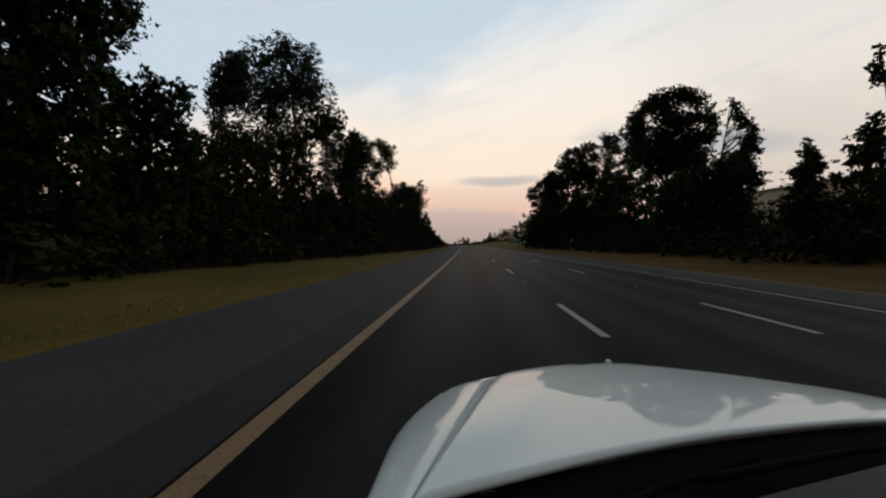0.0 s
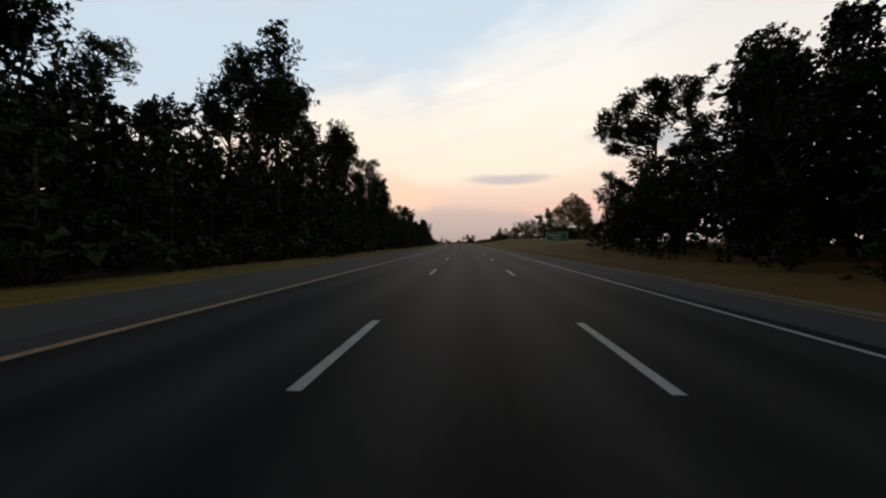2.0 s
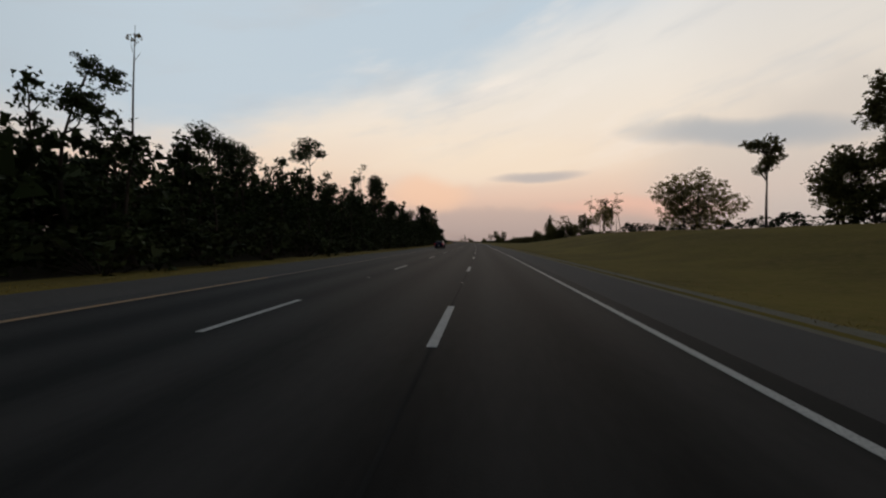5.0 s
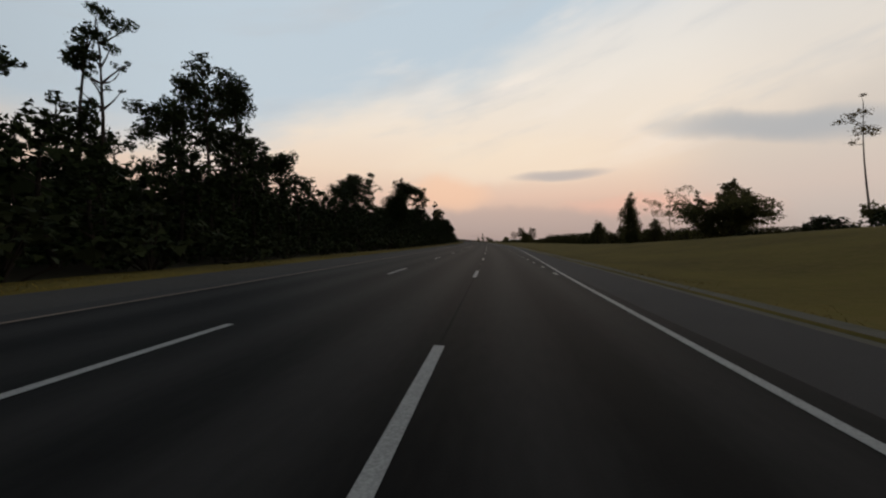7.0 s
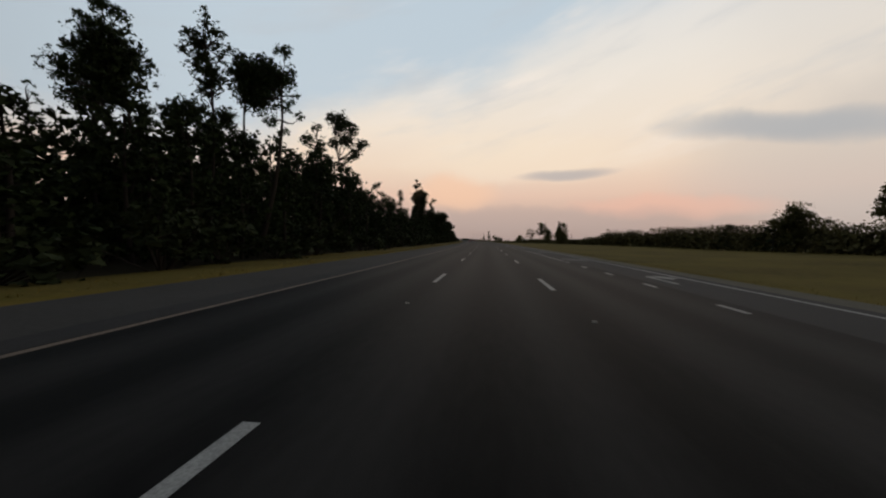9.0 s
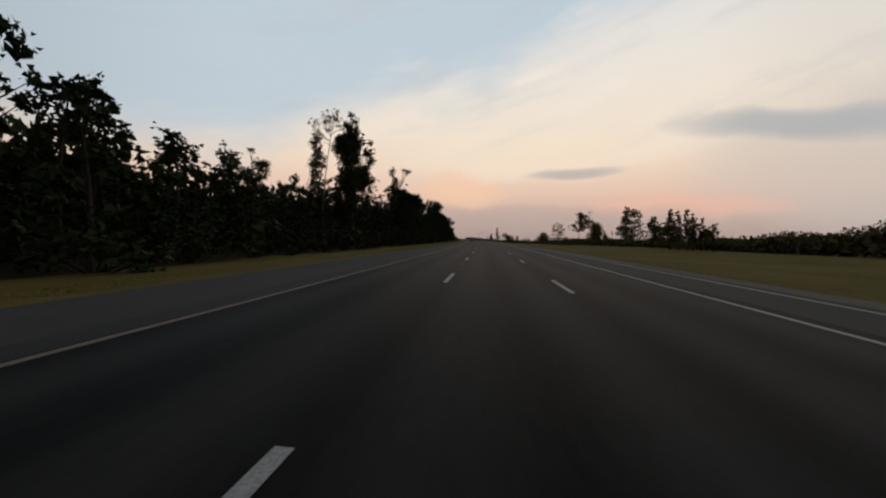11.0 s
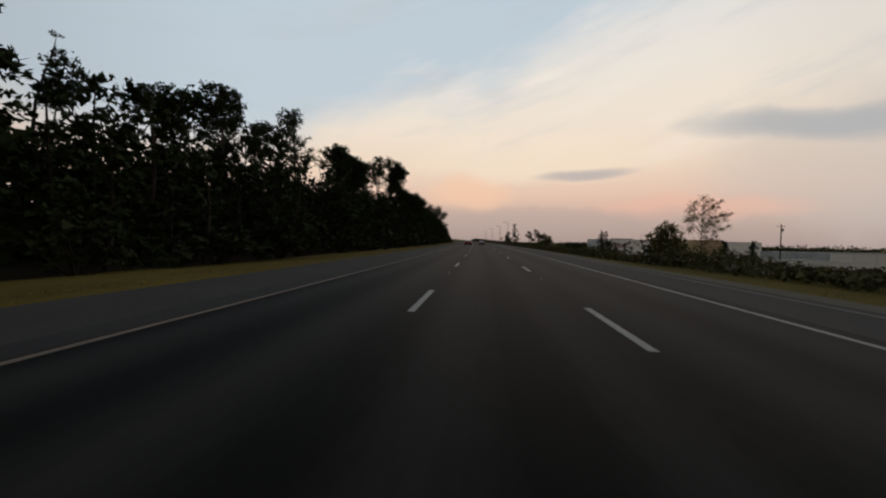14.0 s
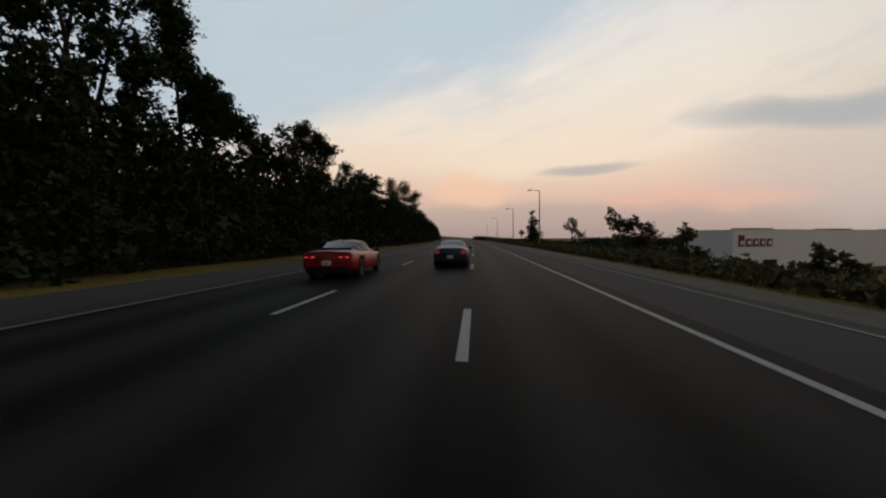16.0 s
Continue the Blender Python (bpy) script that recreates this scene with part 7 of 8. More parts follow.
leaf_band("far_woods", "distant low woods along the horizon", 760, 1300, lambda s: 75 + 0.02 * (s - 560), lambda s: table([(560, 4), (800, 4.5), (1300, 9)], s), 12000, 0.6, M_OAKLEAF, 24)
leaf_band("far_woods", "distant tree line behind the halls", 600, 1050, lambda s: 175, lambda s: 8.5, 14000, 0.55, M_OAKLEAF, 40)
leaf_band("far_woods", "distant low woods beyond the bank", 330, 600, lambda s: 95, lambda s: 4.5, 9000, 0.4, M_OAKLEAF, 20)
for protos in PROTO.values():
    for p in protos:
        if not p["used"]:
            for o in (*p.children_recursive, p):
                bpy.data.objects.remove(o)


# longer grass along the verges
def grass_tufts(name, label, s0, s1, d_of, width, count, high, material):
    g = np.random.default_rng(29)
    tri = np.empty((count, 3, 3))
    for i in range(count):
        if i % 24 == 0:
            s = g.uniform(s0, s1)
            d = d_of(s) + width * g.uniform(0, 1) ** 1.6 * (1 if width > 0 else 1)
            h = high * g.uniform(.45, 1.1)
        ss, dd = s + g.normal(0, .5), d + g.normal(0, .28)
        x, y = at(ss, dd)
        z, a = ground(ss, dd) - .02, g.uniform(0, 3.14)
        w = .014
        tri[i] = ((x - w * math.cos(a), y - w * math.sin(a), z), (x + w * math.cos(a), y + w * math.sin(a), z), (x + g.normal(0, .10), y + g.normal(0, .10), z + h * g.uniform(.4, .9)))
    me = bpy.data.meshes.new(name)
    me.vertices.add(3 * count)
    me.vertices.foreach_set("co", tri.ravel())
    me.loops.add(3 * count)
    me.loops.foreach_set("vertex_index", np.arange(3 * count))
    me.polygons.add(count)
    me.polygons.foreach_set("loop_start", np.arange(count) * 3)
    me.materials.append(material)
    me.update(calc_edges=True)
    return tagged(new(name, me), label, "grass", kind="stuff")


M_BLADE = mat("grass_blades", (.20, .145, .036), 0.9, spec=0.05, islands=0.5)
M_BROWNBLADE = mat("brown_grass_blades", (.15, .09, .032), 0.9, spec=0.05, islands=0.5)
grass_tufts("grass_tufts", "dry yellow grass tufts along the shoulder", -20, 700, lambda s: -3.75, -2.2, 50000, .13, M_BLADE)
grass_tufts("grass_tufts", "dry yellow grass tufts along the gravel verge", 165, 700, lambda s: pave_right(s) + 1.05, 1.5, 36000, .11, M_BLADE)
grass_tufts("grass_tufts", "brown grass tufts below the woods", -20, 165, lambda s: pave_right(s) + 1.0, 1.8, 14000, .12, M_BROWNBLADE)

# ---- vehicles ----
M_RED = mat("red_car_paint", (.25, .007, .009), 0.38, spec=0.3, coat=0.22, mix=(.21, .006, .008), scale=3)
M_NAVY = mat("dark_blue_car_paint", (.006, .013, .045), 0.5, spec=0.15, coat=0.05, mix=(.010, .016, .05), scale=3)
M_DEEPBLUE = mat("dark_navy_car_paint", (.016, .026, .052), 0.38, spec=0.35, coat=0.25, mix=(.018, .027, .045), scale=3)
M_WHITECAR = mat("white_car_paint", (.83, .89, .86), 0.35, spec=0.15, coat=1.0, mix=(.80, .86, .83), scale=2)
M_WHITECAR.node_tree.nodes["Principled BSDF"].inputs["Coat Roughness"].default_value = 0.008
M_GLASS = mat("tinted_car_glass", (.012, .013, .015), 0.08, spec=0.35)
M_DARKGLASS = mat("dark_side_glass", (.008, .009, .010), 0.3, spec=0.04)
M_BLACK = mat("black_trim", (.010, .010, .011), 0.75, spec=0.2, mix=(.016, .016, .016), scale=12)
M_COWL = mat("matt_black_plastic", (.005, .005, .005), 0.95, spec=0.05, mix=(.008, .008, .008), scale=20)
M_TYRE = mat("tyre_rubber", (.014, .014, .014), 0.85, mix=(.022, .021, .02), scale=20)
M_RIM = mat("alloy_rim", (.13, .13, .135), 0.45, metal=0.8, mix=(.09, .09, .095), scale=10)
M_TAIL = mat("lit_tail_lamp", (.30, .01, .01), 0.3, emit=(1.0, .06, .05), emit_strength=0.85)
M_TAILDIM = mat("red_tail_lamp", (.30, .02, .03), 0.25, emit=(1.0, .10, .12), emit_strength=0.12)
# pale plate; the glow of a plate lamp is put into its colour
M_LITPLATE = mat("number_plate", (.82, .78, .76), 0.5, mix=(.66, .58, .58), scale=30)
M_PLATEBAR = mat("plate_bars", (.36, .24, .24), 0.6)
M_CHROME = mat("chrome", (.55, .55, .56), 0.15, metal=1.0)
M_HEADLAMP = mat("clear_headlamp", (.55, .55, .52), 0.15, spec=0.6)


def part(name, bm, material, parent, label=""):
    me = bpy.data.meshes.new(name)
    bm.to_mesh(me)
    bm.free()
    me.materials.append(material)
    ob = new(name, me)
    ob.parent = parent
    return tagged(ob, label)


def box_bm(x, y, z, sx, sy, sz, bevel=0.01, turn=None):
    bm = bmesh.new()
    bmesh.ops.create_cube(bm, size=1)
    for v in bm.verts:
        v.co = Vector((v.co.x * sx, v.co.y * sy, v.co.z * sz))
    if bevel:
        bmesh.ops.bevel(bm, geom=list(bm.edges), offset=min(bevel, .45 * min(sx, sy, sz)), segments=2, affect="EDGES")
    m = Matrix.Translation((x, y, z))
    if turn:
        m = m @ turn
    bmesh.ops.transform(bm, matrix=m, verts=bm.verts)
    return bm


def lathe_bm(profile, n=24):
    """Turned about the x axis: profile of (x, radius)."""
    bm = bmesh.new()
    rings = [[bm.verts.new((x, r * math.cos(2 * math.pi * k / n), r * math.sin(2 * math.pi * k / n))) for k in range(n)] for x, r in profile]
    for a, b in zip(rings, rings[1:]):
        for k in range(n):
            bm.faces.new((a[k], a[(k + 1) % n], b[(k + 1) % n], b[k]))
    for f in bm.faces:
        f.smooth = True
    return bm


def wheel(parent, x, y, r, side, K):
    hub = new("wheel")
    hub.parent = parent
    hub.location = (x, y, r)
    w = 0.22 * K
    part("tyre", lathe_bm([(0, r * .68), (0, r * .93), (side * .03, r), (side * (w - .03), r), (side * w, r * .93), (side * w, r * .68)]), M_TYRE, hub)
    bm = lathe_bm([(side * .05, r * .70), (side * (w - .02), r * .70), (side * (w - .03), r * .62), (side * (w - .08), r * .60), (side * (w - .07), r * .12), (side * (w - .02), r * .10), (side * (w - .02), .0005)])
    for k in range(5):
        a = 2 * math.pi * k / 5
        sp = box_bm(side * (w - .035), 0, r * .36, .035, r * .16, r * .58, .008)
        bmesh.ops.transform(sp, matrix=Matrix.Rotation(a, 4, "X"), verts=sp.verts)
        tmp = bpy.data.meshes.new("spoke")
        sp.to_mesh(tmp)
        sp.free()
        bm.from_mesh(tmp)
        bpy.data.meshes.remove(tmp)
    part("rim", bm, M_RIM, hub, "five-spoke alloy rim")


def lerp_rows(rows, y):
    for a, b in zip(rows, rows[1:]):
        if y <= b[0]:
            t = (y - a[0]) / (b[0] - a[0])
            t = min(1.0, max(0.0, t))
            return [p + (q - p) * t for p, q in zip(a, b)]
    return list(rows[-1])


def car(name, label, rows, wheels, radius, paint, K, cabin, lamp_kind):
    """A car, rear at y = 0 and facing +y. rows: y, bottom, waist height, top height, half width, half width of the roof;
    cabin: y of the rear glass foot, roof rear, roof front, windscreen foot, and of the pillars."""
    ob = new(name)
    tagged(ob, label, "car")
    L = rows[-1][0]
    g0, g1, g2, g3, pillars = cabin
    ys = sorted({round(v, 3) for v in [L * i / 44 for i in range(45)] + [g0, g1, g2, g3, *pillars]})
    grid = []
    for y in ys:
        _, zb, zw, zt, w, wr = lerp_rows(rows, y)
        for yw in wheels:
            q = (radius * 1.16) ** 2 - (y - yw) ** 2
            if q > 0:
                zb = max(zb, radius + math.sqrt(q) * 0.98)
        zb = min(zb, zw - 0.08)
        incab = g0 <= y <= g3
        base = w * 0.90 if incab else w * 0.80
        zbase = zw + (0.02 if incab else (zt - zw) * 0.75)
        if not incab:
            wr = w * 0.45
        zm = zb + (zw - zb) * 0.45
        ring = [(w * .80, zb), (w * .965, zb + .02), (w, zm), (w * .985, zw - .06), (w * .94, zw), (base, zbase), (max(wr, .02), zt - (0.05 if incab else .006)), (wr * .55, zt), (0, zt + .004)]
        grid.append([(x, y, z) for x, z in ring])
    parts = {}
    n = len(grid[0])
    for i in range(len(ys) - 1):
        ym = (ys[i] + ys[i + 1]) / 2
        for j in range(n - 1):
            kind = "body"
            if g0 < ym < g3:
                if j == 5 and not any(abs(ym - p) < 0.05 * K for p in pillars) and g0 + .35 * (g1 - g0) < ym < g3 - .2 * (g3 - g2):
                    kind = "side_window"
                elif j >= 6 and ym < g1:
                    kind = "rear_window"
                elif j >= 6 and ym > g2:
                    kind = "windscreen"
                elif j >= 6:
                    kind = "roof"
            for sgn in (1, -1):
                k2 = kind + (("_right" if sgn > 0 else "_left") if kind == "side_window" else "")
                p = parts.setdefault(k2, ([], []))
                q = [grid[i][j], grid[i][j + 1], grid[i + 1][j + 1], grid[i + 1][j]]
                q = [(x * sgn, y, z) for x, y, z in q]
                if sgn < 0:
                    q = q[::-1]
                p[1].append(tuple(range(len(p[0]), len(p[0]) + 4)))
                p[0].extend(q)
    for end, flip in ((0, False), (-1, True)):
        ring = grid[end]
        full = [(x, y, z) for x, y, z in ring] + [(-x, y, z) for x, y, z in ring[:-1][::-1]]
        p = parts["body"]
        idx = list(range(len(p[0]), len(p[0]) + len(full)))
        p[1].append(tuple(idx if flip else idx[::-1]))
        p[0].extend(full)
    for k2, (v, f) in parts.items():
        bm = bmesh.new()
        bv = [bm.verts.new(q) for q in v]
        for q in f:
            try:
                bm.faces.new([bv[t] for t in q])
            except ValueError:
                pass
        bmesh.ops.remove_doubles(bm, verts=bm.verts, dist=0.0015)
        for q in bm.faces:
            q.smooth = True
        glassy = "window" in k2 or k2 == "windscreen"
        part("side_window" if k2.startswith("side") else k2, bm, (M_DARKGLASS if k2.startswith("side") else M_GLASS) if glassy else paint, ob, "tinted glass" if glassy else "")
    for yw in wheels:
        w = lerp_rows(rows, yw)[4]
        for side in (1, -1):
            wheel(ob, side * (w - 0.215 * K), yw, radius, side, K)
    # underside and mirrors
    part("underbody", box_bm(0, L / 2, .26 * K, rows[len(rows) // 2][4] * 1.5, L * .93, .14 * K, .03), M_BLACK, ob)
    for side in (1, -1):
        zw = lerp_rows(rows, g3 - .3)[2]
        w = lerp_rows(rows, g3 - .3)[4]
        part("mirror", box_bm(side * (w + .07 * K), g3 - .32 * K, zw + .07 * K, .20 * K, .10 * K, .13 * K, .03), M_BLACK if paint is not M_NAVY else M_NAVY, ob)
    return ob


def number_plate(parent, y, z, w, K):
    p = part("number_plate", box_bm(0, y, z, w, .02, w * .5, .006), M_LITPLATE, parent, "pale number plate")
    part("plate_bar", box_bm(0, y - .012, z - .01, w * .72, .004, w * .16, 0), M_PLATEBAR, p)
    return p


K = 0.88
coupe_rows = [(0.0, .42, .90, .96, .80, .5), (.10, .34, .93, .985, .865, .5), (.60, .30, .94, 1.00, .91, .5), (.95, .28, .93, 1.04, .93, .56), (1.75, .24, .90, 1.33, .95, .60), (2.35, .22, .88, 1.36, .95, .62),
              (2.75, .22, .87, 1.31, .94, .60), (3.45, .22, .86, .97, .935, .62), (4.3, .26, .78, .90, .91, .5), (4.7, .30, .68, .78, .84, .5), (4.84, .36, .58, .64, .70, .4)]
coupe_rows = [tuple(v * K for v in r) for r in coupe_rows]
red = car("coupe", "red sports coupe with lit tail lamps driving on the highway", coupe_rows, (.98 * K, 3.85 * K), .345 * K, M_RED, K,
          (.72 * K, 1.72 * K, 2.55 * K, 3.42 * K, (1.45 * K, 2.72 * K)), "pair")
for x in (-.69, -.47, .47, .69):
    bm = box_bm(x * K, -.005, .79 * K, .165 * K, .06, .095 * K, .025)
    part("tail_lamp", bm, M_TAIL, red, "lit red lamp in a black frame")
    part("lamp_frame", box_bm(x * K, .012, .79 * K, .225 * K, .06, .155 * K, .02), M_BLACK, red)
part("rear_bumper", box_bm(0, .015, .53 * K, 1.62 * K, .16 * K, .26 * K, .05), M_RED, red)
part("diffuser", box_bm(0, .03, .34 * K, 1.45 * K, .16 * K, .20 * K, .03), M_BLACK, red, "black lower valance")
bm = box_bm(0, .07 * K, 1.035 * K, 1.60 * K, .24 * K, .075 * K, .015)
for v in bm.verts:
    v.co.z += .035 * K * (1 - abs(v.co.x) / (.75 * K)) * 0 + .03 * K * (abs(v.co.x) / (.75 * K)) ** 2
part("spoiler", bm, M_BLACK, red, "black rear spoiler")
number_plate(red, -.075 * K, .60 * K, .31 * K, K)
for x in (-.55, .55):
    bm = lathe_bm([(0, .03), (.10, .03), (.10, .038), (0, .038)], 14)
    bmesh.ops.transform(bm, matrix=Matrix.Translation((x * K, -.03, .30 * K)) @ Matrix.Rotation(radians(90), 4, "Z"), verts=bm.verts)
    part("exhaust_tip", bm, M_CHROME, red, "chrome exhaust tip")
part("antenna_fin", box_bm(0, 1.80 * K, 1.375 * K, .03, .13, .06, .012), M_BLACK, red)
red.matrix_world = pose(*at(621.2, 2.25), 0, 0, 0, math.degrees(621 / R) + 3.5)

KB = 0.79
sedan_rows = [(0.0, .44, .92, 1.0, .80, .5), (.10, .34, .96, 1.06, .87, .5), (.65, .30, .97, 1.08, .91, .52), (1.1, .28, .97, 1.20, .93, .56), (1.75, .25, .95, 1.43, .94, .60), (2.5, .24, .93, 1.45, .94, .62),
              (3.0, .24, .92, 1.40, .94, .60), (3.6, .24, .91, 1.05, .93, .6), (4.5, .28, .82, .96, .90, .5), (4.85, .32, .70, .80, .82, .5), (5.0, .38, .60, .66, .68, .4)]
sedan_rows = [tuple(v * KB for v in r) for r in sedan_rows]
blue = car("sedan", "dark blue four-door sedan with red tail lamps driving on the highway", sedan_rows, (1.02 * KB, 3.98 * KB), .33 * KB, M_DEEPBLUE, KB,
           (.85 * KB, 1.7 * KB, 2.7 * KB, 3.6 * KB, (1.6 * KB, 2.3 * KB, 2.95 * KB)), "wide")
for x in (-.68, .68):
    part("tail_lamp", box_bm(x * KB, 0, .85 * KB, .24 * KB, .06, .16 * KB, .03), M_TAILDIM, blue, "red tail lamp")
part("rear_bumper", box_bm(0, .01, .52 * KB, 1.64 * KB, .15 * KB, .26 * KB, .05), M_DEEPBLUE, blue)
part("bumper_step", box_bm(0, .02, .36 * KB, 1.5 * KB, .16 * KB, .14 * KB, .03), M_BLACK, blue)
number_plate(blue, -.07 * KB, .60 * KB, .31 * KB, KB)
blue.matrix_world = pose(*at(625.6, 5.58), 0, 0, 0, math.degrees(625 / R))

wagon_rows = [(0.0, .40, .92, 1.02, .80, .62), (.08, .34, .94, 1.10, .84, .62), (.45, .28, .94, 1.42, .87, .64), (1.2, .26, .93, 1.46, .88, .64), (2.6, .25, .91, 1.47, .88, .64), (3.0, .25, .90, 1.42, .88, .62),
              (3.65, .25, .89, 1.02, .87, .6), (4.4, .28, .80, .91, .85, .5), (4.64, .30, .75, .84, .83, .5), (4.72, .34, .66, .73, .78, .4)]
wagon_rows = [tuple(v * K for v in r) for r in wagon_rows]
wagon = car("station_wagon", "dark blue station wagon driving beside the paved shoulder", wagon_rows, (.95 * K, 3.93 * K), .31 * K, M_NAVY, K,
            (.10 * K, .45 * K, 2.8 * K, 3.62 * K, (.95 * K, 1.95 * K, 2.95 * K)), "tall")
for x in (-.70, .70):
    part("tail_lamp", box_bm(x * K, .01, .80 * K, .18 * K, .06, .34 * K, .03), M_TAILDIM, wagon, "red tail lamp")
    part("headlamp", box_bm(x * .86 * K, 4.60 * K, .68 * K, .26 * K, .14, .13 * K, .03), M_HEADLAMP, wagon, "clear headlamp")
    part("side_trim", box_bm(math.copysign(.885 * K, x), 2.35 * K, .56 * K, .02, 1.7 * K, .06 * K, .008), M_BLACK, wagon, "dark side moulding")
    part("side_marker", box_bm(math.copysign(.86 * K, x), .20 * K, .60 * K, .03, .16 * K, .06 * K, .008), M_TAILDIM, wagon, "red side marker")
for x in (-.80, .80):
    part("turn_signal", box_bm(x * K, 4.66 * K, .56 * K, .10 * K, .10, .05 * K, .01), M_TAILDIM, wagon, "red front side marker")
part("front_bumper", box_bm(0, 4.70 * K, .48 * K, 1.5 * K, .14, .18 * K, .04), M_BLACK, wagon)
number_plate(wagon, -.02, .62 * K, .31 * K, K)
for x in (-.45, .45):
    part("roof_rail", box_bm(x * K, 1.7 * K, 1.495 * K, .03, 1.9 * K, .03, .01), M_BLACK, wagon)
wagon.matrix_world = pose(*at(252.6, 0.35), 0, 0, 0, math.degrees(254 / R))

# the white car that carries the camera, as it stands at the start: bonnet, wings, cowl and wipers
own = new("white_car_front")
tagged(own, "white car bonnet with wings, black cowl and wipers", "car")


def along(pts, u):
    """A smooth curve through rows of (u, x, y, z)."""
    i = max(0, min(len(pts) - 2, sum(1 for p in pts if p[0] <= u) - 1))
    p0, p1, p2, p3 = (pts[max(0, min(len(pts) - 1, i + k))] for k in (-1, 0, 1, 2))
    w = p2[0] - p1[0]
    t = (u - p1[0]) / w
    out = []
    for k in (1, 2, 3):
        m1 = (p2[k] - p0[k]) / max(1e-6, p2[0] - p0[0]) * w
        m2 = (p3[k] - p1[k]) / max(1e-6, p3[0] - p1[0]) * w
        out.append((2 * t ** 3 - 3 * t * t + 1) * p1[k] + (t ** 3 - 2 * t * t + t) * m1 + (-2 * t ** 3 + 3 * t * t) * p2[k] + (t ** 3 - t * t) * m2)
    return Vector(out)


NOSE = [(0, -.238, .46, .74), (.06, -.236, .70, .722), (.12, -.250, .975, .702), (.17, -.214, 1.165, .70), (.22, -.140, 1.33, .705), (.25, -.066, 1.385, .72), (.28, .026, 1.412, .732), (.36, .217, 1.53, .732),
        (.52, .55, 1.675, .73), (.66, .83, 1.63, .735), (.80, 1.084, 1.525, .74), (.93, 1.33, 1.34, .75), (1, 1.45, 1.15, .74)]
REAR = [(0, -.215, .42, .78), (.28, -.135, .585, .79), (.34, -.089, .619, .79), (.45, .046, .691, .79), (.60, .303, .819, .79), (.75, .615, .946, .79), (.92, 1.072, 1.076, .79), (1, 1.33, 1.11, .78)]


def sheet(name, fx, nx, ny, material, label="", thick=0.012):
    bm = bmesh.new()
    g = [[bm.verts.new(fx(i / nx, j / ny)) for i in range(nx + 1)] for j in range(ny + 1)]
    for j in range(ny):
        for i in range(nx):
            f = bm.faces.new((g[j][i], g[j][i + 1], g[j + 1][i + 1], g[j + 1][i]))
            f.smooth = True
    bmesh.ops.recalc_face_normals(bm, faces=bm.faces)
    ob = part(name, bm, material, own, label)
    md = ob.modifiers.new("thickness", "SOLIDIFY")
    md.thickness = thick
    return ob


def hood_pt(u, v):
    p = along(REAR, u).lerp(along(NOSE, u), v)
    p.z += .014 * math.sin(math.pi * v) - .010 * smooth(.9, 1, v)
    p.z += .010 * smooth(.285, .31, u) * (1 - smooth(.40, .47, u)) * smooth(0, .3, v) - .006 * math.exp(-((u - .28) / .010) ** 2)
    return p


sheet("bonnet", lambda u, v: hood_pt(.2808 + .7192 * u, v), 60, 24, M_WHITECAR, "white bonnet with a raised centre and side crease")
sheet("wing", lambda u, v: hood_pt(.2792 * u, v), 24, 24, M_WHITECAR, "white wing beside the bonnet")


def nose_pt(u, v):
    p = along(NOSE, u)
    q = along(NOSE, u) - Vector((.5, .8, p.z))
    q.normalize()
    return p + q * (.035 * math.sin(v * math.pi * .6)) - Vector((0, 0, .012 + .44 * v)) + q * .004


sheet("front_fascia", nose_pt, 48, 8, M_WHITECAR)
sheet("cowl", lambda u, v: along(REAR, u) + Vector((.12 * v, -.40 * v, -.018 - .03 * math.sin(v * math.pi) - .045 * v)), 30, 8, M_COWL, "black plastic cowl below the windscreen")
for u0, u1, back in ((.46, .74, .10), (.66, .97, .07)):
    p, q = along(REAR, u0) + Vector((.03, -back - .03, -.018)), along(REAR, u1) + Vector((.02, -back + .02, -.016))
    vs, fs = [], []
    tube(vs, fs, [p, p.lerp(q, .5) + Vector((0, .01, .004)), q], (.010, .008, .005), 6)
    mesh_ob("wiper", vs, fs, M_COWL, own, True)
bm = box_bm(0, 0, 0, 1.5, .14, .05, .02, Matrix.Rotation(radians(22.8), 4, "Z"))
bmesh.ops.transform(bm, matrix=Matrix.Translation((.69, .72, .768)), verts=bm.verts)
part("dashboard_edge", bm, mat("grey_dashboard", (.024, .024, .025), .7, mix=(.016, .016, .016), scale=20), own, "grey dashboard edge")
part("bonnet_badge", box_bm(.55, 1.655, .734, .028, .02, .012, .005), M_CHROME, own, "small bright badge")
for x in (-.01, 1.10):
    wheel(own, x, 1.12, .28, -1 if x < .5 else 1, K)
part("chassis", box_bm(.55, .95, .34, 1.0, .9, .16, .03), M_BLACK, own)
own.matrix_world = pose(*at(0.14, 1.43), 0, 0, 0, -2.3)

# ---- roadside things ----
M_SIGNGREEN = mat("green_sign_sheeting", (.010, .17, .115), 0.5, mix=(.009, .145, .095), scale=2)
M_SIGNWHITE = mat("white_sign_sheeting", (.55, .60, .55), 0.5, mix=(.34, .38, .35), scale=4)
M_STEEL = mat("galvanised_steel", (.26, .26, .26), 0.5, metal=0.7, mix=(.18, .18, .18), scale=8)
M_WARN = mat("yellow_warning_sheeting", (.50, .30, .02), 0.5, mix=(.42, .25, .02), scale=4)


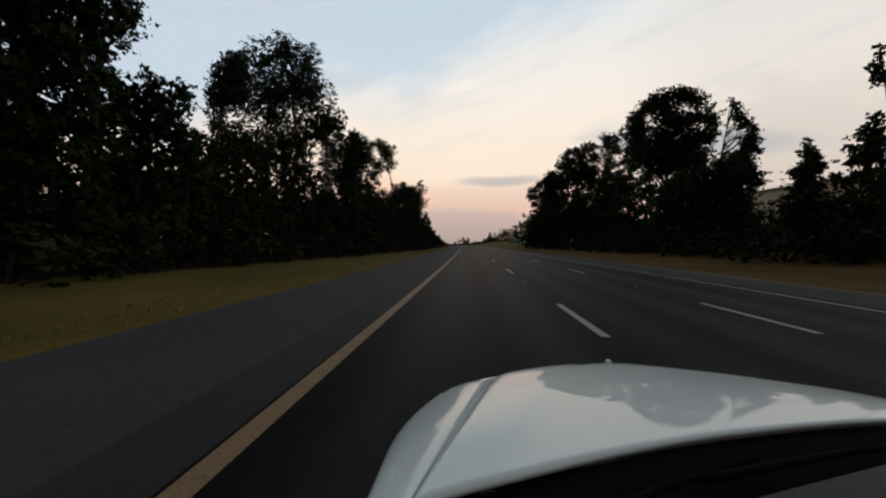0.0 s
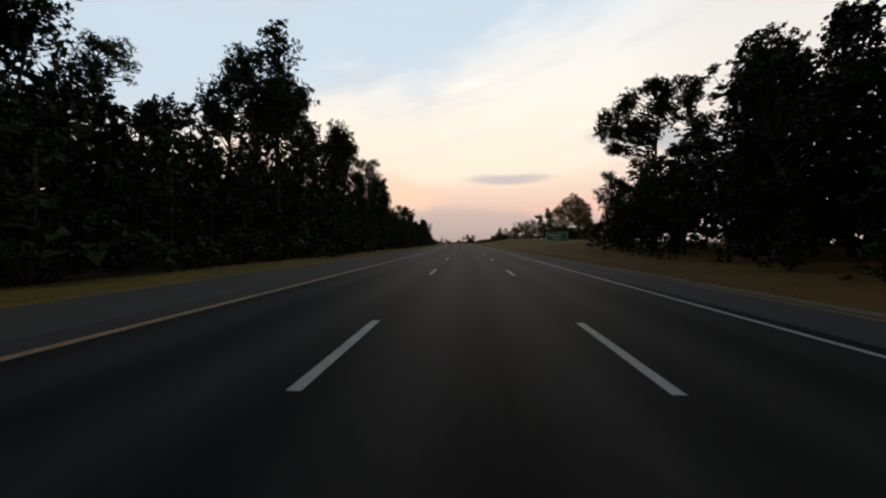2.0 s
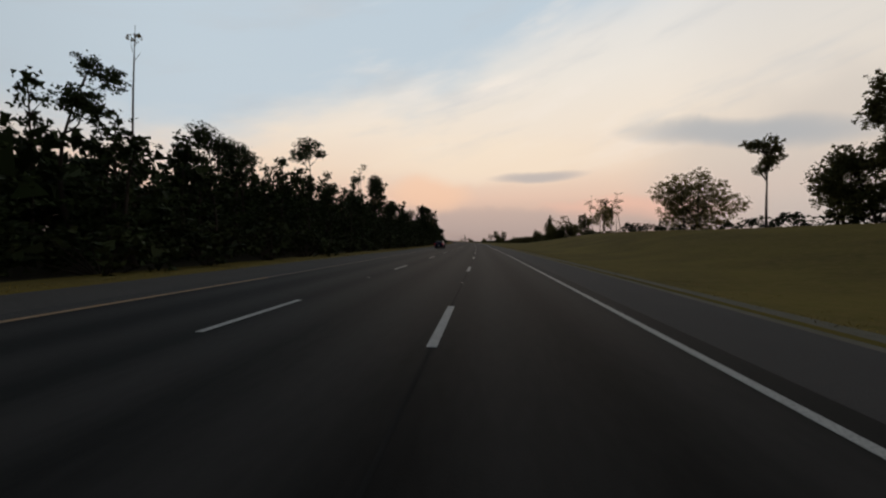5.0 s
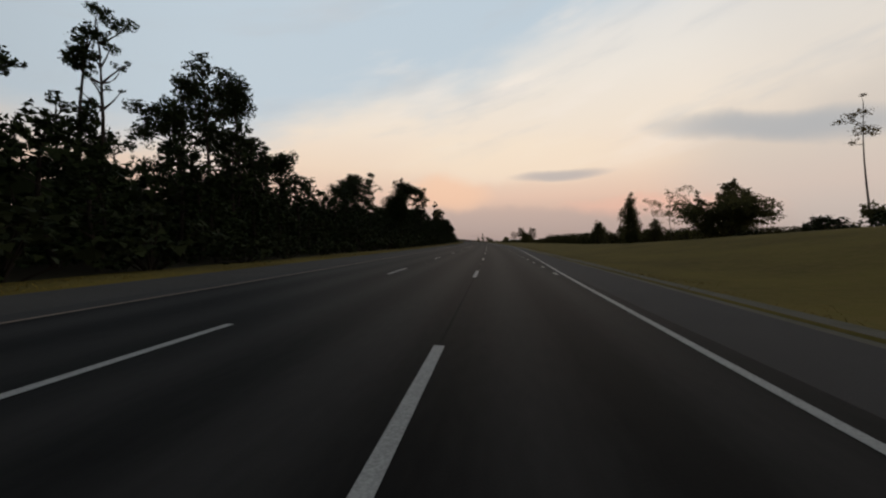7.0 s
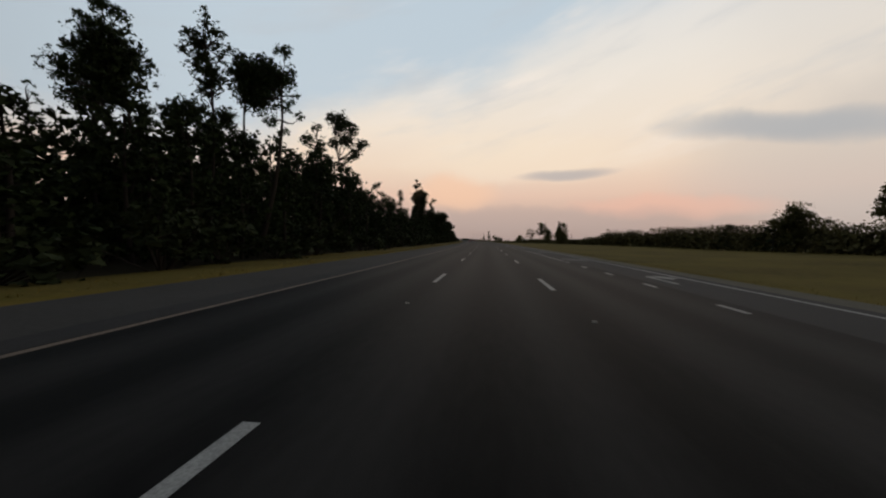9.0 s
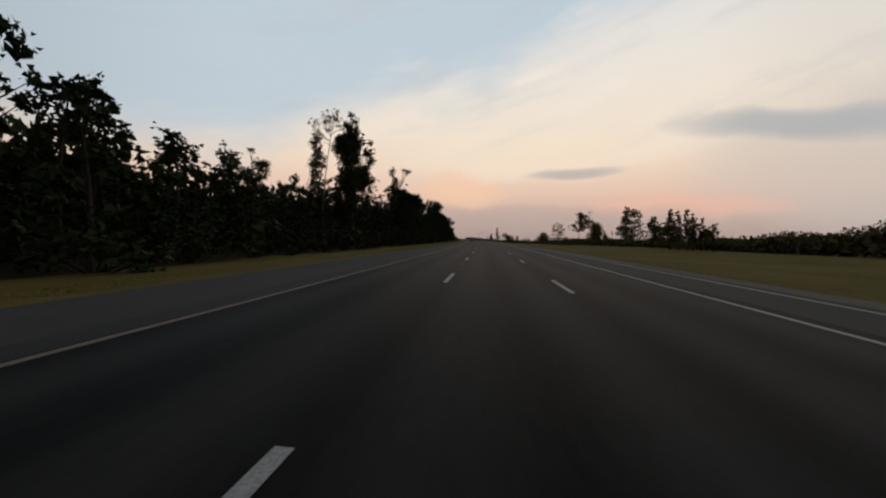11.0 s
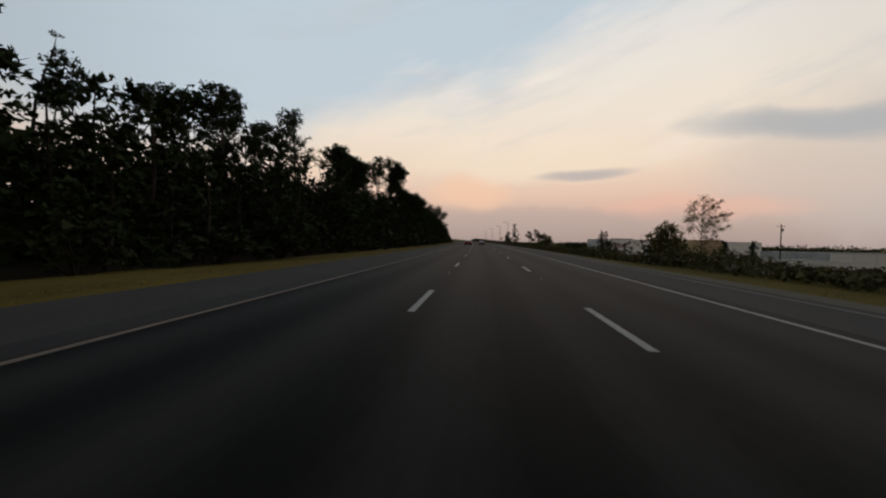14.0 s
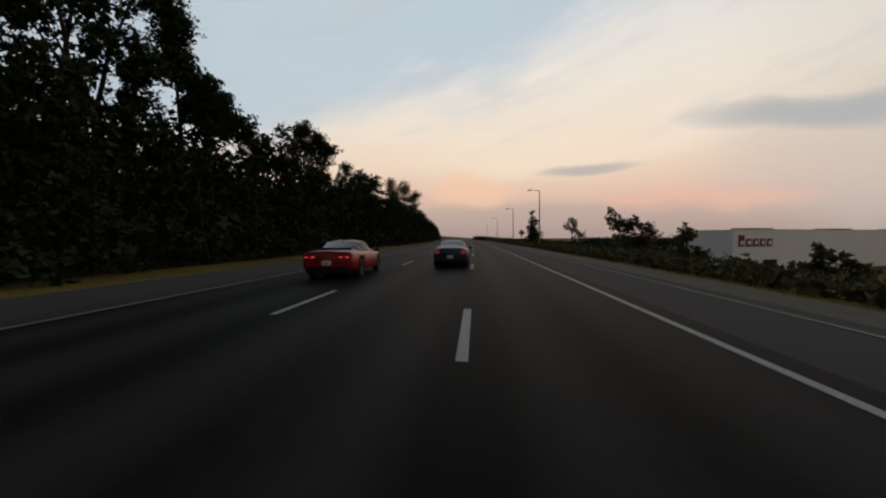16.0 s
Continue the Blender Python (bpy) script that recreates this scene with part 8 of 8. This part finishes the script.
def big_sign(s, d, width, z0, z1):
    ob = new("guide_sign")
    tagged(ob, "green highway guide sign with white border on two posts", "road sign")
    w = width / 2
    h = z1 - z0
    zg = ground(s, d)
    part("panel", box_bm(0, 0, z0 + h / 2, width, .05, h, .012), M_SIGNGREEN, ob, "green panel")
    for z in (z0 + .05, z1 - .05):
        part("border", box_bm(0, -.03, z, width - .06, .012, .06, 0), M_SIGNWHITE, ob, "white border strip")
    for x in (-w + .05, w - .05):
        part("border", box_bm(x, -.03, z0 + h / 2, .06, .012, h - .16, 0), M_SIGNWHITE, ob, "white border strip")
    part("text_bar", box_bm(-.55, -.03, z0 + h * .66, width * .60, .012, h * .13, 0), M_SIGNWHITE, ob, "white bar of lettering")
    part("text_bar", box_bm(-.35, -.03, z0 + h * .32, width * .36, .012, h * .13, 0), M_SIGNWHITE, ob, "white bar of lettering")
    ar = bmesh.new()
    pts = [(-.05, -.28), (.05, -.28), (.17, .08), (.27, .0), (.24, .30), (-.02, .16), (.09, .12)]
    ar.faces.new([ar.verts.new((w * .82 + x, -.032, z0 + h * .45 + z)) for x, z in pts])
    part("arrow", ar, M_SIGNWHITE, ob, "white arrow")
    tab = part("exit_tab", box_bm(w * .42, 0, z1 + .17, width * .42, .05, .30, .012), M_SIGNGREEN, ob, "small green exit tab")
    for x in (-w * .55, w * .55):
        part("post", box_bm(x, .09, (zg - .3 + z1) / 2, .10, .12, z1 - zg + .3, .01), M_STEEL, ob, "steel post")
    ob.matrix_world = pose(*at(s, d), 0, 0, 0, math.degrees(s / R) + 27)
    return ob


big_sign(153.7, 24.1, 5.9, 1.72, 3.55)


def street_lamp(s, d, top):
    ob = new("street_lamp")
    tagged(ob, "tall grey highway street lamp with a short arm", "street lamp", "street lamps beside the exit lane")
    zg = ground(s, d)
    vs, fs = [], []
    tube(vs, fs, [(0, 0, zg - .2), (0, 0, top * .5), (0, 0, top)], (.11, .085, .055), 10)
    mesh_ob("pole", vs, fs, M_STEEL, ob, True)
    vs, fs = [], []
    tube(vs, fs, [(0, 0, top - .1), (-.5, 0, top + .08), (-1.1, 0, top + .12)], (.04, .035, .03), 8)
    mesh_ob("arm", vs, fs, M_STEEL, ob, True)
    part("lamp_head", box_bm(-1.35, 0, top + .11, .62, .26, .13, .05), M_STEEL, ob, "flat lamp head, unlit")
    part("base", box_bm(0, 0, zg + .1, .34, .34, .3, .03), M_STEEL, ob)
    ob.matrix_world = pose(*at(s, d), 0, 0, 0, math.degrees(s / R))


for s, top in ((661, 7.6), (690, 7.4), (728, 7.4), (770, 7.4)):
    street_lamp(s, 15.6, top)


def warning_sign(s, d):
    ob = new("warning_sign")
    tagged(ob, "yellow diamond warning sign on a steel post", "road sign")
    zg = ground(s, d)
    part("panel", box_bm(0, 0, 2.0, .75, .03, .75, .02, Matrix.Rotation(radians(45), 4, "Y")), M_WARN, ob, "yellow diamond panel")
    part("post", box_bm(0, .05, (zg + 2.2) / 2, .07, .07, 2.4 - zg, .008), M_STEEL, ob, "steel post")
    ob.matrix_world = pose(*at(s, d), 0, 0, 0, math.degrees(s / R))


warning_sign(668, 14.2)


def utility_pole(s, d, top):
    ob = new("utility_pole")
    tagged(ob, "wooden utility pole with crossarm", "utility pole")
    zg = ground(s, d)
    vs, fs = [], []
    tube(vs, fs, [(0, 0, zg - .3), (0, 0, (zg + top) / 2), (0, 0, top)], (.17, .14, .11), 9)
    mesh_ob("pole", vs, fs, M_BARK, ob, True)
    part("crossarm", box_bm(0, .12, top - .6, 1.9, .10, .12, .01), M_BARK, ob, "wooden crossarm")
    for x in (-.8, 0, .8):
        part("insulator", box_bm(x, .12, top - .48, .07, .07, .14, .02), M_CHROME, ob)
    part("transformer", box_bm(.3, 0, top - 1.5, .42, .42, .75, .08), M_STEEL, ob, "grey transformer can")
    ob.matrix_world = pose(*at(s, d), 0, 0, 0, math.degrees(s / R))


utility_pole(634, 82, 6.8)

# ---- buildings beyond the trees ----
M_WALLWHITE = mat("white_metal_cladding", (.92, .90, .86), 0.6, mix=(.87, .85, .81), scale=.25, second=((.78, .76, .72), 3, .25))
M_WALLPALE = mat("pale_grey_cladding", (.74, .74, .72), 0.6, mix=(.66, .66, .64), scale=.3)
M_WALLGREY = mat("grey_cladding", (.46, .48, .47), 0.6, mix=(.25, .27, .27), scale=.4)
M_WALLTAN = mat("tan_cladding", (.58, .42, .25), 0.65, mix=(.50, .37, .22), scale=.3)
M_ROOF = mat("flat_roof_edge", (.12, .11, .10), 0.8, mix=(.08, .08, .07), scale=1)
M_LOGO = mat("dark_red_letters", (.16, .012, .016), 0.6)
M_WINDOW = mat("dark_window_glass", (.02, .022, .025), 0.1, spec=0.7)


def building(name, label, s, d, heading, width, depth, z0, z1, wall, side_wall, seams):
    """A flat-roofed hall: its front runs along local +x from the corner at s, d."""
    ob = new(name)
    tagged(ob, label, "building")
    h = z1 - z0
    part("front_wall", box_bm(width / 2, .15, (z0 + z1) / 2, width, .3, h, 0), wall, ob)
    part("back_wall", box_bm(width / 2, depth - .15, (z0 + z1) / 2, width, .3, h, 0), wall, ob)
    for x in (.15, width - .15):
        part("end_wall", box_bm(x, depth / 2, (z0 + z1) / 2, .296, depth - .62, h, 0), side_wall, ob)
    part("roof", box_bm(width / 2, depth / 2, z1 - .2, width - .6, depth - .6, .2, 0), M_ROOF, ob)
    for x, wd in ((width / 2, width + .06),):
        part("parapet_cap", box_bm(x, .10, z1 + .04, wd, .36, .08, .01), side_wall, ob)
    for k in range(1, seams):
        part("wall_seam", box_bm(width * k / seams, -.012, (z0 + z1) / 2, .05, .03, h - .1, 0), side_wall, ob)
    ob.matrix_world = pose(*at(s, d), 0, 0, 0, math.degrees(s / R) + heading)
    return ob


hall = building("factory_hall", "long white factory hall with dark red letters on its wall", 684, 57, 22, 95, 10, -6.6, 2.6, M_WALLWHITE, M_WALLPALE, 3)
# plain shapes stand for the word on the wall
for k, tallness in enumerate((2.25, 1.55, 1.55, 1.55, 1.55)):
    x = 2.0 + k * 2.05
    letter = part("letter_block", box_bm(x, -.06, -.75 + tallness / 2, 1.6, .10, tallness, .02), M_LOGO, hall, "dark red block")
    part("letter_gap", box_bm(x + .1, -.115, .02, .85, .02, .75, 0), M_WALLWHITE, letter)
part("loading_door", box_bm(10.5, -.03, -4.6, 4.2, .08, 2.4, .02), M_WINDOW, hall, "dark loading door")
for x, w in ((15.0, 9.0), (44.0, 9.0), (70, 6)):
    part("roof_unit", box_bm(x, 6, 2.8, w, 3, .5, .05), M_ROOF, hall, "dark roof unit")
shed = building("tan_hall", "tan metal hall behind roadside bushes", 623, 54, 12, 8, 6.0, -6.3, 2.2, M_WALLTAN, M_WALLTAN, 5)
part("window_band", box_bm(4, -.02, -2.2, 4, .06, .8, .01), M_WINDOW, shed, "dark window band")
low = building("low_hall", "low pale hall far behind the hedge", 640, 100, 10, 70, 20, -6.4, -0.6, M_WALLWHITE, M_WALLGREY, 10)
annex = building("white_annex", "low white annex in the hollow behind the hedge", 612, 58, 8, 26, 12, -6.6, -1.9, M_WALLWHITE, M_WALLPALE, 6)
barn = building("warehouse", "tan metal warehouse behind the woods", 108, 60, -88, 70, 30, 0.8, 12.6, M_WALLTAN, M_WALLTAN, 12)
# shallow gable on the warehouse
rv = [(-.6, -.6, 12.5), (70.6, -.6, 12.5), (-.6, 15, 14.2), (70.6, 15, 14.2), (-.6, 30.6, 12.5), (70.6, 30.6, 12.5)]
mesh_ob("gable_roof", [(x, y, z + t) for t in (0, .18) for x, y, z in rv],
        [(0, 2, 3, 1), (2, 4, 5, 3), (6, 7, 9, 8), (8, 9, 11, 10), (0, 1, 7, 6), (4, 10, 11, 5), (0, 6, 8, 2), (2, 8, 10, 4), (1, 3, 9, 7), (3, 5, 11, 9)], M_WALLGREY, barn)
